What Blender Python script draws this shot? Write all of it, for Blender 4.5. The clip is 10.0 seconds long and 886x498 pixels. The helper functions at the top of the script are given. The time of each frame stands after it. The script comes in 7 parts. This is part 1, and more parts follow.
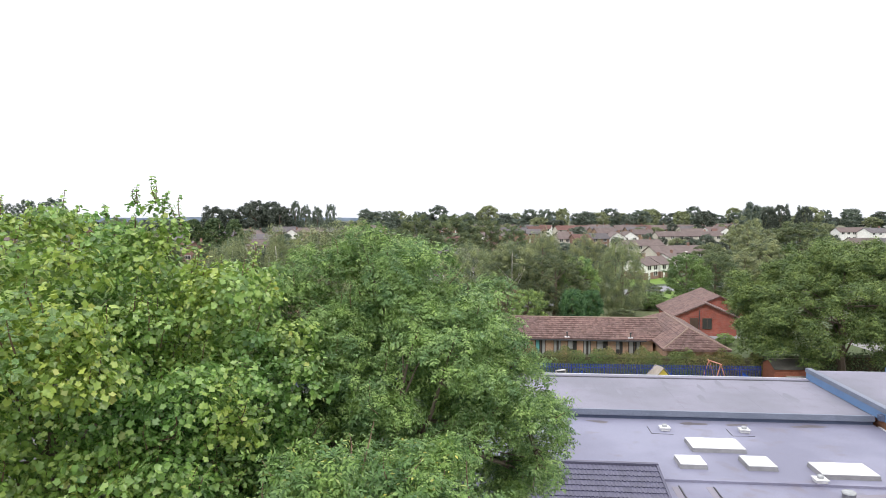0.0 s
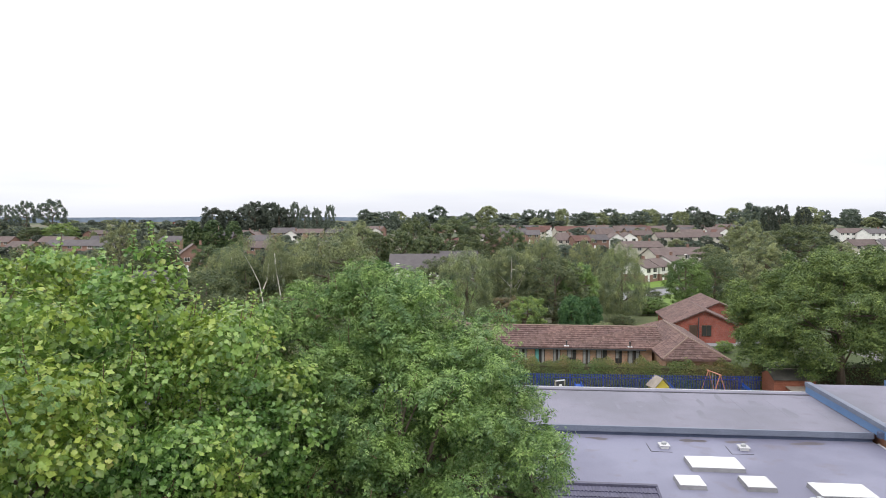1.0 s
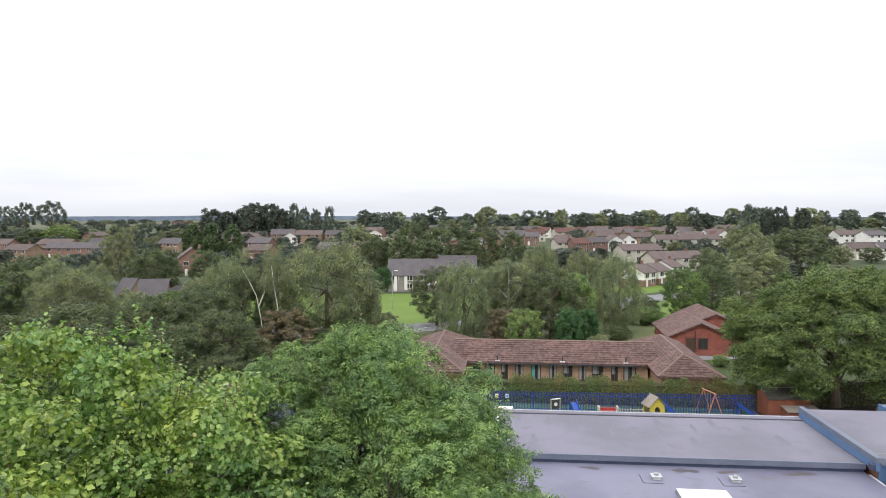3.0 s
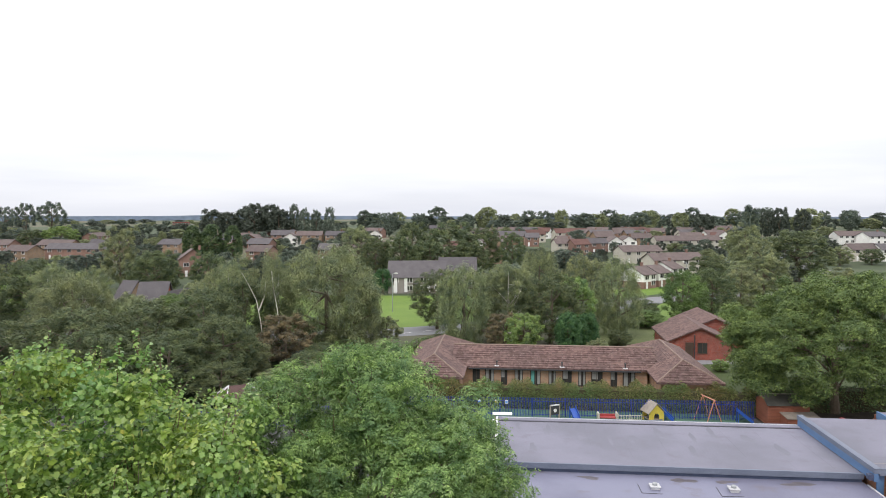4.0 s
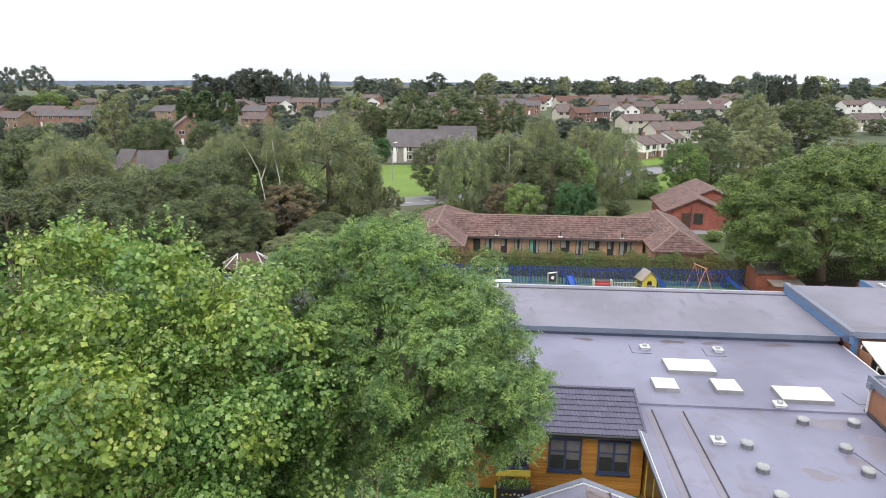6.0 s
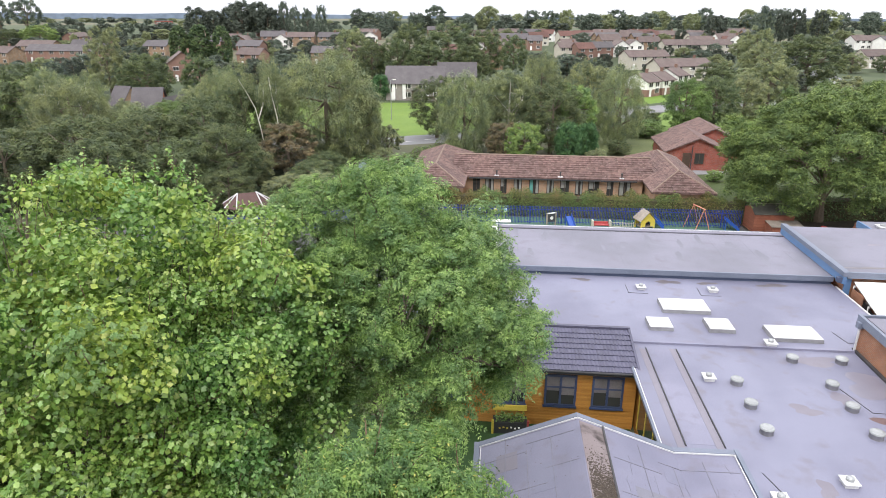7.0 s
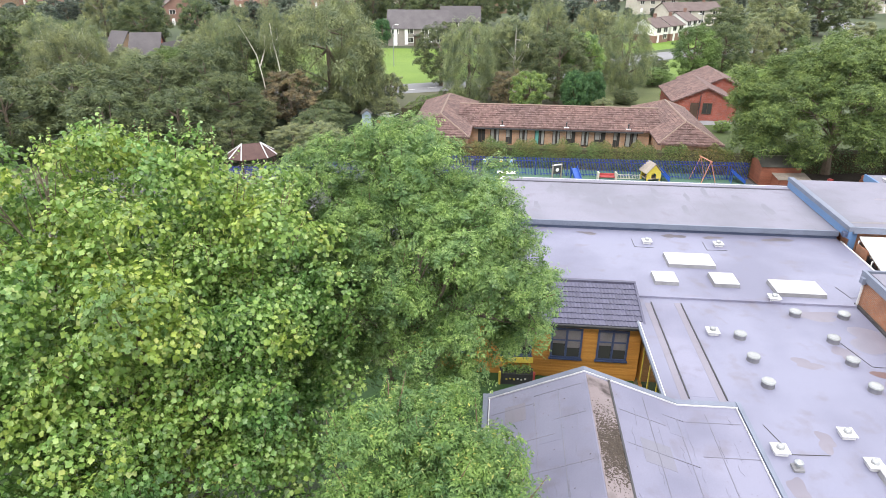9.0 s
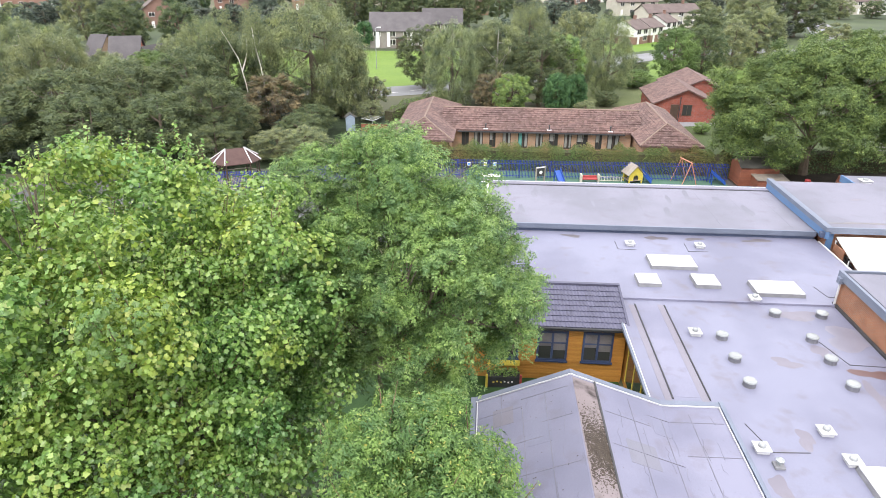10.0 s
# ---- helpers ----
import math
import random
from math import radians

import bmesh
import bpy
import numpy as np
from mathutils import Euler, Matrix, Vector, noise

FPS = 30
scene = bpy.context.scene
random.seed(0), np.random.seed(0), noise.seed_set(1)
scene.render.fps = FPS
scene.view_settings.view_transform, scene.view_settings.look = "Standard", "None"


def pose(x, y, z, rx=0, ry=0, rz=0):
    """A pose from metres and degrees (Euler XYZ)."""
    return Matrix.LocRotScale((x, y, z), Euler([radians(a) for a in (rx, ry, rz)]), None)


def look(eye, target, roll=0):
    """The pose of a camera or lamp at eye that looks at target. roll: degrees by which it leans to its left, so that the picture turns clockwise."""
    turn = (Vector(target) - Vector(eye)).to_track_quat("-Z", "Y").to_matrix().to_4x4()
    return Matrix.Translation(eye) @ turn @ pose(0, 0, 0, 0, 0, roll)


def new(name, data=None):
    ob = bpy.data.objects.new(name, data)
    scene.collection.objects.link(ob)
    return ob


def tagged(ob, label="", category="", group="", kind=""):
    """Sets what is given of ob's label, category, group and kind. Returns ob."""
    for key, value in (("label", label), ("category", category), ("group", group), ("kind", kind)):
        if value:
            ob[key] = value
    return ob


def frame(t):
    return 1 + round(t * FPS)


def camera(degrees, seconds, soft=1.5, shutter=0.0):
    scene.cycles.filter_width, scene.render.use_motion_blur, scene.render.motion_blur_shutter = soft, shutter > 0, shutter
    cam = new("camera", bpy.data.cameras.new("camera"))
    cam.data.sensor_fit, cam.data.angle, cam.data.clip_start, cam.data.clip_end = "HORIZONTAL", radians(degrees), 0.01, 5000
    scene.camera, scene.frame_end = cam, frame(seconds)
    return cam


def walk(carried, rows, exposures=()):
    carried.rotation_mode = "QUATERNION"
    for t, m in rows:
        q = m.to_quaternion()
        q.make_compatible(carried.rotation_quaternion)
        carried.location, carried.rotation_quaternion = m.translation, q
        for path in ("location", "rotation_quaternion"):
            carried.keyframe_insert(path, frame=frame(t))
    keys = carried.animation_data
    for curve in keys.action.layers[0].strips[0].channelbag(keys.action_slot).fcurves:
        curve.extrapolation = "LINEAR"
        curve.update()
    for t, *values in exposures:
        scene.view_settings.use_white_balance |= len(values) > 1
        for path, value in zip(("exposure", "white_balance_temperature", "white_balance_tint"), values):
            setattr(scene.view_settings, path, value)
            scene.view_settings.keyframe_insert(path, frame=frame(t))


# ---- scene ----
cam = camera(68.74, 10.0, soft=0.55)
# seconds, place, yaw, pitch, roll
ROWS = [
    (0.0, 0.0, 0.0, 14.205, 0.0, -3.077, 0.154),
    (0.5, 0.013, 0.056, 14.678, -0.031, -3.127, 0.165),
    (1.0, 0.023, 0.095, 15.121, -0.051, -3.139, 0.194),
    (1.5, 0.133, 0.152, 15.543, -0.057, -3.153, 0.204),
    (2.0, 0.246, 0.133, 15.957, -0.051, -3.159, 0.243),
    (2.5, 0.313, 0.11, 16.386, -0.073, -3.219, 0.21),
    (4.0, 0.419, 0.037, 17.344, -0.043, -3.278, 0.164),
    (4.5, 0.334, -0.014, 17.394, -0.063, -3.448, 0.154),
    (5.0, 0.194, -0.257, 17.429, -0.124, -7.451, 0.07),
    (5.5, 0.082, -0.489, 17.537, -0.16, -11.709, -0.005),
    (6.0, 0.034, -0.572, 17.59, -0.197, -14.822, -0.062),
    (7.5, 0.005, -0.8, 17.857, -0.194, -22.915, -0.194),
    (8.0, -0.122, -0.759, 17.954, -0.122, -24.842, -0.218),
    (8.5, -0.229, -0.765, 17.992, -0.089, -24.861, -0.237),
    (9.0, -0.321, -0.8, 18.095, -0.07, -24.794, -0.271),
    (9.5, -0.38, -0.86, 18.229, -0.119, -24.742, -0.288),
    (10.0, -0.422, -0.941, 18.354, -1.605, -24.693, -0.298),
]
EXPOSURE = [(0.0, 0.82), (0.5, 0.64), (1.0, 0.55), (2.5, 0.5), (4.5, 0.47), (6.0, 0.71), (7.5, 1.01), (9.0, 1.2), (10.0, 1.25)]
walk(cam, [(t, pose(x, y, z, 90 + pitch, roll, yaw)) for t, x, y, z, yaw, pitch, roll in ROWS], EXPOSURE)

# ---- sky and sun: a bright, closed cloud cover ----
SUN_ELEV, SUN_TURN = 50.0, 205.0
world = bpy.data.worlds.new("sky")
scene.world = world
world.use_nodes = True
wn, wl = world.node_tree.nodes, world.node_tree.links
wn.clear()
w_out, w_bg = wn.new("ShaderNodeOutputWorld"), wn.new("ShaderNodeBackground")
w_sky = wn.new("ShaderNodeTexSky")
w_sky.sky_type, w_sky.sun_disc = "NISHITA", False
w_sky.sun_elevation, w_sky.sun_rotation = radians(SUN_ELEV), radians(SUN_TURN)
w_dim = wn.new("ShaderNodeVectorMath")
w_dim.operation = "SCALE"
w_dim.inputs["Scale"].default_value = 0.1
w_co, w_map, w_noise = wn.new("ShaderNodeTexCoord"), wn.new("ShaderNodeMapping"), wn.new("ShaderNodeTexNoise")
w_map.inputs["Scale"].default_value = (1.0, 1.0, 9.0)
w_noise.inputs["Scale"].default_value, w_noise.inputs["Detail"].default_value = 2.2, 5.0
w_sep, w_up = wn.new("ShaderNodeSeparateXYZ"), wn.new("ShaderNodeValToRGB")
w_up.color_ramp.elements[0].position, w_up.color_ramp.elements[0].color = 0.0, (0.64, 0.65, 0.70, 1)
w_up.color_ramp.elements[1].position, w_up.color_ramp.elements[1].color = 0.5, (1.3, 1.29, 1.31, 1)
for w_at, w_col in ((0.04, (0.72, 0.725, 0.765, 1)), (0.12, (0.83, 0.835, 0.855, 1)), (0.22, (0.96, 0.96, 0.97, 1))):
    w_up.color_ramp.elements.new(w_at).color = w_col
w_cr = wn.new("ShaderNodeValToRGB")
w_cr.color_ramp.elements[0].position, w_cr.color_ramp.elements[0].color = 0.35, (0.9, 0.91, 0.94, 1)
w_cr.color_ramp.elements[1].position, w_cr.color_ramp.elements[1].color = 0.65, (1.06, 1.06, 1.06, 1)
w_mul, w_mix = wn.new("ShaderNodeMix"), wn.new("ShaderNodeMix")
w_mul.data_type, w_mul.blend_type = "RGBA", "MULTIPLY"
w_mul.inputs[0].default_value = 1.0
w_mix.data_type = "RGBA"
w_mix.inputs[0].default_value = 0.93
wl.new(w_co.outputs["Generated"], w_map.inputs["Vector"])
wl.new(w_map.outputs["Vector"], w_noise.inputs["Vector"])
wl.new(w_noise.outputs["Fac"], w_cr.inputs["Fac"])
wl.new(w_co.outputs["Generated"], w_sep.inputs["Vector"])
wl.new(w_sep.outputs["Z"], w_up.inputs["Fac"])
wl.new(w_up.outputs["Color"], w_mul.inputs[6])
wl.new(w_cr.outputs["Color"], w_mul.inputs[7])
wl.new(w_sky.outputs["Color"], w_dim.inputs[0])
wl.new(w_dim.outputs["Vector"], w_mix.inputs[6])
wl.new(w_mul.outputs[2], w_mix.inputs[7])
wl.new(w_mix.outputs[2], w_bg.inputs["Color"])
wl.new(w_bg.outputs["Background"], w_out.inputs["Surface"])
w_bg.inputs["Strength"].default_value = 1.0

sun = new("sun", bpy.data.lights.new("sun", "SUN"))
sun.data.energy, sun.data.angle, sun.data.color = 0.9, radians(14), (1.0, 0.96, 0.9)
s_az = radians(SUN_TURN)
s_to = Vector((math.sin(s_az) * math.cos(radians(SUN_ELEV)), math.cos(s_az) * math.cos(radians(SUN_ELEV)), math.sin(radians(SUN_ELEV))))
sun.matrix_world = look(tuple(s_to * 60), (0, 0, 0))


# ---- materials ----
def nodes_of(name):
    m = bpy.data.materials.new(name)
    m.use_nodes = True
    return m, m.node_tree.nodes, m.node_tree.links, m.node_tree.nodes["Principled BSDF"]


def ramp(n, stops):
    r = n.new("ShaderNodeValToRGB")
    e = r.color_ramp.elements
    while len(e) < len(stops):
        e.new(0.5)
    for el, (p, c) in zip(e, stops):
        el.position, el.color = p, (*c, 1)
    return r


def surface(name, a, b, scale=3.0, fine=40.0, rough=0.8, bump=0.15, metal=0.0, spread=0.25, stretch=(1, 1, 1), dist=0.02):
    """A plain material: two colours mixed by coarse noise, with fine grain, relief and a little change from piece to piece."""
    m, n, l, p = nodes_of(name)
    co, mp = n.new("ShaderNodeTexCoord"), n.new("ShaderNodeMapping")
    mp.inputs["Scale"].default_value = stretch
    l.new(co.outputs["Object"], mp.inputs["Vector"])
    big, small = n.new("ShaderNodeTexNoise"), n.new("ShaderNodeTexNoise")
    big.inputs["Scale"].default_value, big.inputs["Detail"].default_value = scale, 6
    small.inputs["Scale"].default_value, small.inputs["Detail"].default_value = fine, 4
    for t in (big, small):
        l.new(mp.outputs["Vector"], t.inputs["Vector"])
    r = ramp(n, ((0.5 - spread, a), (0.5 + spread, b)))
    l.new(big.outputs["Fac"], r.inputs["Fac"])
    gr = ramp(n, ((0.3, (0.8, 0.8, 0.8)), (0.7, (1.15, 1.15, 1.15))))
    l.new(small.outputs["Fac"], gr.inputs["Fac"])
    mul = n.new("ShaderNodeMix")
    mul.data_type, mul.blend_type = "RGBA", "MULTIPLY"
    mul.inputs[0].default_value = 1.0
    l.new(r.outputs["Color"], mul.inputs[6])
    l.new(gr.outputs["Color"], mul.inputs[7])
    info, hs, mr = n.new("ShaderNodeObjectInfo"), n.new("ShaderNodeHueSaturation"), n.new("ShaderNodeMapRange")
    mr.inputs["To Min"].default_value, mr.inputs["To Max"].default_value = 0.88, 1.12
    l.new(info.outputs["Random"], mr.inputs["Value"])
    l.new(mr.outputs["Result"], hs.inputs["Value"])
    l.new(mul.outputs[2], hs.inputs["Color"])
    l.new(hs.outputs["Color"], p.inputs["Base Color"])
    bp = n.new("ShaderNodeBump")
    bp.inputs["Strength"].default_value, bp.inputs["Distance"].default_value = bump, dist
    l.new(small.outputs["Fac"], bp.inputs["Height"])
    l.new(bp.outputs["Normal"], p.inputs["Normal"])
    p.inputs["Roughness"].default_value, p.inputs["Metallic"].default_value = rough, metal
    return m


def leafy(name, dark, mid, light, through_light=0.3, rough=0.62, yellow=None, grow=11.0, cool=(0.62, 0.68, 0.80), warm=(1.34, 1.27, 1.04), gloss=0.2, pale=None):
    """Leaves: each leaf its own shade of three greens, letting some light through."""
    m, n, l, p = nodes_of(name)
    geo, info = n.new("ShaderNodeNewGeometry"), n.new("ShaderNodeObjectInfo")
    stops = [(0.0, dark), (0.5, mid), (0.93, light), (0.96, pale)] if pale else [(0.0, dark), (0.5, mid), (0.985, light)]
    if yellow:
        stops.append((0.999, yellow))
    r = ramp(n, stops)
    l.new(geo.outputs["Random Per Island"], r.inputs["Fac"])
    co, ns, fr, mx = n.new("ShaderNodeTexCoord"), n.new("ShaderNodeTexNoise"), ramp(n, ((0.36, cool), (0.64, warm))), n.new("ShaderNodeMix")
    ns.inputs["Scale"].default_value, ns.inputs["Detail"].default_value = grow, 3
    l.new(co.outputs["Object"], ns.inputs["Vector"])
    l.new(ns.outputs["Fac"], fr.inputs["Fac"])
    mx.data_type, mx.blend_type = "RGBA", "MULTIPLY"
    mx.inputs[0].default_value = 1.0
    l.new(r.outputs["Color"], mx.inputs[6])
    l.new(fr.outputs["Color"], mx.inputs[7])
    hs, mr, mh = n.new("ShaderNodeHueSaturation"), n.new("ShaderNodeMapRange"), n.new("ShaderNodeMapRange")
    mr.inputs["To Min"].default_value, mr.inputs["To Max"].default_value = 0.92, 1.08
    mh.inputs["To Min"].default_value, mh.inputs["To Max"].default_value = 0.488, 0.508
    for q in (mr, mh):
        l.new(info.outputs["Random"], q.inputs["Value"])
    l.new(mr.outputs["Result"], hs.inputs["Value"])
    l.new(mh.outputs["Result"], hs.inputs["Hue"])
    l.new(mx.outputs[2], hs.inputs["Color"])
    l.new(hs.outputs["Color"], p.inputs["Base Color"])
    p.inputs["Roughness"].default_value = rough
    p.inputs["Specular IOR Level"].default_value = gloss
    tr, mix, out = n.new("ShaderNodeBsdfTranslucent"), n.new("ShaderNodeMixShader"), n["Material Output"]
    l.new(hs.outputs["Color"], tr.inputs["Color"])
    mix.inputs[0].default_value = through_light
    l.new(p.outputs["BSDF"], mix.inputs[1])
    l.new(tr.outputs["BSDF"], mix.inputs[2])
    l.new(mix.outputs["Shader"], out.inputs["Surface"])
    return m


def brickwork(name, a, b, mortar, w=0.225, h=0.075, gap=0.01, rough=0.9, wander=0.0, bump=0.5):
    """Courses of bricks or tiles on upright faces, in metres: along the face and up it."""
    m, n, l, p = nodes_of(name)
    co, geo = n.new("ShaderNodeTexCoord"), n.new("ShaderNodeSeparateXYZ")
    l.new(co.outputs["Object"], geo.inputs["Vector"])
    add, comb = n.new("ShaderNodeMath"), n.new("ShaderNodeCombineXYZ")
    l.new(geo.outputs["X"], add.inputs[0])
    l.new(geo.outputs["Y"], add.inputs[1])
    l.new(add.outputs[0], comb.inputs["X"])
    l.new(geo.outputs["Z"], comb.inputs["Y"])
    br = n.new("ShaderNodeTexBrick")
    br.inputs["Scale"].default_value = 1.0
    br.inputs["Brick Width"].default_value, br.inputs["Row Height"].default_value = w, h
    br.inputs["Mortar Size"].default_value = gap
    br.inputs["Color1"].default_value, br.inputs["Color2"].default_value, br.inputs["Mortar"].default_value = (*a, 1), (*b, 1), (*mortar, 1)
    l.new(comb.outputs["Vector"], br.inputs["Vector"])
    nz = n.new("ShaderNodeTexNoise")
    nz.inputs["Scale"].default_value, nz.inputs["Detail"].default_value = 1.3, 6
    l.new(co.outputs["Object"], nz.inputs["Vector"])
    sh = ramp(n, ((0.3, (0.75, 0.75, 0.75)), (0.7, (1.15, 1.15, 1.15))))
    l.new(nz.outputs["Fac"], sh.inputs["Fac"])
    mul = n.new("ShaderNodeMix")
    mul.data_type, mul.blend_type = "RGBA", "MULTIPLY"
    mul.inputs[0].default_value = 1.0
    l.new(br.outputs["Color"], mul.inputs[6])
    l.new(sh.outputs["Color"], mul.inputs[7])
    l.new(mul.outputs[2], p.inputs["Base Color"])
    bp = n.new("ShaderNodeBump")
    bp.invert = True
    bp.inputs["Strength"].default_value, bp.inputs["Distance"].default_value = bump, 0.01
    l.new(br.outputs["Fac"], bp.inputs["Height"])
    l.new(bp.outputs["Normal"], p.inputs["Normal"])
    p.inputs["Roughness"].default_value = rough
    return m


def felt(name, base, pale, stain, rough=0.6, stained=0.45):
    """Mineral roofing felt: broad pale and dark weathering, ponding marks and long wide sheets."""
    m, n, l, p = nodes_of(name)
    co = n.new("ShaderNodeTexCoord")
    big, mid, small = (n.new("ShaderNodeTexNoise") for _ in range(3))
    for t, s, d in ((big, 0.22, 3), (mid, 1.1, 7), (small, 55.0, 3)):
        t.inputs["Scale"].default_value, t.inputs["Detail"].default_value = s, d
        l.new(co.outputs["Object"], t.inputs["Vector"])
    r = ramp(n, ((0.40, base), (0.60, pale)))
    l.new(big.outputs["Fac"], r.inputs["Fac"])
    spots = ramp(n, ((0.56, (0, 0, 0)), (0.72, (1, 1, 1))))
    l.new(mid.outputs["Fac"], spots.inputs["Fac"])
    half = n.new("ShaderNodeMath")
    half.operation = "MULTIPLY"
    half.inputs[1].default_value = stained
    l.new(spots.outputs["Color"], half.inputs[0])
    mx = n.new("ShaderNodeMix")
    mx.data_type = "RGBA"
    mx.inputs[7].default_value = (*stain, 1)
    l.new(half.outputs[0], mx.inputs[0])
    l.new(r.outputs["Color"], mx.inputs[6])
    gr = ramp(n, ((0.3, (0.86, 0.86, 0.86)), (0.7, (1.1, 1.1, 1.1))))
    l.new(small.outputs["Fac"], gr.inputs["Fac"])
    mul = n.new("ShaderNodeMix")
    mul.data_type, mul.blend_type = "RGBA", "MULTIPLY"
    mul.inputs[0].default_value = 1.0
    l.new(mx.outputs[2], mul.inputs[6])
    l.new(gr.outputs["Color"], mul.inputs[7])
    l.new(mul.outputs[2], p.inputs["Base Color"])
    bp = n.new("ShaderNodeBump")
    bp.inputs["Strength"].default_value, bp.inputs["Distance"].default_value = 0.2, 0.01
    l.new(small.outputs["Fac"], bp.inputs["Height"])
    l.new(bp.outputs["Normal"], p.inputs["Normal"])
    p.inputs["Roughness"].default_value = rough
    return m


def lichened(name, a, b, pale):
    """Old concrete tiles: each tile its own shade, with small pale lichen spots."""
    m, n, l, p = nodes_of(name)
    co = n.new("ShaderNodeTexCoord")
    cell, patch_, spot = n.new("ShaderNodeTexVoronoi"), n.new("ShaderNodeTexNoise"), n.new("ShaderNodeTexNoise")
    cell.inputs["Scale"].default_value, patch_.inputs["Scale"].default_value, spot.inputs["Scale"].default_value = 4.2, 0.5, 9.0
    patch_.inputs["Detail"].default_value, spot.inputs["Detail"].default_value = 5, 3
    for t in (cell, patch_, spot):
        l.new(co.outputs["Object"], t.inputs["Vector"])
    sep, r, r2, r3 = n.new("ShaderNodeSeparateColor"), ramp(n, ((0.1, a), (0.9, b))), ramp(n, ((0.35, (0.82, 0.82, 0.84)), (0.65, (1.15, 1.12, 1.1)))), ramp(n, ((0.62, (0, 0, 0)), (0.72, (0.75, 0.75, 0.75))))
    l.new(cell.outputs["Color"], sep.inputs["Color"])
    l.new(sep.outputs["Red"], r.inputs["Fac"])
    l.new(patch_.outputs["Fac"], r2.inputs["Fac"])
    l.new(spot.outputs["Fac"], r3.inputs["Fac"])
    mul, mx = n.new("ShaderNodeMix"), n.new("ShaderNodeMix")
    mul.data_type, mul.blend_type, mx.data_type = "RGBA", "MULTIPLY", "RGBA"
    mul.inputs[0].default_value = 1.0
    l.new(r.outputs["Color"], mul.inputs[6])
    l.new(r2.outputs["Color"], mul.inputs[7])
    l.new(r3.outputs["Color"], mx.inputs[0])
    l.new(mul.outputs[2], mx.inputs[6])
    mx.inputs[7].default_value = (*pale, 1)
    l.new(mx.outputs[2], p.inputs["Base Color"])
    bp = n.new("ShaderNodeBump")
    bp.inputs["Strength"].default_value, bp.inputs["Distance"].default_value = 0.3, 0.02
    l.new(spot.outputs["Fac"], bp.inputs["Height"])
    l.new(bp.outputs["Normal"], p.inputs["Normal"])
    p.inputs["Roughness"].default_value = 0.9
    return m


def glass(name, tint=(0.045, 0.045, 0.045), rough=0.1):
    m, n, l, p = nodes_of(name)
    p.inputs["Base Color"].default_value, p.inputs["Roughness"].default_value = (*tint, 1), rough
    p.inputs["Specular IOR Level"].default_value = 0.6
    return m


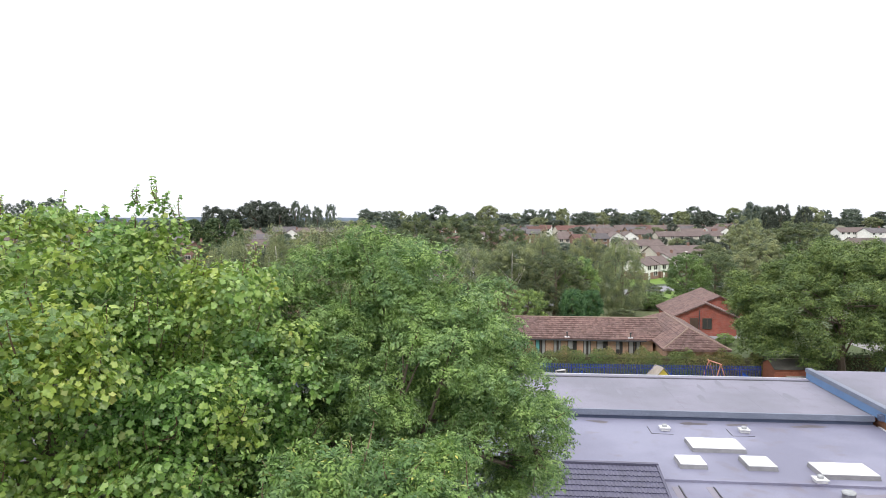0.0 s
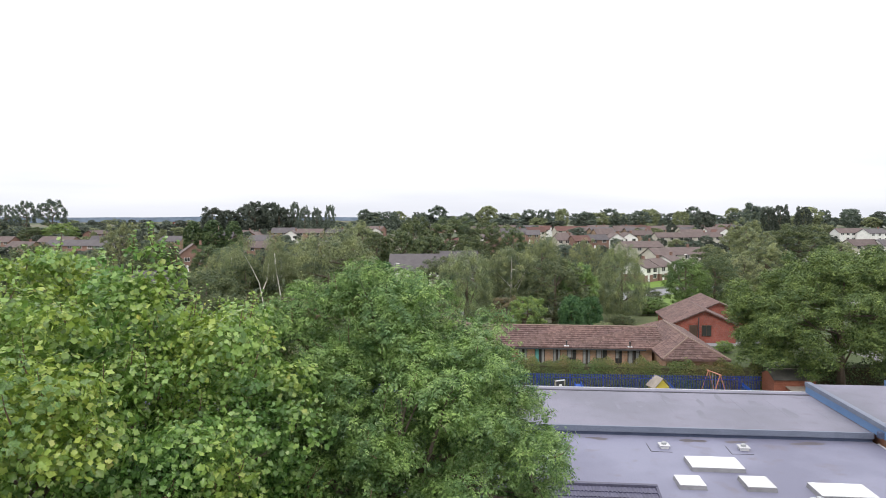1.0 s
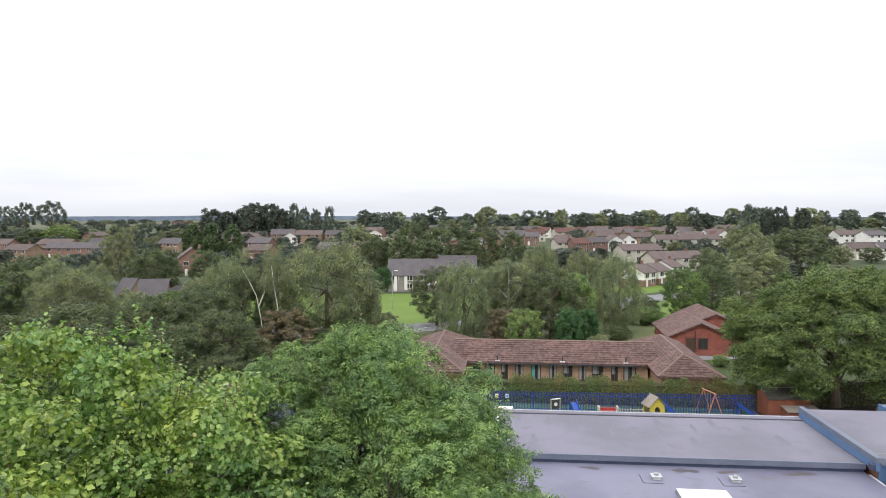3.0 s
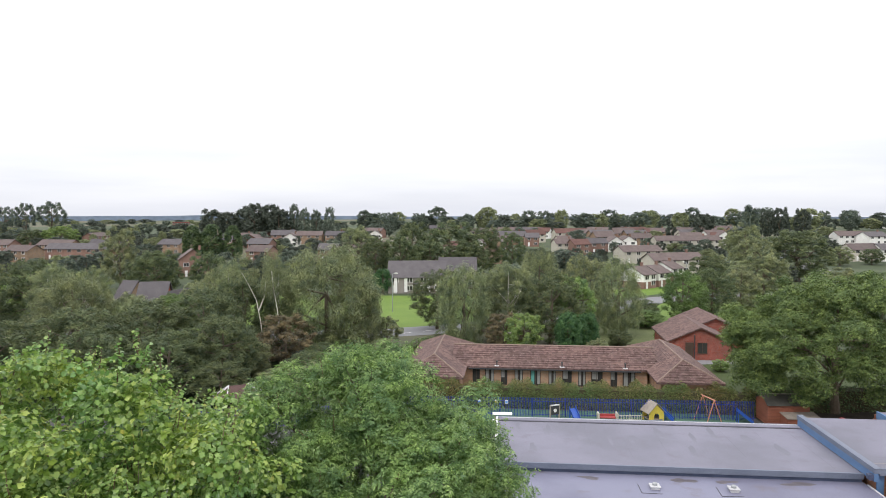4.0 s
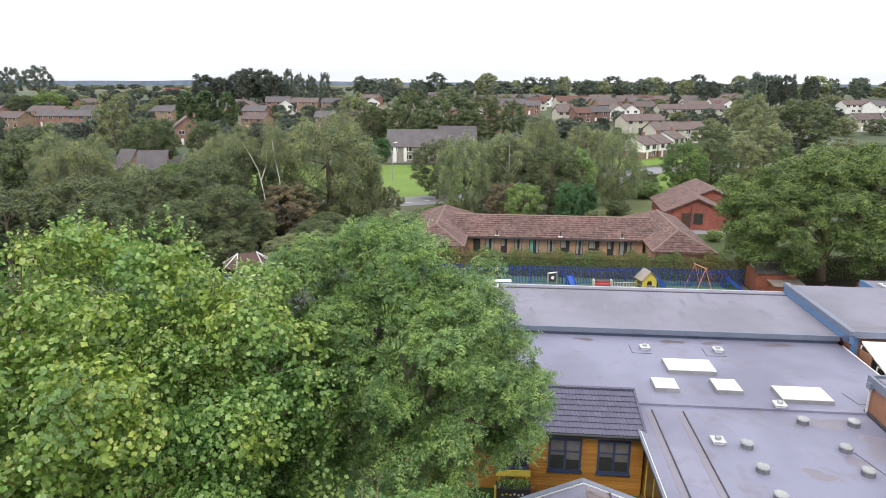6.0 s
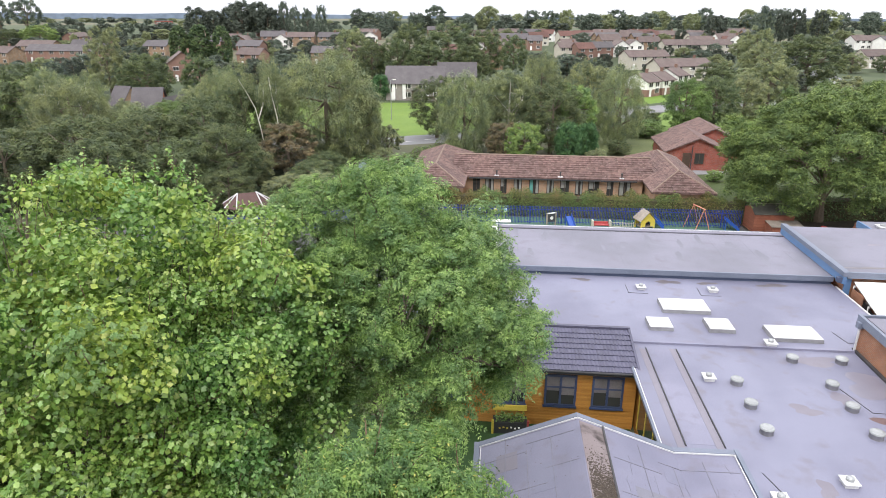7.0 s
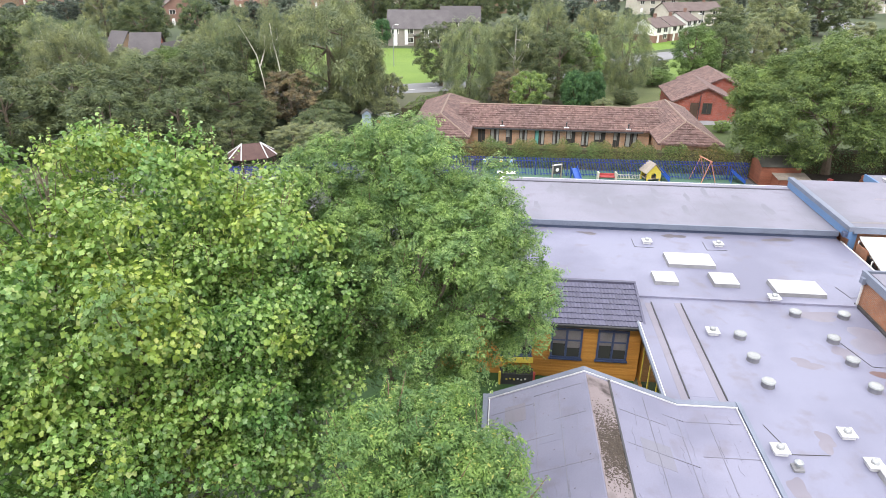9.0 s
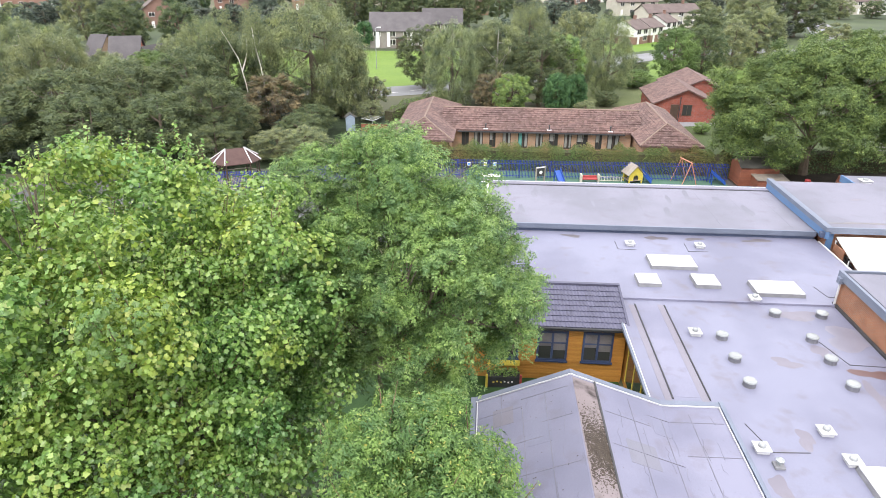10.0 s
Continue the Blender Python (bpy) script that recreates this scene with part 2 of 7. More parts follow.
M = dict(
    grass=surface("grass", (0.0374, 0.0570, 0.0122), (0.0554, 0.0798, 0.0180), 0.15, 30, 0.9, 0.6),
    lawn=surface("lawn", (0.0883, 0.1600, 0.0125), (0.1317, 0.2081, 0.0198), 0.12, 20, 0.9, 0.5),
    rough_grass=surface("rough_grass", (0.067, 0.088, 0.026), (0.106, 0.120, 0.045), 0.3, 25, 0.95, 0.6),
    turf=surface("turf", (0.020, 0.056, 0.012), (0.032, 0.080, 0.016), 0.8, 60, 0.9, 0.5),
    tarmac=surface("tarmac", (0.061, 0.061, 0.063), (0.094, 0.091, 0.094), 0.3, 60, 0.85, 0.3),
    road=surface("road", (0.1840, 0.1840, 0.1978), (0.2484, 0.2484, 0.2622), 0.2, 50, 0.85, 0.2),
    soft_green=surface("soft_green", (0.052, 0.111, 0.078), (0.078, 0.153, 0.104), 0.6, 60, 0.9, 0.2),
    paving=surface("paving", (0.182, 0.176, 0.169), (0.247, 0.240, 0.234), 0.5, 40, 0.85, 0.3),
    # soil darkened so that its colour carries the oak's shade
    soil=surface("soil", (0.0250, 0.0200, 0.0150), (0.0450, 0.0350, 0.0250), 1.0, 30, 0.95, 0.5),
    felt=felt("felt", (0.1487, 0.1490, 0.2128), (0.1962, 0.1987, 0.2745), (0.1390, 0.1159, 0.1273)),
    felt_pale=felt("felt_pale", (0.1590, 0.1575, 0.1959), (0.1981, 0.1936, 0.2444), (0.1479, 0.1338, 0.1697), 0.8),
    felt_dark=felt("felt_dark", (0.1450, 0.1444, 0.2095), (0.2100, 0.2081, 0.2851), (0.1240, 0.1040, 0.1274)),
    stain=felt("stain", (0.158, 0.143, 0.180), (0.190, 0.176, 0.218), (0.130, 0.108, 0.125), 0.5),
    smudge=felt("smudge", (0.1519, 0.1509, 0.1883), (0.1819, 0.1798, 0.2226), (0.1284, 0.1231, 0.1498), 0.8),
    rust=felt("rust", (0.105, 0.060, 0.058), (0.150, 0.092, 0.090), (0.070, 0.036, 0.034), 0.4),
    damp=surface("damp", (0.1688, 0.1625, 0.2050), (0.2063, 0.1975, 0.2440), 1.0, 30, 0.3, 0.05),
    moss_strip=felt("moss_strip", (0.19, 0.155, 0.16), (0.25, 0.215, 0.225), (0.035, 0.026, 0.024), 0.9, 0.95),
    felt_mark=surface("felt_mark", (0.1326, 0.1295, 0.1658), (0.1734, 0.1709, 0.2173), 2, 30, 0.7),
    # very dark green for the ground beneath the near trees and the wood
    dark_floor=surface("dark_floor", (0.012, 0.022, 0.008), (0.03, 0.05, 0.016), 1.2, 14, 0.9, 0.8, 0, 0.25, (1, 1, 1), 0.08),
    seam=surface("seam", (0.0300, 0.0300, 0.0330), (0.0540, 0.0510, 0.0540), 2, 30, 0.7),
    pond=surface("pond", (0.0975, 0.0850, 0.0950), (0.1500, 0.1360, 0.1472), 1.5, 20, 0.35, 0.05),
    trim_white=surface("trim_white", (0.465, 0.465, 0.480), (0.585, 0.585, 0.600), 1.5, 30, 0.5),
    grey_fascia=surface("grey_fascia", (0.1134, 0.1323, 0.1796), (0.1559, 0.1764, 0.2336), 1.2, 30, 0.5),
    navy=surface("navy", (0.045, 0.06, 0.11), (0.07, 0.09, 0.15), 1.0, 30, 0.5),
    sky_blue=surface("sky_blue", (0.0952, 0.1848, 0.3559), (0.1232, 0.2240, 0.4018), 1.0, 30, 0.5),
    fence_blue=surface("fence_blue", (0.0143, 0.0354, 0.2188), (0.0233, 0.0553, 0.3182), 1.0, 30, 0.4),
    play_blue=surface("play_blue", (0.020, 0.070, 0.336), (0.030, 0.100, 0.416), 1.0, 30, 0.35),
    play_yellow=surface("play_yellow", (0.6000, 0.4640, 0.0576), (0.6800, 0.5440, 0.1152), 1.0, 30, 0.45),
    play_red=surface("play_red", (0.36, 0.055, 0.06), (0.46, 0.085, 0.085), 1.0, 30, 0.4),
    play_orange=surface("play_orange", (0.450, 0.176, 0.110), (0.540, 0.242, 0.154), 1.0, 30, 0.4),
    opal=surface("opal", (0.7760, 0.7954, 0.7954), (0.8730, 0.8924, 0.8924), 0.6, 20, 0.25, 0.03),
    dome=surface("dome", (0.2633, 0.2759, 0.2843), (0.3318, 0.3448, 0.3532), 3.0, 20, 0.25, 0.03),
    dark_kerb=surface("dark_kerb", (0.1600, 0.1600, 0.1760), (0.2560, 0.2560, 0.2720), 2, 30, 0.7),
    metal_grey=surface("metal_grey", (0.0935, 0.0935, 0.1105), (0.1700, 0.1700, 0.1955), 2, 30, 0.6, 0.1),
    metal_dark=surface("metal_dark", (0.025, 0.026, 0.03), (0.05, 0.051, 0.055), 2, 30, 0.55, 0.1),
    tile_slate=surface("tile_slate", (0.0616, 0.0597, 0.0998), (0.0918, 0.0890, 0.1392), 2.5, 30, 0.55, 0.2),
    timber=surface("timber", (0.3991, 0.1781, 0.0377), (0.5447, 0.2717, 0.0624), 1.2, 20, 0.55, 0.3, 0, 0.25, (0.4, 8, 8)),
    timber_red=surface("timber_red", (0.2100, 0.0700, 0.0420), (0.2800, 0.1050, 0.0630), 2, 20, 0.7, 0.3),
    timber_grey=surface("timber_grey", (0.22, 0.19, 0.16), (0.32, 0.28, 0.24), 2, 20, 0.8, 0.3),
    timber_dark=surface("timber_dark", (0.05, 0.03, 0.02), (0.08, 0.05, 0.035), 2, 30, 0.6),
    win_blue=surface("win_blue", (0.0375, 0.0525, 0.1200), (0.0525, 0.0750, 0.1500), 2, 30, 0.4),
    white_paint=surface("white_paint", (0.70, 0.69, 0.67), (0.80, 0.79, 0.77), 0.8, 30, 0.6),
    cream=surface("cream", (0.435, 0.405, 0.338), (0.525, 0.495, 0.427), 0.5, 15, 0.85),
    render_white=surface("render_white", (0.660, 0.650, 0.620), (0.780, 0.770, 0.740), 0.5, 15, 0.85),
    pebble=surface("pebble", (0.216, 0.192, 0.174), (0.276, 0.252, 0.228), 0.6, 25, 0.95, 0.4),
    brick_red=brickwork("brick_red", (0.3089, 0.0704, 0.0412), (0.2488, 0.0520, 0.0317), (0.2574, 0.1530, 0.1397)),
    brick_orange=brickwork("brick_orange", (0.331, 0.130, 0.061), (0.274, 0.101, 0.050), (0.259, 0.202, 0.158)),
    brick_buff=brickwork("brick_buff", (0.300, 0.194, 0.114), (0.243, 0.143, 0.086), (0.257, 0.222, 0.186)),
    brick_far=surface("brick_far", (0.20, 0.115, 0.092), (0.27, 0.165, 0.13), 0.7, 12, 0.9, 0.3),
    brick_bung=brickwork("brick_bung", (0.47, 0.27, 0.16), (0.38, 0.21, 0.12), (0.36, 0.30, 0.25)),
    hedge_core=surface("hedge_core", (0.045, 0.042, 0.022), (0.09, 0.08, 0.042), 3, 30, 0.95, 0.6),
    moss=surface("moss", (0.035, 0.026, 0.02), (0.075, 0.058, 0.045), 6, 40, 0.95, 0.6),
    # grey of the painted reflections on the extension's panes
    blind=surface("blind", (0.13, 0.12, 0.125), (0.20, 0.185, 0.19), 2, 30, 0.7, 0.1),
    curtain=surface("curtain", (0.2100, 0.2200, 0.2150), (0.3100, 0.3150, 0.3000), 3, 30, 0.8, 0.2, 0, 0.2, (6, 6, 0.3)),
    teal=surface("teal", (0.08, 0.30, 0.28), (0.14, 0.42, 0.38), 3, 30, 0.6),
    tiles_bung=lichened("tiles_bung", (0.088, 0.050, 0.045), (0.165, 0.104, 0.094), (0.30, 0.25, 0.22)),
    tiles_red_far=surface("tiles_red_far", (0.082, 0.036, 0.029), (0.130, 0.065, 0.053), 0.8, 9, 0.85, 0.4),
    tiles_brown=surface("tiles_brown", (0.0894, 0.0638, 0.0597), (0.1326, 0.1020, 0.0961), 0.6, 9, 0.85, 0.4),
    tiles_grey=surface("tiles_grey", (0.0728, 0.0639, 0.0702), (0.1075, 0.0980, 0.1023), 0.6, 9, 0.85, 0.4),
    ridge_tile=surface("ridge_tile", (0.198, 0.138, 0.110), (0.253, 0.187, 0.154), 2, 20, 0.85, 0.3),
    hedge=leafy("hedge", (0.0698, 0.1004, 0.0411), (0.1305, 0.1838, 0.0628), (0.2290, 0.2672, 0.1140), 0.25, 0.5, (0.3725, 0.2253, 0.1236), grow=0.3, cool=(0.8, 1.0, 0.85), warm=(1.35, 0.92, 0.9)),
    sign_blue=surface("sign_blue", (0.10, 0.28, 0.62), (0.14, 0.34, 0.70), 2, 30, 0.4),
    felt_shed=surface("felt_shed", (0.055, 0.055, 0.05), (0.10, 0.095, 0.08), 1.5, 30, 0.9, 0.3),
    gazebo_roof=surface("gazebo_roof", (0.060, 0.030, 0.027), (0.090, 0.048, 0.042), 2, 25, 0.8, 0.3),
    hut_blue=surface("hut_blue", (0.28, 0.36, 0.45), (0.36, 0.44, 0.54), 2, 25, 0.6, 0.2),
    glass=glass("glass"),
    bark=surface("bark", (0.1050, 0.0825, 0.0600), (0.1950, 0.1575, 0.1200), 3, 25, 0.95, 0.8, 0, 0.25, (1, 1, 0.3)),
    birch_bark=surface("birch_bark", (0.5280, 0.4884, 0.4356), (0.8184, 0.7788, 0.7128), 4, 25, 0.8, 0.4, 0, 0.2, (1, 1, 2.5)),
    steel=surface("steel", (0.30, 0.32, 0.33), (0.42, 0.44, 0.45), 2, 30, 0.4, 0.1, 0.5),
    maple=leafy("maple", (0.0839, 0.1541, 0.0352), (0.1937, 0.3082, 0.0724), (0.3444, 0.4470, 0.1321), 0.36, 0.36, (0.36, 0.38, 0.10), grow=0.42, cool=(0.78, 0.98, 1.15), warm=(1.18, 1.06, 0.76), gloss=0.6, pale=(0.40, 0.49, 0.22)),
    maple_single=leafy("maple_single", (0.1017, 0.1814, 0.0568), (0.1358, 0.2348, 0.0757), (0.1698, 0.2881, 0.0946), 0.36, 0.4, gloss=0.45),
    ash=leafy("ash", (0.0926, 0.1795, 0.0504), (0.1700, 0.2986, 0.0954), (0.2663, 0.4134, 0.1513), 0.32, 0.48, grow=2.0, cool=(0.60, 0.70, 0.80), warm=(1.36, 1.30, 1.08), gloss=0.36, pale=(0.28, 0.39, 0.18)),
    ash_young=leafy("ash_young", (0.0740, 0.1461, 0.0420), (0.1371, 0.2419, 0.0730), (0.2080, 0.3225, 0.1133), 0.34, 0.46, (0.36, 0.36, 0.10), grow=2.2, cool=(0.60, 0.72, 0.80), warm=(1.36, 1.28, 0.98), gloss=0.36, pale=(0.33, 0.42, 0.18)),
    twig=surface("twig", (0.11, 0.07, 0.045), (0.20, 0.13, 0.085), 6, 30, 0.8, 0.2),
    oak=leafy("oak", (0.0793, 0.1288, 0.0432), (0.1225, 0.1877, 0.0625), (0.1754, 0.2466, 0.0913), 0.12, grow=1.3, cool=(0.58, 0.64, 0.74), warm=(1.40, 1.32, 1.08)),
    # willow and wood greens: a little air haze mixed in as extra blue
    willow=leafy("willow", (0.1553, 0.1935, 0.0962), (0.2140, 0.2544, 0.1340), (0.2785, 0.3095, 0.1845), 0.3),
    wood_dark=leafy("wood_dark", (0.0892, 0.1204, 0.0613), (0.1202, 0.1549, 0.0787), (0.1603, 0.1910, 0.0980), 0.25),
    wood_mid=leafy("wood_mid", (0.1639, 0.1997, 0.1075), (0.2259, 0.2578, 0.1402), (0.2890, 0.3174, 0.1846), 0.28),
    conifer=leafy("conifer", (0.0496, 0.0881, 0.0425), (0.0951, 0.1431, 0.0663), (0.1491, 0.1984, 0.0946), 0.15),
    clipped=leafy("clipped", (0.042, 0.098, 0.040), (0.064, 0.140, 0.056), (0.092, 0.182, 0.074), 0.2),
    golden=leafy("golden", (0.1261, 0.2120, 0.0585), (0.2150, 0.3169, 0.1048), (0.3025, 0.4237, 0.1780), 0.3),
    russet=leafy("russet", (0.1564, 0.1388, 0.0852), (0.2096, 0.1798, 0.1125), (0.2541, 0.2200, 0.1324), 0.25),
    # distance haze is put into these two greyer, bluer leaf colours
    hazed_dark=leafy("hazed_dark", (0.060, 0.076, 0.062), (0.080, 0.098, 0.080), (0.104, 0.124, 0.102), 0.2),
    hazed_leaf=leafy("hazed_leaf", (0.0973, 0.1285, 0.1040), (0.1236, 0.1557, 0.1280), (0.1549, 0.1875, 0.1530), 0.25),
)


# ---- small building helpers ----
def part(name, bm, material, parent=None, label="", m=None):
    """Links a bmesh as one mesh object under a thing or under a part."""
    me = bpy.data.meshes.new(name)
    bm.normal_update()
    bm.to_mesh(me)
    bm.free()
    me.materials.append(material)
    return hang(name, me, parent, label, m)


def hang(name, me, parent=None, label="", m=None):
    ob = new(name, me)
    ob.parent = parent
    if m is not None:
        ob.matrix_basis = m
    if label:
        ob["label"] = label
    return ob


def thing(name, m, label, category, group="", kind=""):
    ob = new(name)
    ob.empty_display_size = 0.3
    ob.matrix_basis = m
    return tagged(ob, label, category, group, kind)


def box(bm, x0, x1, y0, y1, z0, z1, bevel=0.0):
    vs = [bm.verts.new((x, y, z)) for x in (x0, x1) for y in (y0, y1) for z in (z0, z1)]
    fs = [bm.faces.new([vs[i] for i in f]) for f in ((0, 1, 3, 2), (4, 6, 7, 5), (0, 4, 5, 1), (2, 3, 7, 6), (0, 2, 6, 4), (1, 5, 7, 3))]
    if bevel:
        bmesh.ops.bevel(bm, geom=list({e for f in fs for e in f.edges}), offset=bevel, segments=1, affect="EDGES")
    return bm


def boxes(*rows, bevel=0.0):
    bm = bmesh.new()
    for r in rows:
        box(bm, *r, bevel=bevel)
    return bm


def slab(bm, top, thick):
    """A sheet through the corner points of its top, thick downwards."""
    up = [bm.verts.new(p) for p in top]
    dn = [bm.verts.new((p[0], p[1], p[2] - thick)) for p in top]
    bm.faces.new(up)
    bm.faces.new(dn[::-1])
    for i in range(len(top)):
        j = (i + 1) % len(top)
        bm.faces.new((up[i], dn[i], dn[j], up[j]))
    return bm


def prism(bm, outline, z0, z1):
    return slab(bm, [(x, y, z1) for x, y in outline], z1 - z0)


def tube(bm, pts, radii, sides=8, cap=True):
    rings = []
    pts = [Vector(p) for p in pts]
    for i, p in enumerate(pts):
        d = (pts[min(i + 1, len(pts) - 1)] - pts[max(i - 1, 0)]).normalized()
        a = d.orthogonal().normalized() if abs(d.z) > 0.95 else d.cross(Vector((0, 0, 1))).normalized()
        b = d.cross(a)
        rings.append([bm.verts.new(p + (a * math.cos(k * 2 * math.pi / sides) + b * math.sin(k * 2 * math.pi / sides)) * radii[i]) for k in range(sides)])
    for r, q in zip(rings, rings[1:]):
        for k in range(sides):
            bm.faces.new((r[k], r[(k + 1) % sides], q[(k + 1) % sides], q[k]))
    if cap:
        bm.faces.new(rings[0][::-1])
        bm.faces.new(rings[-1])
    return bm


def rod(bm, a, b, r, sides=6):
    return tube(bm, (a, b), (r, r), sides)


def lathe(bm, profile, sides=20, at=(0, 0, 0)):
    rings = [[bm.verts.new((at[0] + r * math.cos(k * 2 * math.pi / sides), at[1] + r * math.sin(k * 2 * math.pi / sides), at[2] + z)) for k in range(sides)] for r, z in profile]
    for r, q in zip(rings, rings[1:]):
        for k in range(sides):
            bm.faces.new((r[k], r[(k + 1) % sides], q[(k + 1) % sides], q[k]))
    bm.faces.new(rings[0][::-1])
    bm.faces.new(rings[-1])
    return bm


def smooth01(a, b, x):
    t = min(1.0, max(0.0, (x - a) / (b - a)))
    return t * t * (3 - 2 * t)


def land(y):
    """The height of the ground: a shallow valley past the bungalow, and the fall to the far plain."""
    return -3.5 * smooth01(75, 160, y) * (1 - smooth01(220, 380, y)) - 30 * smooth01(800, 2600, y)


# ---- ground ----
def ground_sheet():
    ys = [-4700, -1500, -400, -60] + list(range(0, 76, 25)) + list(range(80, 400, 5)) + [450, 600, 800, 1000, 1200, 1400, 1600, 1800, 2000, 2200, 2400, 2600, 4700]
    xs = [-4700, -2000, -800, -400, -200, -100, -40, 0, 40, 100, 200, 400, 800, 2000, 4700]
    bm = bmesh.new()
    g = [[bm.verts.new((x, y, land(y))) for x in xs] for y in ys]
    for a, b in zip(g, g[1:]):
        for i in range(len(xs) - 1):
            bm.faces.new((a[i], a[i + 1], b[i + 1], b[i]))
    m, n, l, p = nodes_of("fields")
    co = n.new("ShaderNodeTexCoord")
    t1, t2, t3 = n.new("ShaderNodeTexVoronoi"), n.new("ShaderNodeTexNoise"), n.new("ShaderNodeTexNoise")
    t1.inputs["Scale"].default_value, t2.inputs["Scale"].default_value, t3.inputs["Scale"].default_value = 0.006, 0.05, 4.0
    for t in (t1, t2, t3):
        l.new(co.outputs["Object"], t.inputs["Vector"])
    r1 = ramp(n, ((0.2, (0.045, 0.065, 0.03)), (0.55, (0.07, 0.09, 0.04)), (0.8, (0.11, 0.105, 0.065))))
    sep = n.new("ShaderNodeSeparateColor")
    l.new(t1.outputs["Color"], sep.inputs["Color"])
    l.new(sep.outputs["Red"], r1.inputs["Fac"])
    r2 = ramp(n, ((0.35, (0.7, 0.75, 0.7)), (0.65, (1.15, 1.1, 1.05))))
    l.new(t2.outputs["Fac"], r2.inputs["Fac"])
    mul = n.new("ShaderNodeMix")
    mul.data_type, mul.blend_type = "RGBA", "MULTIPLY"
    mul.inputs[0].default_value = 1.0
    l.new(r1.outputs["Color"], mul.inputs[6])
    l.new(r2.outputs["Color"], mul.inputs[7])
    l.new(mul.outputs[2], p.inputs["Base Color"])
    p.inputs["Roughness"].default_value = 0.95
    ob = part("ground", bm, m)
    tagged(ob, "broad grassy ground and fields reaching the horizon", "ground", kind="structure")


def patch(name, outline, lift, material, label, category, thick=0.0):
    """A piece of ground cover that follows the land, cut into narrow strips."""
    bm = bmesh.new()
    f = bm.faces.new([bm.verts.new((x, y, 0)) for x, y in outline])
    y0, y1 = min(p[1] for p in outline), max(p[1] for p in outline)
    y = y0 + 4
    while y < y1:
        if y > 74:
            bmesh.ops.bisect_plane(bm, geom=bm.verts[:] + bm.edges[:] + bm.faces[:], plane_co=(0, y, 0), plane_no=(0, 1, 0))
        y += 4
    for v in bm.verts:
        v.co.z = land(v.co.y) + lift
    bmesh.ops.recalc_face_normals(bm, faces=bm.faces)
    for fc in bm.faces:
        if fc.normal.z < 0:
            fc.normal_flip()
    return tagged(part(name, bm, material), label, category, kind="structure")


def ribbon(name, line, width, lift, material, label, category):
    """A road or path along a line, following the land."""
    bm = bmesh.new()
    pts = []
    for (ax, ay), (bx, by) in zip(line, line[1:]):
        k = max(1, int(math.hypot(bx - ax, by - ay) / 4))
        pts += [(ax + (bx - ax) * i / k, ay + (by - ay) * i / k) for i in range(k)]
    pts.append(line[-1])
    for _ in range(6):
        pts = [pts[0]] + [((a[0] + 2 * b[0] + c[0]) / 4, (a[1] + 2 * b[1] + c[1]) / 4) for a, b, c in zip(pts, pts[1:], pts[2:])] + [pts[-1]]
    prev = None
    for i, (x, y) in enumerate(pts):
        a, b = pts[max(0, i - 1)], pts[min(len(pts) - 1, i + 1)]
        d = Vector((b[0] - a[0], b[1] - a[1], 0)).normalized()
        nx, ny = -d.y * width / 2, d.x * width / 2
        row = [bm.verts.new((x + s * nx, y + s * ny, land(y + s * ny) + lift)) for s in (1, -1)]
        if prev:
            bm.faces.new((prev[0], prev[1], row[1], row[0]))
        prev = row
    return tagged(part(name, bm, material), label, category, kind="structure")


ground_sheet()


def haze_hills():
    """A low rise that closes the plain far away, distance haze painted in as blue-grey."""
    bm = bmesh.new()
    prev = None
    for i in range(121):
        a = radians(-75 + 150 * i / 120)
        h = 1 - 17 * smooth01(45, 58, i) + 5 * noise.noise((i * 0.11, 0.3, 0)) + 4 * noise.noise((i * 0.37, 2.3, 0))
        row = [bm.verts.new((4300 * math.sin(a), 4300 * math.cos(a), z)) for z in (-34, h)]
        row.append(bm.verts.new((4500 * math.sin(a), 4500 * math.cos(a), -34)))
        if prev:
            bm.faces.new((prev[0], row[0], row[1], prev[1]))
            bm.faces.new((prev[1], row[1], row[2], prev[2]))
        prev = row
    tagged(part("backdrop", bm, surface("haze_hills", (0.17, 0.22, 0.30), (0.22, 0.27, 0.35), 0.004, 0.03, 0.95, 0.0)), "hazy blue-grey distant hills along the horizon", "hills", kind="structure")


haze_hills()
patch("lawn", [(-46, 98), (-2, 98), (6, 104), (8, 160), (-40, 162), (-50, 130)], 0.03, M["lawn"], "mown bright green lawn in front of the flats", "lawn")
patch("garden_lawn", [(16, 84), (42, 82), (44, 104), (18, 106)], 0.03, M["rough_grass"], "dry patchy garden lawn under the trees", "lawn")
patch("verge", [(36, 104), (62, 104), (70, 142), (50, 144), (40, 128)], 0.035, M["lawn"], "green grass verge beside the road", "verge")
patch("verge_far", [(42, 153), (56, 163), (76, 168), (70, 182), (46, 172)], 0.035, M["lawn"], "green grass verge in front of the white terrace", "verge")
ribbon("road", [(-70, 92), (-30, 91), (-4, 95), (14, 108), (30, 129), (44, 146), (58, 156), (76, 161), (96, 160)], 9.0, 0.05, M["road"], "grey tarmac road curving behind the bungalow", "road")
ribbon("road_far", [(96, 150), (128, 216), (146, 262), (160, 330)], 8.0, 0.05, M["road"], "distant grey road running up through the estate", "road")
ribbon("footpath", [(70, 116), (88, 128), (101, 140), (104, 156)], 3.0, 0.06, M["paving"], "pale footpath across the grass between trees", "path")
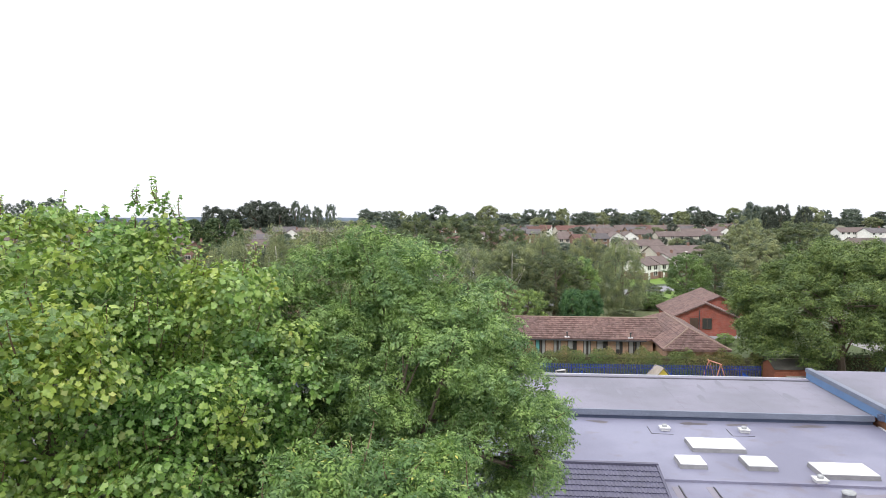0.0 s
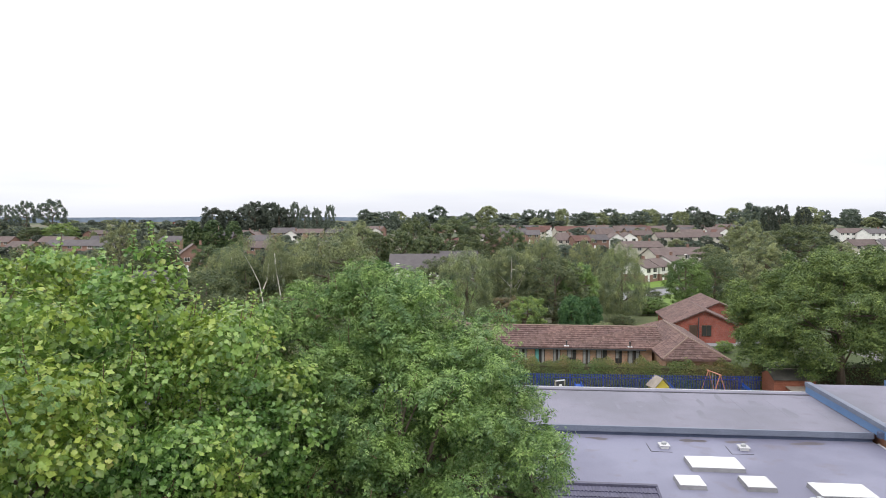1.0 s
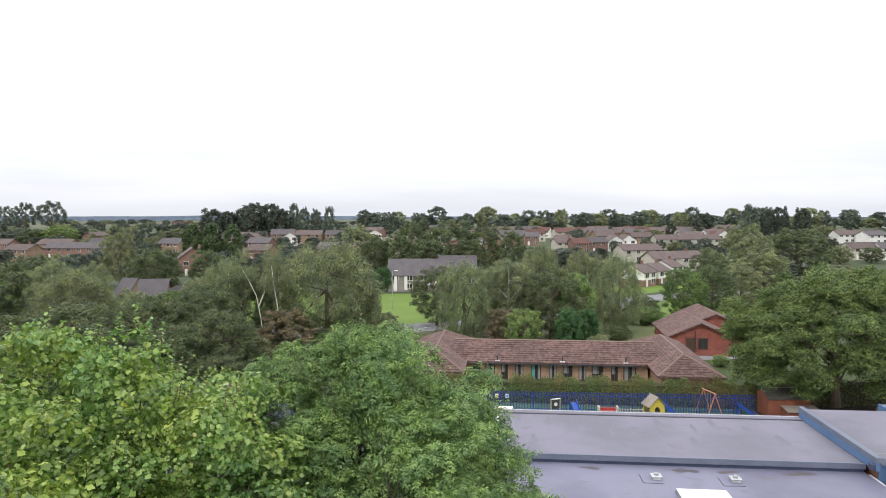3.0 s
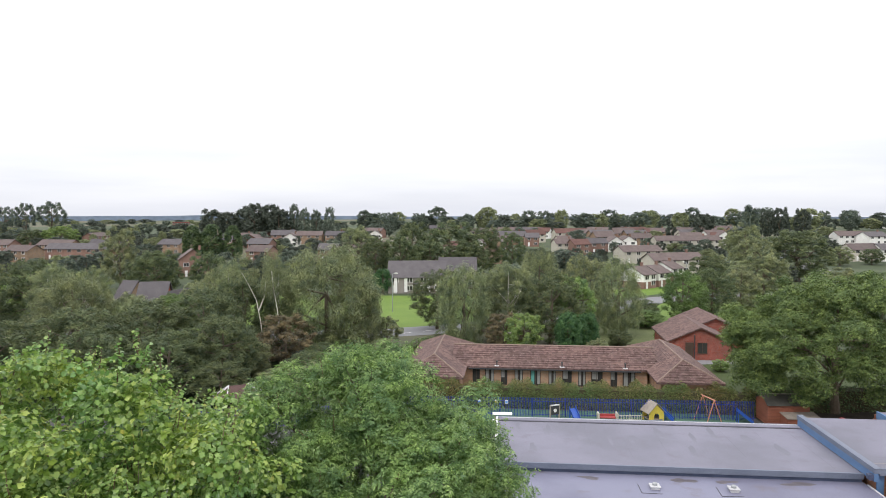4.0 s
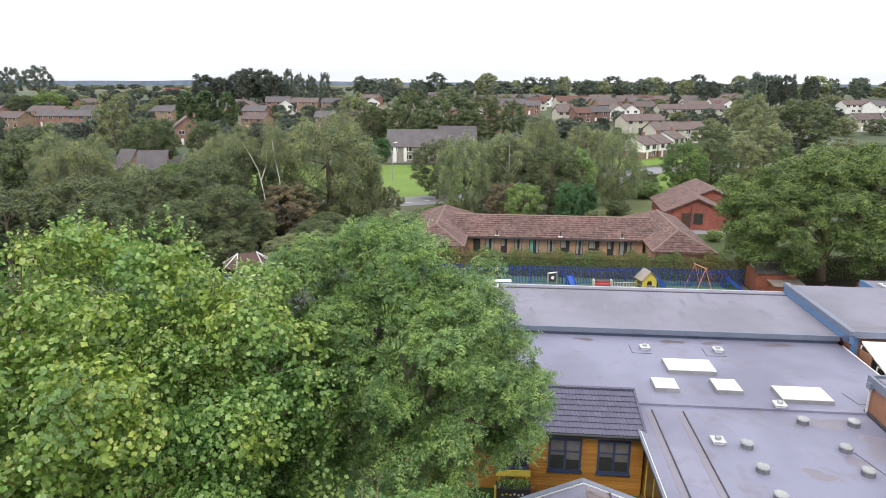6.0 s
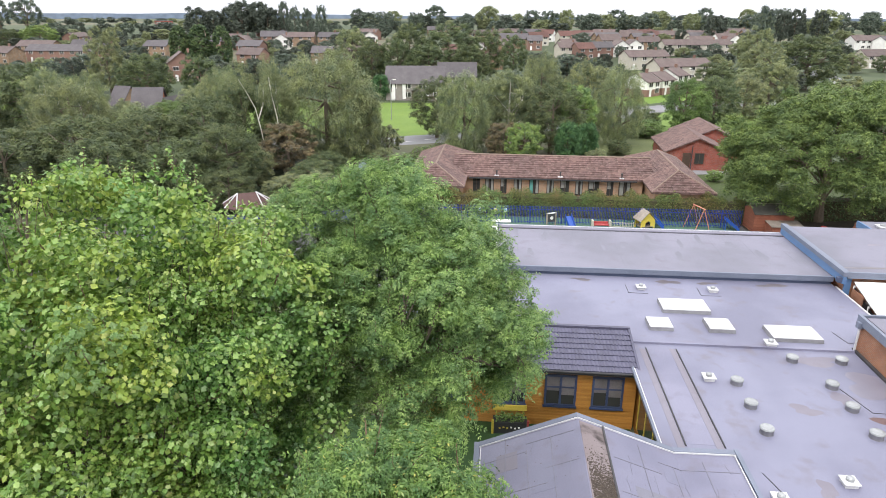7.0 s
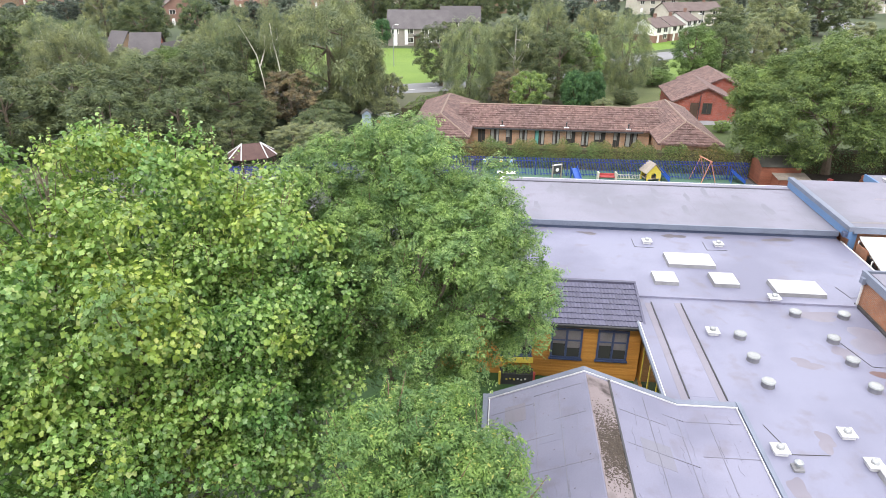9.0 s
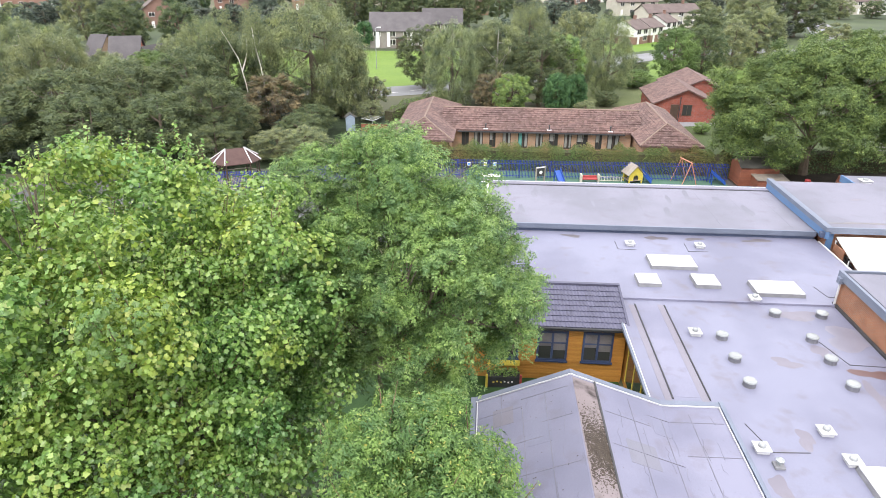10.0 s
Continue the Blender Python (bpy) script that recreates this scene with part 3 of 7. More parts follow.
patch("green_far", [(92, 118), (130, 130), (150, 190), (112, 176)], 0.03, M["rough_grass"], "open green between the road trees", "grass")
patch("pavement", [(-34, 30), (-6, 40), (34, 40), (60, 38), (60, 57), (-12, 57), (-34, 56)], 0.02, M["tarmac"], "dark grey tarmac school playground", "playground")
patch("soft_play_surface", [(3.2, 49.6), (25.6, 47.9), (26.0, 54.0), (3.4, 56.4)], 0.026, M["soft_green"], "green rubber safety surface in the playground", "playground")
patch("pavement_drive", [(44, 58), (75, 57), (75, 68), (44, 70)], 0.03, M["paving"], "pale concrete drive behind the hedge", "drive")
patch("footway", [(-30, 26), (-2, 22), (-2, 12), (-30, 8)], 0.02, M["dark_floor"], "very dark green ground beneath the near trees", "ground")
# the oak's shade on this ground is painted in by the dark soil
patch("shaded_ground", [(26.5, 48), (60, 46), (60, 57.5), (26.5, 55.5)], 0.027, M["soil"], "bare soil below the oak with shade put into its dark colour", "ground")
patch("house_path", [(28.0, 72.2), (40.0, 73.6), (40.0, 75.4), (28.2, 74.3)], 0.036, M["road"], "grey paved path along the brick house", "path")
patch("front_garden", [(24, 57.5), (44, 57.5), (48, 82), (28, 84), (26, 74)], 0.026, M["grass"], "dark mown grass beside the bungalow", "grass")
patch("wood_floor", [(-70, 56), (-20, 55.5), (-5, 60), (-4, 78), (-24, 86), (-70, 100)], 0.025, M["dark_floor"], "very dark green floor of the woodland", "ground")

# ---- the school: flat felt roofs round a timber-clad extension ----
S = pose(9.0, 26.0, 0, 0, 0, -5.5)
school = thing("school_building", S, "single-storey school with grey felt flat roofs and blue fascias", "school", kind="")


def sp(name, bm, mat, label="", parent=None):
    return part(name, bm, M[mat], parent or school, label)


# walls under the roofs
sp("wall", boxes((-11.2, 12.3, 0.32, 8.1, 0, 3.12)), "brick_orange", "orange brick wall")
sp("wall", boxes((0.0, 9.9, -22, 0.3, 0, 3.1)), "timber", "timber and glazed wall")
sp("wall", boxes((-6.2, 12.35, 8.2, 15.4, 0, 3.5)), "brick_orange", "orange brick wall")
sp("wall", boxes((12.7, 42, 7.3, 15.1, 0, 4.0)), "brick_orange", "orange brick wall")
# roof sheets
sp("roof", boxes((-11.4, 12.45, 0.05, 8.15, 3.12, 3.3)), "felt", "lavender-grey felt roof with skylights")
sp("roof", boxes((-0.35, 9.95, -22, 0.0, 3.1, 3.24)), "felt", "lavender-grey felt roof with round domes")
sp("roof", boxes((-6.4, 12.4, 8.05, 15.6, 3.52, 3.75)), "felt_pale", "pale weathered upper felt roof")
sp("roof", boxes((12.65, 42, 7.1, 15.25, 4.2, 4.4)), "felt_pale", "pale felt roof behind a blue fascia")
# edges, fascias and trims
sp("kerb", boxes((-6.4, 12.38, 15.03, 15.59, 3.75, 3.83), bevel=0.02), "felt_pale", "raised felt kerb at the roof's back edge")
sp("joint", boxes((-6.4, 12.38, 14.95, 15.025, 3.75, 3.765)), "seam", "dark joint beside the kerb")
sp("trim", boxes((-6.2, 12.38, 15.45, 15.51, 3.832, 3.85)), "trim_white", "thin white edge line")
sp("kerb", boxes((-0.35, 9.95, 0.0, 0.13, 3.24, 3.34)), "felt_dark", "raised felt kerb between roofs")
sp("fascia", boxes((-6.45, 12.42, 7.92, 8.04, 3.5, 3.8)), "grey_fascia", "grey-blue fascia board")
sp("trim", boxes((-6.4, 12.38, 8.06, 8.1, 3.751, 3.775)), "trim_white", "thin white edge line")
sp("fascia", boxes((-6.3, 12.4, 8.04, 8.2, 3.3, 3.52)), "navy", "navy cladding under the upper roof")
sp("fascia", boxes((-6.45, 12.4, 15.6, 15.72, 3.4, 3.82)), "grey_fascia", "grey fascia board")
sp("gutter", boxes((-6.6, -6.46, 7.9, 15.72, 3.4, 3.82)), "trim_white", "white roof edge trim")
sp("fascia", boxes((12.42, 12.62, 7.0, 15.6, 3.76, 4.2)), "sky_blue", "sky-blue fascia")
sp("coping", boxes((12.38, 12.72, 6.95, 15.65, 4.203, 4.46)), "grey_fascia", "grey metal coping")
sp("fascia", boxes((12.64, 42, 6.96, 7.09, 4.1, 4.46)), "grey_fascia", "grey fascia board")
sp("trim", boxes((12.46, 12.54, 0.2, 7.7, 3.14, 3.34)), "trim_white", "white roof edge trim")
sp("trim", boxes((-0.46, -0.36, -8.0, -0.1, 3.14, 3.27)), "grey_fascia", "grey roof edge trim")
sp("trim", boxes((-0.35, -0.315, -7.6, -0.6, 3.241, 3.26)), "trim_white", "thin white edge line")
for u in (0.48, 1.84):
    sp("joint", boxes((u, u + 0.045, -7.6, -0.45, 3.25, 3.285)), "seam", "dark raised felt joint")
sp("brown_strip", boxes((0.2, 0.46, -7.9, -0.5, 3.244, 3.25)), "stain", "brown weathered felt strip")
sp("brown_strip", boxes((1.56, 1.83, -7.9, -0.4, 3.244, 3.25)), "stain", "brown weathered felt strip")

sp("brown_strip", boxes((0.56, 1.55, -7.45, -0.45, 3.242, 3.246)), "felt_dark", "warm grey weathered felt")
q = sp("side_window", boxes((-0.04, -0.005, -6.6, -2.7, 0.5, 2.9)), "glass", "dark glazed side window")
for v in (-6.65, -5.35, -4.0, -2.7):
    part("frame_bar", boxes((-0.07, -0.008, v - 0.04, v + 0.04, 0.45, 2.95)), M["play_yellow"], q, "yellow frame bar")


def roof_z(u):
    """The height of the near wing's roof across its width."""
    return 3.0 + (u + 6.87) * 1.5 / 3.42 if u < -3.45 else (4.5 - (u + 3.45) * 1.22 / 3.4 if u < -0.05 else 3.28 + (u + 0.05) * 0.013)


def gable_building():
    """The near wing with a shallow ridged felt roof."""
    back = -7.92
    prof = [(-6.87, 3.0), (-3.45, 4.5), (-0.05, 3.28), (2.1, 3.308)]
    for (ua, za), (ub, zb) in zip(prof, prof[1:]):
        bm = slab(bmesh.new(), [(ua, -24, za), (ub, -24, zb), (ub, back, zb), (ua, back, za)], 0.16)
        sp("roof", bm, "felt_dark", "shallow grey felt roof slope")
    bm = bmesh.new()
    slab(bm, [(-3.4, -24, roof_z(-3.4)), (-2.6, -24, roof_z(-2.6)), (-2.6, back - 0.3, roof_z(-2.6)), (-3.4, back - 0.3, roof_z(-3.4))], 0.03)
    for v in bm.verts:
        v.co.z += 0.02
    sp("ridge_strip", bm, "moss_strip", "brown mossy felt strip along the ridge")
    bm = bmesh.new()
    slab(bm, [(u, v, roof_z(u) + 0.05) for u, v in ((-2.6, -24), (-2.53, -24), (-2.53, back - 0.1), (-2.6, back - 0.1))], 0.06)
    sp("joint", bm, "seam", "dark felt joint")
    for (ua, za), (ub, zb) in zip(prof, prof[1:]):
        bm = slab(bmesh.new(), [(ua, back - 0.14, za + 0.06), (ub, back - 0.14, zb + 0.06), (ub, back + 0.1, zb + 0.06), (ua, back + 0.1, za + 0.06)], 0.3)
        sp("edge_trim", bm, "grey_fascia", "grey metal roof edge")
        bm = slab(bmesh.new(), [(ua, back - 0.185, za + 0.05), (ub, back - 0.185, zb + 0.05), (ub, back - 0.15, zb + 0.05), (ua, back - 0.15, za + 0.05)], 0.05)
        sp("edge_trim", bm, "trim_white", "white roof edge line")
    sp("edge_trim", boxes((-7.0, -6.82, -24, back + 0.1, 2.77, 3.07)), "grey_fascia", "grey metal roof edge")
    sp("edge_trim", boxes((-6.78, -6.745, -24, back - 0.2, 3.0, 3.09)), "trim_white", "white roof edge line")
    sp("edge_trim", boxes((2.05, 2.2, -24, back + 0.1, 3.2, 3.4)), "grey_fascia", "grey metal roof edge")
    sp("edge_trim", boxes((1.98, 2.015, -24, back - 0.2, 3.3, 3.36)), "trim_white", "white roof edge line")
    sp("wall", boxes((-6.7, -0.4, -23.8, back - 0.15, 0, 2.78)), "brick_orange", "orange brick wall")
    for u, v0, v1 in ((-5.9, -12, -8.1), (-5.2, -15, -9.0), (-4.4, -14, -8.6), (-1.4, -14, -8.4), (-0.3, -16, -9), (0.8, -13, -8.5)):
        sp("lap_seam", boxes((u, u + 0.025, v0, v1, roof_z(u) - 0.03, roof_z(u) + 0.012)), "felt_mark")
    rng = np.random.default_rng(29)
    moss, spots = bmesh.new(), bmesh.new()

    def fleck(bm, u, v, r, lift):
        ph = rng.uniform(0, 6.28)
        ring = [(u + r * rng.uniform(0.6, 1.2) * math.cos(ph + k * 1.047), v + r * rng.uniform(0.6, 1.2) * math.sin(ph + k * 1.047)) for k in range(6)]
        low = [bm.verts.new((a, b, roof_z(a) + lift)) for a, b in ring]
        top = bm.verts.new((u, v, roof_z(u) + lift + r * 0.35))
        for k in range(6):
            bm.faces.new((low[k], low[(k + 1) % 6], top))

    for _ in range(650):
        v = -11.5 + rng.normal() * 1.1
        side = -2.66 - abs(rng.normal()) * (0.16 if rng.random() < 0.7 else 0.35)
        fleck(moss, max(side, -3.36), min(v, -8.4), rng.uniform(0.005, 0.018), 0.022)
    for _ in range(130):
        u = rng.uniform(-6.6, 1.9)
        if not -3.5 < u < -2.5:
            fleck(spots, u, rng.uniform(-14, -7.9), rng.uniform(0.008, 0.03) if u < -3 else rng.uniform(0.006, 0.016), 0.002)
    for _ in range(4600):
        u = -2.62 - 0.73 * rng.random() ** 1.25
        fleck(moss, u, -11.65 + rng.normal() * (0.62 - 0.3 * (u + 2.62)), 0.008 + 0.034 * rng.random() ** 2, 0.021)
    sp("moss", moss, "moss", "dark moss flecks")["kind"] = "stuff"
    sp("debris", spots, "moss", "dark twigs and dirt flecks")["kind"] = "stuff"
    for u0, u1, v0, v1, mat in ((-5.1, -4.3, -11.2, -9.9, "felt"), (-6.2, -5.5, -9.8, -8.9, "stain"), (-1.9, -0.9, -11.8, -10.7, "felt_pale"), (-0.7, -0.1, -9.9, -9.2, "felt")):
        bm = slab(bmesh.new(), [(u0, v0, roof_z(u0) + 0.006), (u1, v0, roof_z(u1) + 0.006), (u1, v1, roof_z(u1) + 0.006), (u0, v1, roof_z(u0) + 0.006)], 0.02)
        sp("felt_patch", bm, mat, "square felt repair patch")
    rng = np.random.default_rng(9)
    for _ in range(46):
        u, v = rng.uniform(-6.5, 1.6), rng.uniform(-14, -8)
        if -3.5 < u < -2.5:
            continue
        bm = bmesh.new()
        pts = [(u + rng.normal() * 0.03, v - i * rng.uniform(0.12, 0.3), 0) for i in range(int(rng.integers(3, 8)))]
        tube(bm, [(a, b, roof_z(a) + 0.003) for a, b, _ in pts], [0.006] * len(pts), 4, False)
        sp("wrinkle", bm, "felt_mark")
    for u0, u1, v in ((-6.7, -5.2, -9.1), (-5.2, -3.6, -8.7), (-6.7, -4.6, -10.9), (-4.6, -3.6, -10.2), (-2.4, -0.8, -9.6), (-0.8, 0.0, -9.0), (0.0, 1.9, -9.0), (-2.4, 0.0, -11.2), (0.2, 2.1, -10.7), (-5.9, -3.6, -12.4)):
        bm = slab(bmesh.new(), [(u0, v, roof_z(u0) + 0.01), (u1, v, roof_z(u1) + 0.01), (u1, v + 0.03, roof_z(u1) + 0.01), (u0, v + 0.03, roof_z(u0) + 0.01)], 0.03)
        sp("lap_seam", bm, "felt_mark")


gable_building()


def brick_block():
    """The taller brick block at the edge of the domed roof."""
    sp("wall", boxes((9.97, 30, -22, 0.3, 0, 4.75)), "brick_orange", "orange brick wall of the taller block")
    sp("roof", boxes((10.15, 30.2, -22.2, 0.25, 4.75, 4.9)), "felt_pale", "grey felt roof of the taller block")
    sp("fascia", boxes((9.85, 10.0, -22.2, 0.45, 4.6, 4.98)), "grey_fascia", "grey-blue fascia board")
    sp("fascia", boxes((10.0, 30.2, 0.32, 0.45, 4.6, 4.98)), "grey_fascia", "grey-blue fascia board")
    sp("flashing", boxes((9.84, 9.96, -22, 0.3, 3.25, 3.36)), "seam", "dark lead flashing")
    bm = rod(bmesh.new(), (9.86, 0.12, 3.3), (9.86, 0.12, 4.6), 0.05, 8)
    sp("drainpipe", bm, "trim_white", "pale drainpipe")
    sp("hopper", boxes((9.72, 9.98, -0.02, 0.26, 4.45, 4.75), bevel=0.02), "grey_fascia", "grey rainwater hopper")


brick_block()

# ---- timber extension with a slate-grey tiled roof ----
ext = thing("timber_extension", S, "orange timber-clad extension with dark tiled lean-to roof", "building")
part("wall", boxes((-11.0, -0.15, -2.2, 0.02, 0, 2.95)), M["timber"], ext)
for i in range(19):
    bm = boxes((-11.0, -0.13, -2.232 - 0.004 * (i % 2), -2.204, 0.12 + i * 0.145, 0.256 + i * 0.145))
    part("plank", bm, M["timber"], ext)
part("fascia", boxes((-11.2, -0.12, -2.66, -2.54, 2.98, 3.16)), M["metal_dark"], ext, "black eaves board")
bm = bmesh.new()
tube(bm, [(-11.25, -2.68, 3.12), (0.0, -2.68, 3.12)], (0.05, 0.05), 8)
part("gutter", bm, M["metal_dark"], ext, "black half-round gutter")
bm = slab(bmesh.new(), [(-11.2, -2.6, 3.14), (-0.2, -2.6, 3.14), (-0.2, 0.45, 3.70), (-11.2, 0.45, 3.70)], 0.06)
part("roof_deck", bm, M["metal_dark"], ext)
bm = slab(bmesh.new(), [(-0.2, -2.66, 3.2), (-0.1, -2.66, 3.2), (-0.1, 0.5, 3.79), (-0.2, 0.5, 3.79)], 0.14)
part("verge", bm, M["tile_slate"], ext, "dark verge trim")
part("roof_ridge", boxes((-11.2, -0.1, 0.4, 0.58, 3.3, 3.8)), M["tile_slate"], ext, "dark ridge capping")


def extension_window(u0, u1):
    w = part("window", boxes((u0, u1, -2.30, -2.24, 2.62, 2.72)), M["win_blue"], ext, "navy-framed window")
    um = (u0 + u1) / 2
    for bar in ((u0, u1, -2.30, -2.24, 1.15, 1.23), (u0, u0 + 0.09, -2.30, -2.24, 1.232, 2.618), (u1 - 0.09, u1, -2.30, -2.24, 1.232, 2.618), (um - 0.05, um + 0.05, -2.30, -2.24, 1.232, 2.618), (u0 + 0.092, um - 0.052, -2.29, -2.24, 2.06, 2.13), (um + 0.052, u1 - 0.092, -2.29, -2.24, 2.06, 2.13)):
        part("frame_bar", boxes(bar), M["win_blue"], w)
    part("pane", boxes((u0 + 0.05, u1 - 0.05, -2.262, -2.25, 1.2, 2.68)), M["glass"], w, "dark glass pane")
    # grey plates before the glass imitate reflections in the upper panes
    part("blind", boxes((u0 + 0.095, um - 0.055, -2.272, -2.264, 1.9, 2.6)), M["blind"], w, "grey plate painted as a reflection on the pane")
    part("blind", boxes((um + 0.055, u1 - 0.095, -2.272, -2.264, 1.7, 2.6)), M["blind"], w, "grey plate painted as a reflection on the pane")
    part("sill", boxes((u0 - 0.05, u1 + 0.05, -2.36, -2.24, 1.08, 1.14)), M["win_blue"], w)


for u0, u1 in ((-2.05, -0.68), (-4.12, -2.72), (-6.35, -4.95), (-9.0, -7.6)):
    extension_window(u0, u1)
patch("courtyard_turf", [tuple((S @ Vector((u, v, 0)))[:2]) for u, v in ((-13, -7.7), (-0.2, -7.7), (-0.2, -2.2), (-13, -2.2))], 0.03, M["turf"], "dark green artificial grass in the courtyard", "grass")


# ---- skylights, domes and vents on the felt roofs ----
def skylight(u, v, w, d, z, turn=0.0):
    t = thing("skylight", S @ pose(u, v, z, 0, 0, turn), "white opal skylight on a low grey upstand", "skylight", "skylights on the school roof")
    bm = bmesh.new()
    for a, b, zz in (((w, d), (w - 0.06, d - 0.06), (0.0, 0.17)),):
        lo = [bm.verts.new((sx * a[0] / 2, sy * a[1] / 2, zz[0])) for sx, sy in ((-1, -1), (1, -1), (1, 1), (-1, 1))]
        hi = [bm.verts.new((sx * b[0] / 2, sy * b[1] / 2, zz[1])) for sx, sy in ((-1, -1), (1, -1), (1, 1), (-1, 1))]
        bm.faces.new(hi)
        for i in range(4):
            bm.faces.new((lo[i], lo[(i + 1) % 4], hi[(i + 1) % 4], hi[i]))
    part("upstand", bm, M["dark_kerb"], t, "grey felt upstand")
    bm = boxes((-w / 2 + 0.03, w / 2 - 0.03, -d / 2 + 0.03, d / 2 - 0.03, 0.17, 0.21), bevel=0.01)
    part("frame", bm, M["trim_white"], t)
    bm = bmesh.new()
    e = 0.09
    lo = [bm.verts.new((sx * (w / 2 - e), sy * (d / 2 - e), 0.21)) for sx, sy in ((-1, -1), (1, -1), (1, 1), (-1, 1))]
    hi = [bm.verts.new((sx * (w / 2 - e - 0.12), sy * (d / 2 - e - 0.12), 0.27)) for sx, sy in ((-1, -1), (1, -1), (1, 1), (-1, 1))]
    bm.faces.new(hi)
    for i in range(4):
        bm.faces.new((lo[i], lo[(i + 1) % 4], hi[(i + 1) % 4], hi[i]))
    part("glazing", bm, M["opal"], t, "white opal glazing")


def s_uv(x, y):
    p = S.inverted() @ Vector((x, y, 0))
    return p.x, p.y


for x, y, w, d in ((12.65, 29.7, 2.4, 1.45), (10.75, 27.68, 1.16, 1.14), (13.6, 27.5, 1.24, 1.26), (16.75, 26.62, 2.3, 1.4)):
    skylight(*s_uv(x, y), w, d, 3.3)
skylight(6.65, -12.15, 2.4, 2.6, 3.24)


def roof_dome(u, v):
    t = thing("roof_dome", S @ pose(u, v, 3.24), "round white domed rooflight on a dark kerb", "rooflight", "round rooflights")
    part("kerb", lathe(bmesh.new(), ((0.25, 0), (0.24, 0.02), (0.232, 0.2))), M["metal_grey"], t, "dark grey kerb")
    part("dome_cap", lathe(bmesh.new(), ((0.245, 0.19), (0.262, 0.2), (0.262, 0.22), (0.24, 0.26), (0.165, 0.3), (0.06, 0.32), (0.01, 0.322))), M["dome"], t)


for x, y in ((15.59, 24.37), (17.67, 24.18), (12.34, 22.51), (12.17, 20.85), (12.0, 19.17), (16.13, 22.21), (16.01, 20.61), (15.86, 18.88)):
    roof_dome(*s_uv(x, y))


def roof_cowl(u, v, z):
    t = thing("roof_cowl", S @ pose(u, v, z), "small grey cowl with a metal cap on the felt roof", "roof vent")
    part("base", boxes((-0.17, 0.17, -0.17, 0.17, 0, 0.1), bevel=0.015), M["dark_kerb"], t)
    part("pipe", lathe(bmesh.new(), ((0.07, 0.1), (0.07, 0.26)), 12), M["steel"], t)
    part("cap", lathe(bmesh.new(), ((0.14, 0.25), (0.14, 0.29), (0.05, 0.36), (0.01, 0.37)), 14), M["steel"], t)


def roof_vent(u, v, z, s=0.42):
    t = thing("roof_vent", S @ pose(u, v, z), "small square white roof vent with round cap", "roof vent", "square roof vents")
    part("base", boxes((-s / 2, s / 2, -s / 2, s / 2, 0, 0.14), bevel=0.015), M["trim_white"], t)
    part("flange", boxes((-s * 0.62, s * 0.62, -s * 0.62, s * 0.62, 0.14, 0.18), bevel=0.01), M["trim_white"], t)
    part("cap", lathe(bmesh.new(), ((s * 0.3, 0.18), (s * 0.3, 0.27), (s * 0.22, 0.31), (0.02, 0.32)), 14), M["dome"], t)


for x, y, z in ((11.3, 22.85, 3.24), (10.76, 15.62, 3.24), (13.39, 16.4, 3.24), (13.45, 14.95, 3.24), (15.27, 25.72, 3.3), (11.15, 32.15, 3.3), (15.0, 31.8, 3.3)):
    roof_vent(*s_uv(x, y), z)
roof_cowl(*s_uv(10.97, 14.86), 3.24)


# ---- trees ----
def leaf_shape(kind):
    """Outline points and triangles of one leaf, root at the origin, along x."""
    if kind == "maple":
        half = [(-0.02, 0.36, 0.1), (0.3, 0.25, 0.08), (0.5, 0.58, 0.0)]
        pts = [(0, 0, 0), *half, (1.05, 0.04, -0.22), *[(q[0] * 0.92, -q[1], q[2]) for q in half]]
        tri = [(0, 2, 1), (2, 4, 3), (0, 4, 2), (0, 5, 6), (6, 7, 4), (0, 6, 4)]
    elif kind == "ash":
        pts, tri = [], []
        for x, a, s in ((0.2, 65, 0.46), (0.2, -65, 0.46), (0.58, 52, 0.5), (0.58, -52, 0.5), (0.66, 0, 0.48)):
            c, n, b = math.cos(radians(a)), math.sin(radians(a)), len(pts)
            for px, py, pz in ((0, 0, 0), (0.45, 0.2, 0.04), (1, 0, -0.12), (0.45, -0.2, 0.04)):
                pts.append((x + s * (px * c - py * n), s * (px * n + py * c), s * pz - 0.08 * x))
            tri += [(b, b + 1, b + 2), (b, b + 2, b + 3)]
    elif kind == "spray":
        pts, tri = [], []
        for x, a, s in ((0.0, 35, 0.62), (0.05, -40, 0.6), (0.35, 12, 0.65), (0.3, -8, 0.6)):
            c, n, b = math.cos(radians(a)), math.sin(radians(a)), len(pts)
            for px, py, pz in ((0, 0, 0), (0.45, 0.24, 0.05), (1, 0, -0.1), (0.45, -0.24, 0.05)):
                pts.append((x + s * (px * c - py * n), s * (px * n + py * c), s * pz))
            tri += [(b, b + 1, b + 2), (b, b + 2, b + 3)]
    elif kind == "tri":
        pts = [(0, 0.34, 0), (1, 0, 0.06), (0, -0.34, 0)]
        tri = [(0, 2, 1)]
    elif kind == "strand":
        pts = [(0, 0.15, 0), (1, 0, 0.04), (0, -0.15, 0)]
        tri = [(0, 2, 1)]
    else:
        pts = [(0, 0, 0), (0.5, 0.36, 0.08), (1, 0, 0), (0.5, -0.36, 0.08)]
        tri = [(0, 1, 2), (0, 2, 3)]
    return np.array(pts, float), np.array(tri, int)


def unit(a):
    return a / np.maximum(np.linalg.norm(a, axis=1, keepdims=True), 1e-9)


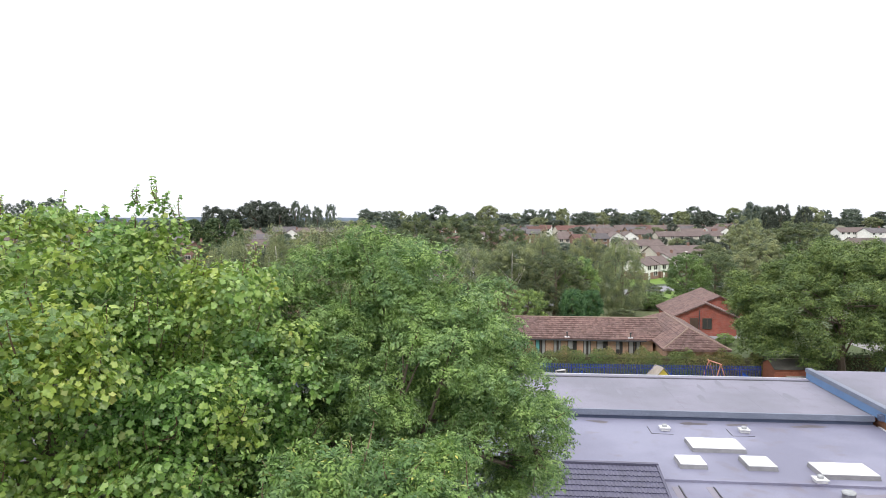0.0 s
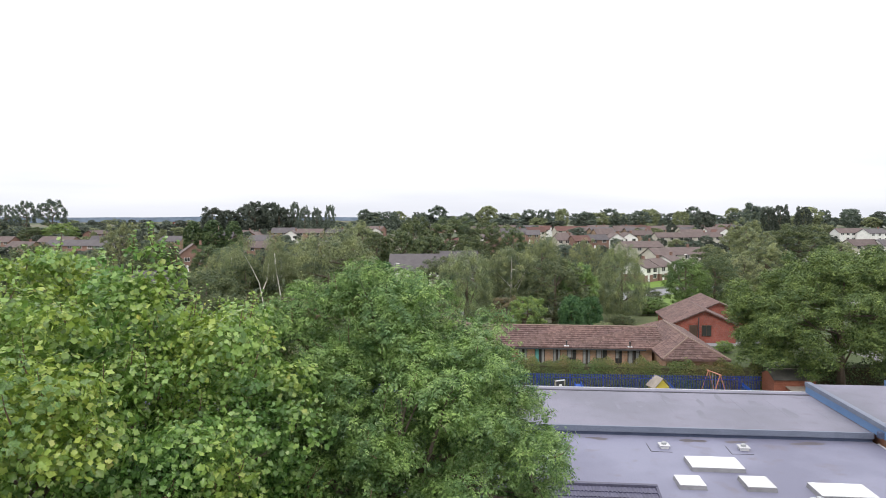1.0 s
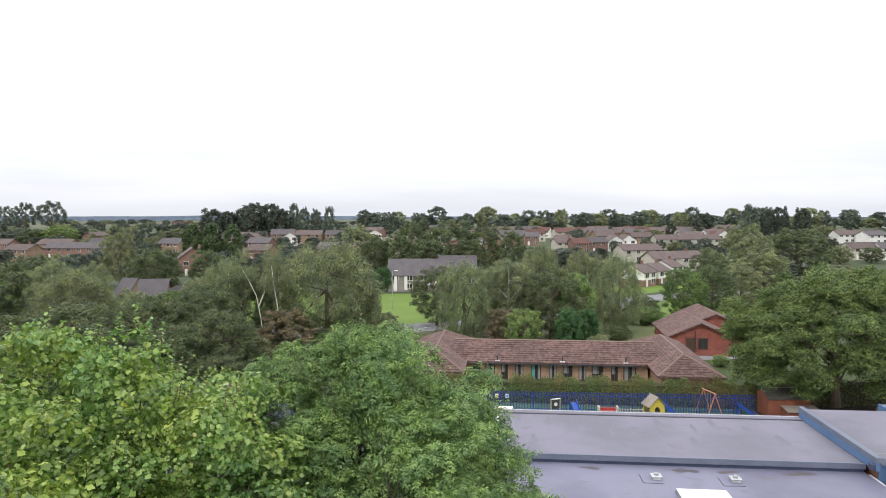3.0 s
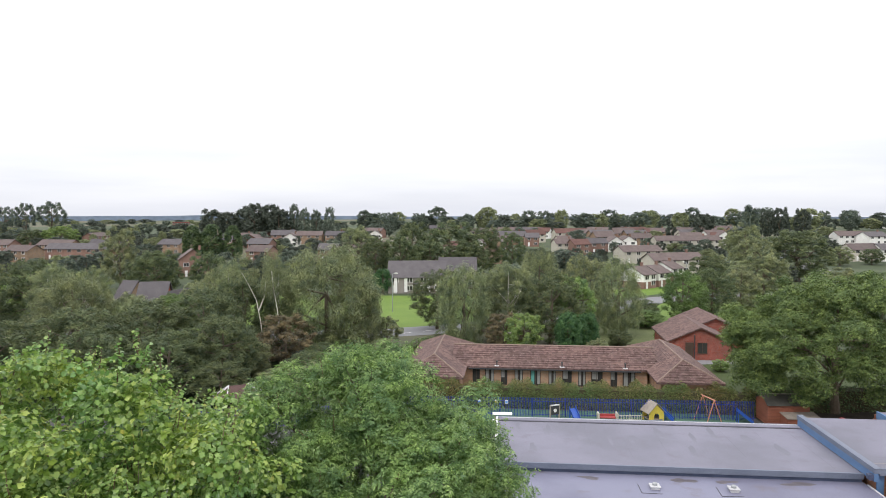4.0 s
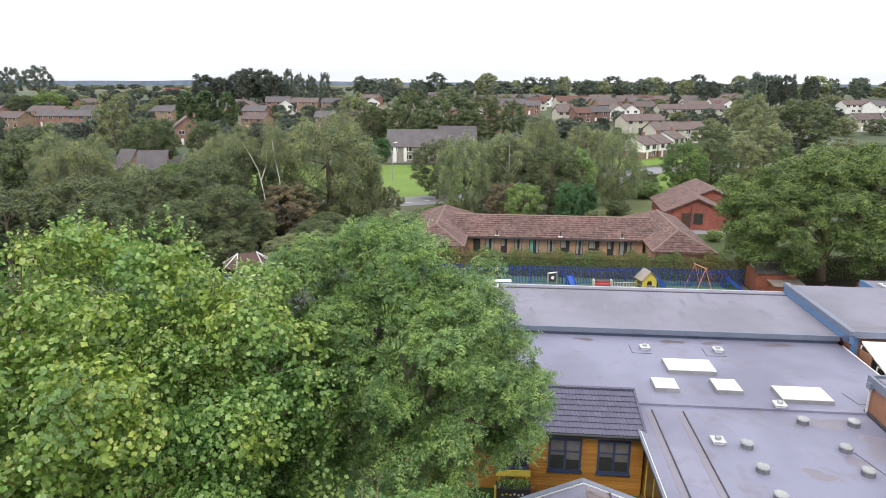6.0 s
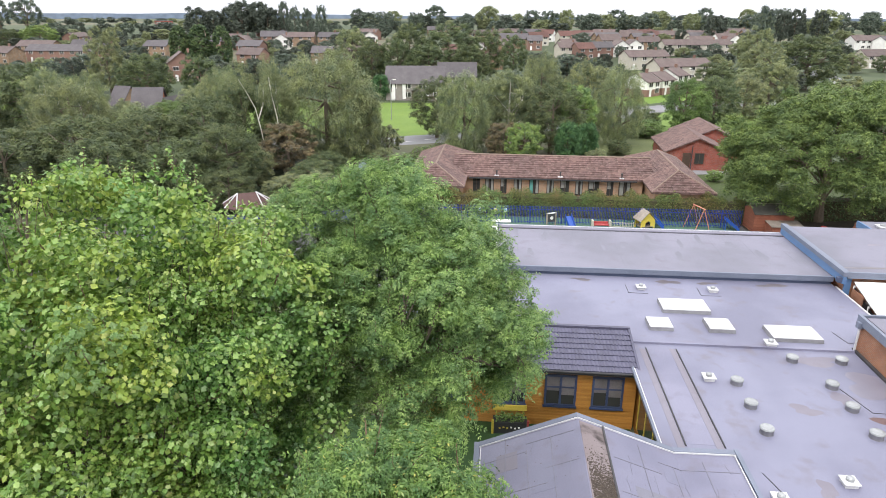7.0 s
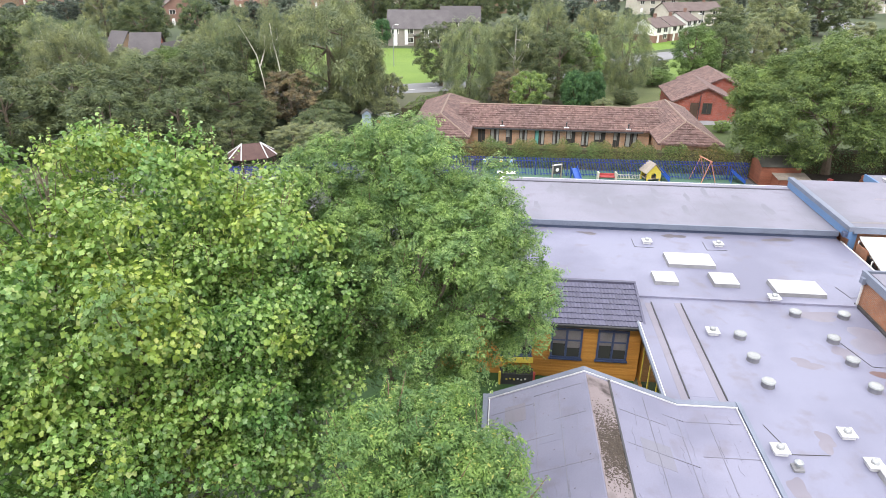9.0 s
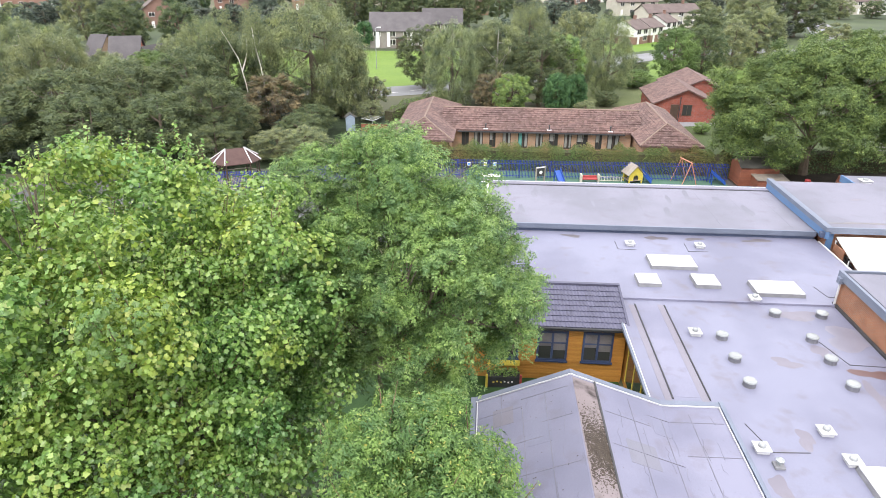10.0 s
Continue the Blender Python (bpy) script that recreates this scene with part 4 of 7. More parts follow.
def leaf_mesh(name, pos, nrm, along, size, kind, material):
    """One mesh of many leaves: their roots, faces' directions, lengthways directions and sizes."""
    pts, tri = leaf_shape(kind)
    n, k = len(pos), len(pts)
    z = unit(nrm)
    x = unit(along - z * (along * z).sum(1, keepdims=True))
    y = np.cross(z, x)
    co = pos[:, None] + size[:, None, None] * (pts[None, :, :1] * x[:, None] + pts[None, :, 1:2] * y[:, None] + pts[None, :, 2:] * z[:, None])
    fc = (np.arange(n)[:, None, None] * k + tri[None]).reshape(-1, 3)
    me = bpy.data.meshes.new(name)
    me.vertices.add(n * k)
    me.vertices.foreach_set("co", co.astype(np.float32).ravel())
    me.loops.add(len(fc) * 3)
    me.loops.foreach_set("vertex_index", fc.astype(np.int32).ravel())
    me.polygons.add(len(fc))
    me.polygons.foreach_set("loop_start", np.arange(0, len(fc) * 3, 3, dtype=np.int32))
    me.update(calc_edges=True)
    me.materials.append(material)
    return me


def clumps(rng, n, rx, ry, rz, cz, low=-0.45, cr=(0.22, 0.36), push=(0.55, 0.9)):
    """Centres and radii of the foliage clumps of a crown: uneven, most near its outside."""
    i = np.arange(n) + 0.5
    up = 1 - (1 - low) * i / n
    az = i * 2.399963 + rng.uniform(-0.5, 0.5, n)
    h = np.sqrt(np.maximum(0, 1 - up * up))
    d = np.stack([np.cos(az) * h, np.sin(az) * h, up], 1)
    k = rng.uniform(*push, n)
    c = d * k[:, None] * np.array([rx, ry, rz]) + np.array([0, 0, cz])
    r = rng.uniform(*cr, n) * (rx * ry * rz) ** (1 / 3)
    return c, r


def leaves_on(rng, c, r, n, size, fill=0.2, hang_down=0.0, flat=1.0, up_bias=0.35, sprig=1, reach=0.0, wild=1.0, rosette=False):
    """Scatters n leaves over the clumps: most on their shells, some inside; sprig leaves share a twig's end, or fan out from it."""
    k = max(1, n // sprig)
    pick = rng.choice(len(c), k, p=r ** 2 / (r ** 2).sum())
    d = unit(rng.normal(size=(k, 3)))
    d[:, 2] = np.where(d[:, 2] < -0.55, -d[:, 2], d[:, 2])
    lump = 1 + 0.16 * np.sin(d[:, 0] * 5 + pick) * np.cos(d[:, 1] * 6 + pick * 1.7)
    rad = np.where(rng.random(k) < fill, rng.uniform(0.2, 0.8, k), rng.uniform(0.78, 1.1, k)) * lump
    pos = c[pick] + d * (r[pick] * rad)[:, None] * np.array([1, 1, flat])
    face = unit(d * 0.7 + rng.normal(size=(k, 3)) * 0.4 * wild + np.array([0, 0, up_bias]))
    if sprig > 1:
        pos, d, face = (np.repeat(q, sprig, 0) for q in (pos, d, face))
        off = rng.normal(size=pos.shape) * reach * np.array([1, 1, 0.55])
        if rosette:
            out = unit(off / reach + d * 0.55)
            pos = pos + off * 0.55
            m = len(pos)
            nrm = unit(face * 0.55 + out * 0.45 + np.array([0, 0, 0.5]) + rng.normal(size=(m, 3)) * 0.36 * wild)
            return pos, nrm, unit(out - np.array([0, 0, 0.25 * hang_down]) + rng.normal(size=(m, 3)) * 0.15), size * rng.uniform(0.6, 1.3, m)
        pos = pos + off
        d = unit(d * 0.35 + off / reach * 0.6)
    m = len(pos)
    nrm = unit(face + rng.normal(size=(m, 3)) * 0.32 * wild)
    along = unit(d * 0.6 + rng.normal(size=(m, 3)) * 0.45 - np.array([0, 0, hang_down]))
    return pos, nrm, along, size * rng.uniform(0.55, 1.3, m)


def wood_mesh(name, rng, h, r0, c, r, material, limbs=10, twigs=0, fork=0.35, top=0.85, lean=(0, 0)):
    bm = bmesh.new()
    k = 6
    pts = [(lean[0] * (i / k) ** 1.5 + rng.normal() * r0 * 0.25, lean[1] * (i / k) ** 1.5 + rng.normal() * r0 * 0.25, h * top * i / k) for i in range(k + 1)]
    pts[0] = (0, 0, -0.1)
    tube(bm, pts, [r0 * (1.35 if i == 0 else 1 - 0.85 * i / k) for i in range(k + 1)], 9)
    order = rng.permutation(len(c))
    for j in order[:limbs]:
        f = rng.uniform(fork, min(0.75, top - 0.08))
        s = Vector(pts[min(k, int(f / top * k))])
        e = Vector(c[j])
        mid = s.lerp(e, 0.5) + Vector((rng.normal() * 0.06 * h, rng.normal() * 0.06 * h, 0.03 * h))
        rr = r0 * rng.uniform(0.28, 0.45) * (0.55 if limbs > 30 else 1)
        tube(bm, (s, s.lerp(mid, 0.6), mid, mid.lerp(e, 0.6), e), (rr, rr * 0.8, rr * 0.6, rr * 0.4, rr * 0.15), 6)
        for _ in range(twigs):
            o = e + Vector(unit(rng.normal(size=(1, 3)))[0] * r[j] * 1.15)
            q = mid.lerp(e, rng.uniform(0.3, 0.9))
            tube(bm, (q, q.lerp(o, 0.5) + Vector((0, 0, r[j] * 0.1)), o), (rr * 0.3, rr * 0.18, rr * 0.06), 4, False)
    me = bpy.data.meshes.new(name)
    bm.to_mesh(me)
    bm.free()
    me.materials.append(material)
    return me


ARCH = {}
FAR_WOODS = []


def archetype(key, leaf_mat, bark, n, size, count, rx, rz, cz, seed, r0=0.025, low=-0.5, cr=(0.22, 0.36), kind="spray", hang_down=0.0, limbs=9, fill=0.15, flat=1.0, push=(0.55, 0.9), fork=0.3, top=0.85, wild=0.42):
    """A tree one metre high, from which trees of its kind take their meshes."""
    rng = np.random.default_rng(seed)
    c, r = clumps(rng, count, rx, rx, rz, cz, low, cr, push)
    lm = leaf_mesh(key + "_crown", *leaves_on(rng, c, r, n, size, fill, hang_down, flat, wild=wild), kind, M[leaf_mat])
    ARCH[key] = (lm, wood_mesh(key + "_trunk", rng, 1.0, r0, c, r, M[bark], limbs, 0, fork, top))


def tree(key, x, y, h, w, label, group="", name="tree", z=None, turn=None):
    """Stands a tree of a kind at a place: its height and the width of its crown in metres."""
    if key.startswith("far_") and y >= 235 and key != "far_open":
        FAR_WOODS.append((key if y < 400 else key.replace("far", "dist"), x, y, h, w))
        return None
    rng = np.random.default_rng(int(abs(x * 131 + y * 17)) + 7)
    lm, tm = ARCH[key]
    base = land(y) if z is None else z
    if key == "willow":
        base -= 0.05 * h
    k = w / KIND_W[key]
    m = pose(x, y, base, 0, 0, rng.uniform(0, 360) if turn is None else turn) @ Matrix.Diagonal((k, k, h, 1))
    t = thing(name, m, label, "tree" if name != "bush" else "bush", group)
    hang("trunk", tm, t)
    hang("crown", lm, t)
    return t


KIND_W = {}
for key, leaf_mat, n, size, count, seed, rz, cz, low in (
    ("broad_a", "wood_mid", 32000, 0.0175, 230, 11, 0.47, 0.50, -1.0),
    ("broad_b", "wood_dark", 32000, 0.0175, 220, 12, 0.47, 0.50, -1.0),
    ("broad_c", "oak", 32000, 0.0175, 230, 13, 0.47, 0.50, -1.0),
    ("stem_a", "wood_mid", 14000, 0.027, 120, 19, 0.38, 0.60, -0.8),
    ("golden", "golden", 22000, 0.024, 130, 14, 0.47, 0.50, -1.0),
    ("russet", "russet", 14000, 0.027, 120, 15, 0.47, 0.50, -1.0),
    ("med_a", "wood_mid", 30000, 0.020, 150, 26, 0.47, 0.50, -1.0),
    ("med_b", "wood_dark", 30000, 0.020, 150, 27, 0.47, 0.50, -1.0),
    ("far_a", "hazed_leaf", 3400, 0.055, 80, 16, 0.47, 0.50, -1.0),
    ("far_b", "hazed_dark", 3400, 0.055, 80, 17, 0.47, 0.50, -1.0),
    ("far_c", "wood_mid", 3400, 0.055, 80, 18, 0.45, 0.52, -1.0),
    ("dist_a", "hazed_leaf", 2200, 0.066, 70, 36, 0.47, 0.50, -1.0),
    ("dist_b", "hazed_dark", 2200, 0.066, 70, 37, 0.47, 0.50, -1.0),
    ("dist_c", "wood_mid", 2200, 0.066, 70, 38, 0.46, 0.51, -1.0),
    ("far_open", "hazed_leaf", 4200, 0.034, 44, 28, 0.36, 0.62, -0.6),
):
    archetype(key, leaf_mat, "bark", n, size, count, 0.36, rz, cz, seed, low=low, kind="tri", cr=(0.11, 0.18) if key[:4] in ("far_", "dist") else (0.08, 0.17), push=(0.55, 0.9) if key[:4] in ("far_", "dist") else (0.6, 1.0), fill=0.5)
    KIND_W[key] = 0.84
archetype("willow", "willow", "bark", 60000, 0.018, 260, 0.36, 0.50, 0.48, 21, hang_down=2.6, flat=1.9, cr=(0.07, 0.14), kind="strand", low=-1.0, push=(0.6, 0.97), fill=0.4)
KIND_W["willow"] = 0.82
archetype("birch", "willow", "birch_bark", 34000, 0.0155, 130, 0.28, 0.42, 0.60, 22, r0=0.018, hang_down=1.6, cr=(0.08, 0.16), kind="strand", fork=0.35, top=0.84, low=-0.75, limbs=9, fill=0.4)
KIND_W["birch"] = 0.68
archetype("cypress", "conifer", "bark", 26000, 0.022, 260, 0.15, 0.46, 0.5, 23, low=-0.99, cr=(0.11, 0.15), push=(0.93, 1.0), fill=0.3, limbs=4, kind="plain", hang_down=-0.8)
KIND_W["cypress"] = 0.36
archetype("dome_bush", "clipped", "bark", 12000, 0.036, 60, 0.32, 0.46, 0.5, 24, low=-0.95, cr=(0.22, 0.30), push=(0.75, 0.9), limbs=4, kind="plain", hang_down=-0.5)
KIND_W["dome_bush"] = 0.8
archetype("poplar", "hazed_leaf", "bark", 2500, 0.05, 40, 0.09, 0.45, 0.52, 25, low=-0.95, cr=(0.3, 0.45), limbs=4, kind="plain")
KIND_W["poplar"] = 0.28


def big_tree(name, x, y, h, rx, ry, rz, cz, n, size, kind, leaf_mat, seed, label, count=70, cr=(0.17, 0.28), low=-0.6, hang_down=0.2, limbs=22, twigs=4, r0=0.28, fill=0.25, extra=(), sprig=1, reach=0.0, push=(0.55, 0.95), flat=1.0, core=0, pick_leaves=0, wild=1.0, rosette=False, shoots=0):
    """A near tree with leaves of their true size."""
    rng = np.random.default_rng(seed)
    c, r = clumps(rng, count, rx, ry, rz, cz, low, cr, push)
    if extra:
        c = np.vstack([c, np.array([e[:3] for e in extra])])
        r = np.concatenate([r, np.array([e[3] for e in extra])])
    t = thing(name, pose(x, y, 0), label, "tree")
    hang("trunk", wood_mesh("trunk", rng, h, r0, c, r, M["bark"], limbs, twigs, 0.25, 0.8), t)
    pos, nrm, along, sz = leaves_on(rng, c, r, n, size, fill, hang_down, flat, sprig=sprig, reach=reach, wild=wild, rosette=rosette)
    if shoots:
        # young shoots that stand out of the crown, with leaves in pairs along them
        bm = bmesh.new()
        high = np.argsort(-(c[:, 2] + rng.normal(size=len(c)) * rz * 0.45))[: max(1, int(len(c) * 0.7))]
        more = []
        for _ in range(shoots):
            j = int(rng.choice(high))
            out = unit(((c[j] - np.array([0, 0, cz])) / np.array([rx, ry, rz]))[None])[0]
            d = unit((out * 0.5 + np.array([0, 0, 0.85]) + rng.normal(size=3) * 0.28)[None])[0]
            a = c[j] + unit((out + rng.normal(size=3) * 0.5)[None])[0] * r[j] * 0.75
            ln = rng.uniform(0.3, 0.75) * (0.6 if c[j][2] > cz + rz * 0.8 else 1.0)
            bend = rng.normal(size=3) * 0.08
            b = a + d * ln + bend
            tube(bm, (tuple(a), tuple((a + b) / 2 + bend * 0.4), tuple(b)), (0.014, 0.009, 0.004), 4, False)
            for i in range(14):
                f = 0.25 + 0.75 * (i // 2) / 6
                turn = i * 2.4 + rng.uniform(-0.4, 0.4)
                side = unit(np.cross(d, np.array([math.cos(turn), math.sin(turn), 0.2]))[None])[0]
                more.append((*(a + (b - a) * f), *unit((side * 0.2 + np.array([0, 0, 0.9]) + rng.normal(size=3) * 0.3)[None])[0], *(side + d * (0.2 + 0.5 * f) - np.array([0, 0, 0.25])), size * rng.uniform(0.6, 1.15) * (1.1 - 0.45 * f)))
        part("twig", bm, M["twig"], t, "thin brown shoots")["kind"] = "stuff"
        more = np.array(more)
        pos, nrm, along, sz = np.vstack([pos, more[:, :3]]), np.vstack([nrm, more[:, 3:6]]), np.vstack([along, more[:, 6:9]]), np.concatenate([sz, more[:, 9]])
    if core:
        d = unit(rng.normal(size=(core, 3))) * rng.uniform(0.3, 0.8, core)[:, None]
        pos = np.vstack([pos, d * np.array([rx, ry, rz]) + np.array([0, 0, cz])])
        nrm = np.vstack([nrm, unit(d + rng.normal(size=(core, 3)) * 0.2)])
        along = np.vstack([along, rng.normal(size=(core, 3))])
        sz = np.concatenate([sz, size * rng.uniform(0.9, 1.35, core)])
    if pick_leaves:
        # the leaves on the side of the lawn, high up, are pieces of their own
        order = np.argsort(pos[:, 1] - 0.8 * pos[:, 2])
        one, rest = order[:pick_leaves], order[pick_leaves:]
        pts, tri = leaf_shape(kind)
        me = bpy.data.meshes.new("leaf")
        me.from_pydata([tuple(p) for p in pts], [], [tuple(int(i) for i in f) for f in tri])
        me.materials.append(M[leaf_mat + "_single"])
        for i in one:
            zz = Vector(nrm[i]).normalized()
            aa = Vector(along[i])
            xx = (aa - zz * aa.dot(zz)).normalized()
            yy = zz.cross(xx)
            k = float(sz[i])
            hang("leaf", me, t, "", Matrix(((xx.x * k, yy.x * k, zz.x * k, pos[i][0]), (xx.y * k, yy.y * k, zz.y * k, pos[i][1]), (xx.z * k, yy.z * k, zz.z * k, pos[i][2]), (0, 0, 0, 1))))
        pos, nrm, along, sz = pos[rest], nrm[rest], along[rest], sz[rest]
    crown = hang("crown", leaf_mesh("crown", pos, nrm, along, sz, kind, M[leaf_mat]), t)
    crown["kind"] = "stuff"
    return t


big_tree("maple_tree", -7.7, 12.6, 14.0, 4.95, 5.2, 4.8, 9.1, 128000, 0.104, "maple", "maple", 31, "tall bright green maple with large lobed leaves", 230, cr=(0.09, 0.20), twigs=7, limbs=34, sprig=7, reach=0.17, fill=0.15, hang_down=1.2, flat=0.7, low=-0.9, wild=1.5, core=9000, pick_leaves=300, push=(0.6, 1.06), rosette=True, shoots=520, extra=((4.75, 0, 8.3, 0.6), (4.6, -0.6, 7.4, 0.65), (4.4, -1.2, 6.5, 0.7), (3.9, -2.0, 5.7, 0.7), (4.5, 0.6, 9.2, 0.6), (3.4, -2.6, 6.6, 0.6), (3.6, 0.3, 11.6, 0.5), (4.4, 0.2, 10.4, 0.5), (3.7, -1.4, 10.2, 0.7), (3.3, -1.9, 9.2, 0.8), (3.9, -0.9, 11.0, 0.6), (3.0, -2.6, 8.2, 0.8), (2.8, -2.2, 10.4, 0.7), (3.6, -2.2, 11.2, 0.7), (3.9, -1.6, 10.5, 0.65), (3.4, -2.9, 10.0, 0.7), (1.5, 0.4, 14.3, 0.2), (1.95, 0.5, 14.3, 0.2), (0.75, 0.5, 14.0, 0.35), (2.25, 0.3, 13.9, 0.35), (-1.2, 0.2, 14.0, 0.35), (2.9, 0, 12.7, 0.45), (-2.2, 0.2, 13.8, 0.5)))
big_tree("ash_tree", -1.3, 17.0, 13.0, 4.1, 3.9, 4.6, 8.95, 76000, 0.19, "ash", "ash", 32, "rounded mid-green ash tree with feathery leaves", 170, cr=(0.09, 0.17), extra=((3.0, 0, 10.6, 0.6), (3.5, 0.2, 9.9, 0.6), (2.6, -0.3, 11.1, 0.55), (4.0, -0.2, 9.0, 0.55), (4.2, -0.2, 8.2, 0.5), (3.9, -0.4, 7.3, 0.5), (-3.3, 0, 11.8, 0.65), (-3.0, 0.2, 12.4, 0.6), (-2.2, 0, 12.9, 0.6), (-3.6, 0.1, 11.0, 0.6), (-2.6, -0.8, 12.2, 0.6), (-1.2, 0, 13.1, 0.55), (0.3, 0.1, 13.2, 0.5)), hang_down=1.0, sprig=11, reach=0.2, low=-0.6, core=6500, flat=0.8, rosette=True, shoots=60, fill=0.18, push=(0.6, 1.02))
big_tree("ash_tree", -0.6, 7.4, 11.4, 1.95, 1.8, 3.5, 8.15, 44000, 0.15, "ash", "ash_young", 33, "younger ash tree crowded between two larger trees", 80, r0=0.14, limbs=16, hang_down=1.8, sprig=7, reach=0.15, cr=(0.13, 0.24), core=900, flat=0.9, rosette=True, shoots=60, wild=1.3, push=(0.5, 1.0), extra=((1.3, 0.1, 9.0, 0.5), (1.75, 0.2, 8.3, 0.5), (2.05, 0.1, 7.5, 0.5), (-1.5, 0.2, 9.0, 0.5), (-1.9, 0.0, 8.2, 0.5), (0.9, -0.9, 8.8, 0.5), (-0.8, -1.0, 9.0, 0.5), (0.4, -1.2, 8.2, 0.55), (-1.4, -1.0, 7.6, 0.55), (1.5, -0.9, 7.6, 0.5)))
big_tree("oak_tree", 34.0, 54.8, 11.7, 9.0, 7.5, 5.6, 6.0, 300000, 0.15, "tri", "oak", 34, "broad spreading oak beside the playground fence", 210, cr=(0.08, 0.18), flat=0.85, r0=0.4, sprig=10, reach=0.26, low=-0.66, fill=0.2, wild=1.1, push=(0.66, 1.03), rosette=True, limbs=34)

MID = "trees behind the bungalow"
for key, x, y, h, w, label in (
    ("willow", -13.8, 79, 14.2, 16, "large drooping willow with grey-green foliage"),
    ("willow", -10.3, 77.5, 10.6, 8, "smaller drooping willow at the road's edge"),
    ("birch", -25.2, 79.5, 12.0, 6, "leaning birch with pale bare stems"),
    ("birch", -19.6, 78.5, 12.2, 5.5, "slender birch with white trunk"),
    ("broad_b", -23.6, 77.5, 10.2, 8.5, "dark holly-green tree behind the birches"),
    ("russet", -17.2, 72, 6.2, 8, "russet-brown shrubby tree beside birches"),
    ("broad_b", -20.6, 75.8, 4.6, 7, "dark understorey tree below the birch stems"),
    ("med_a", 150.0, 243, 7.5, 11, "green tree in front of the white houses"),
    ("med_b", 164.0, 246, 6.5, 10, "dark tree in front of the white houses"),
    ("med_a", 177.0, 247, 7.0, 11, "rounded tree in front of the white houses"),
    ("stem_a", -6.4, 79, 4.6, 4.5, "small garden tree beside the bungalow"),
    ("willow", 3.1, 83, 11.5, 9, "weeping birch with hanging yellow-green twigs"),
    ("birch", 9.2, 86, 11.2, 10, "thin-crowned birch with pale stem"),
    ("willow", 7.5, 88, 10.5, 8, "drooping birch with grey-green foliage"),
    ("broad_b", 14.6, 84, 9.8, 10, "dark chestnut tree turning brown"),
    ("golden", 18.4, 88, 9.4, 7, "chestnut with yellowing leaves"),
    ("willow", 15.8, 103, 13.5, 9, "tall birch above the other crowns"),
    ("willow", 25.6, 92, 12.0, 8.4, "weeping willow beside the garden lawn"),
    ("broad_a", 22.0, 99, 12.2, 8, "tall green garden tree"),
    ("russet", 8.0, 80, 5.0, 6, "brown-leaved shrub behind the bungalow"),
    ("broad_b", -0.4, 99, 9.6, 9.5, "dark green tree at the road's edge"),
    ("med_b", -21.0, 206, 13.5, 12, "dark tree behind the flats"),
    ("med_b", -13.0, 204, 14.0, 12, "dark tree behind the flats"),
    ("med_b", -3.5, 200, 12.5, 14, "dark spreading tree behind the flats"),
    ("med_b", 9.0, 200, 12.5, 13, "dark spreading tree behind the flats"),
    ("golden", 10.2, 77, 5.7, 5.6, "rounded yellow-green garden tree"),
    ("broad_c", 40.0, 106, 9.3, 9, "dense green street tree"),
    ("broad_b", 46.5, 110, 9.3, 9, "dark street tree beside the road"),
    ("broad_a", 56.0, 120, 9.3, 9, "grey-green street tree by the road"),
    ("med_a", 68.0, 136, 11.9, 13, "broad green tree on the estate green"),
    ("med_b", 62.0, 150, 11.0, 12, "dark tree in front of the terraces"),
    ("med_b", 104.7, 190, 16.0, 22, "large spreading dark tree on the green"),
    ("med_a", 90.0, 186, 14.0, 14, "mature tree beside the far road"),
    ("med_a", 108.1, 230, 16.9, 15, "tall green tree by the far road"),
    ("stem_a", 88.0, 142, 8.0, 10, "small grey-green tree on the green"),
    ("broad_c", 71.4, 106, 9.1, 10, "green tree beyond the big oak"),
    ("broad_a", 82.0, 112, 8.5, 10, "grey-green tree beyond the big oak"),
    ("med_b", -9.6, 215, 18.5, 14, "dark mature tree behind the flats"),
    ("med_b", 2.6, 210, 18.5, 22, "dark broad tree behind the flats"),
    ("med_b", 14.0, 214, 16.5, 15, "dark tree beside the flats"),
    ("med_a", -27.8, 215, 16.7, 14, "mature green tree behind the flats"),
    ("dome_bush", -15.0, 166, 6.5, 6, "rounded dark green tree beside the flats"),
    ("med_b", 25.1, 230, 14.2, 11, "dark rounded tree among houses"),
    ("med_a", -89.5, 180, 17.5, 12, "tall uneven green tree"),
    ("med_b", -78.0, 176, 11.0, 12, "dark tree among pale estate houses"),
    ("med_b", -66.5, 150, 12.7, 14, "dark bushy tree among houses"),
    ("med_b", -57.7, 160, 11.6, 11, "dark tree beside brick house"),
    ("med_b", -88.0, 240, 10.0, 12, "dark tree before the distant field"),
    ("golden", -197.0, 335, 12.5, 20, "yellow-green rounded tree behind the houses"),
    ("med_b", -212.0, 335, 10.0, 16, "dark rounded tree behind the houses"),
):
    tree(key, x, y, h, w, label, MID if y < 110 else "estate trees")
for x, y, h, w in ((-90.4, 235, 16.6, 7.5), (-83.6, 236, 17.0, 9.0), (-76.0, 236, 16.6, 7.0)):
    tree("cypress", x, y, h, w, "tall dark clipped cypress", "cypress clump")
for x, y, h, w in ((15.6, 77.5, 5.4, 4.0), (18.0, 78.5, 5.2, 3.6)):
    tree("dome_bush", x, y, h, w, "dark rounded clipped conifer", "clipped conifers", "bush")
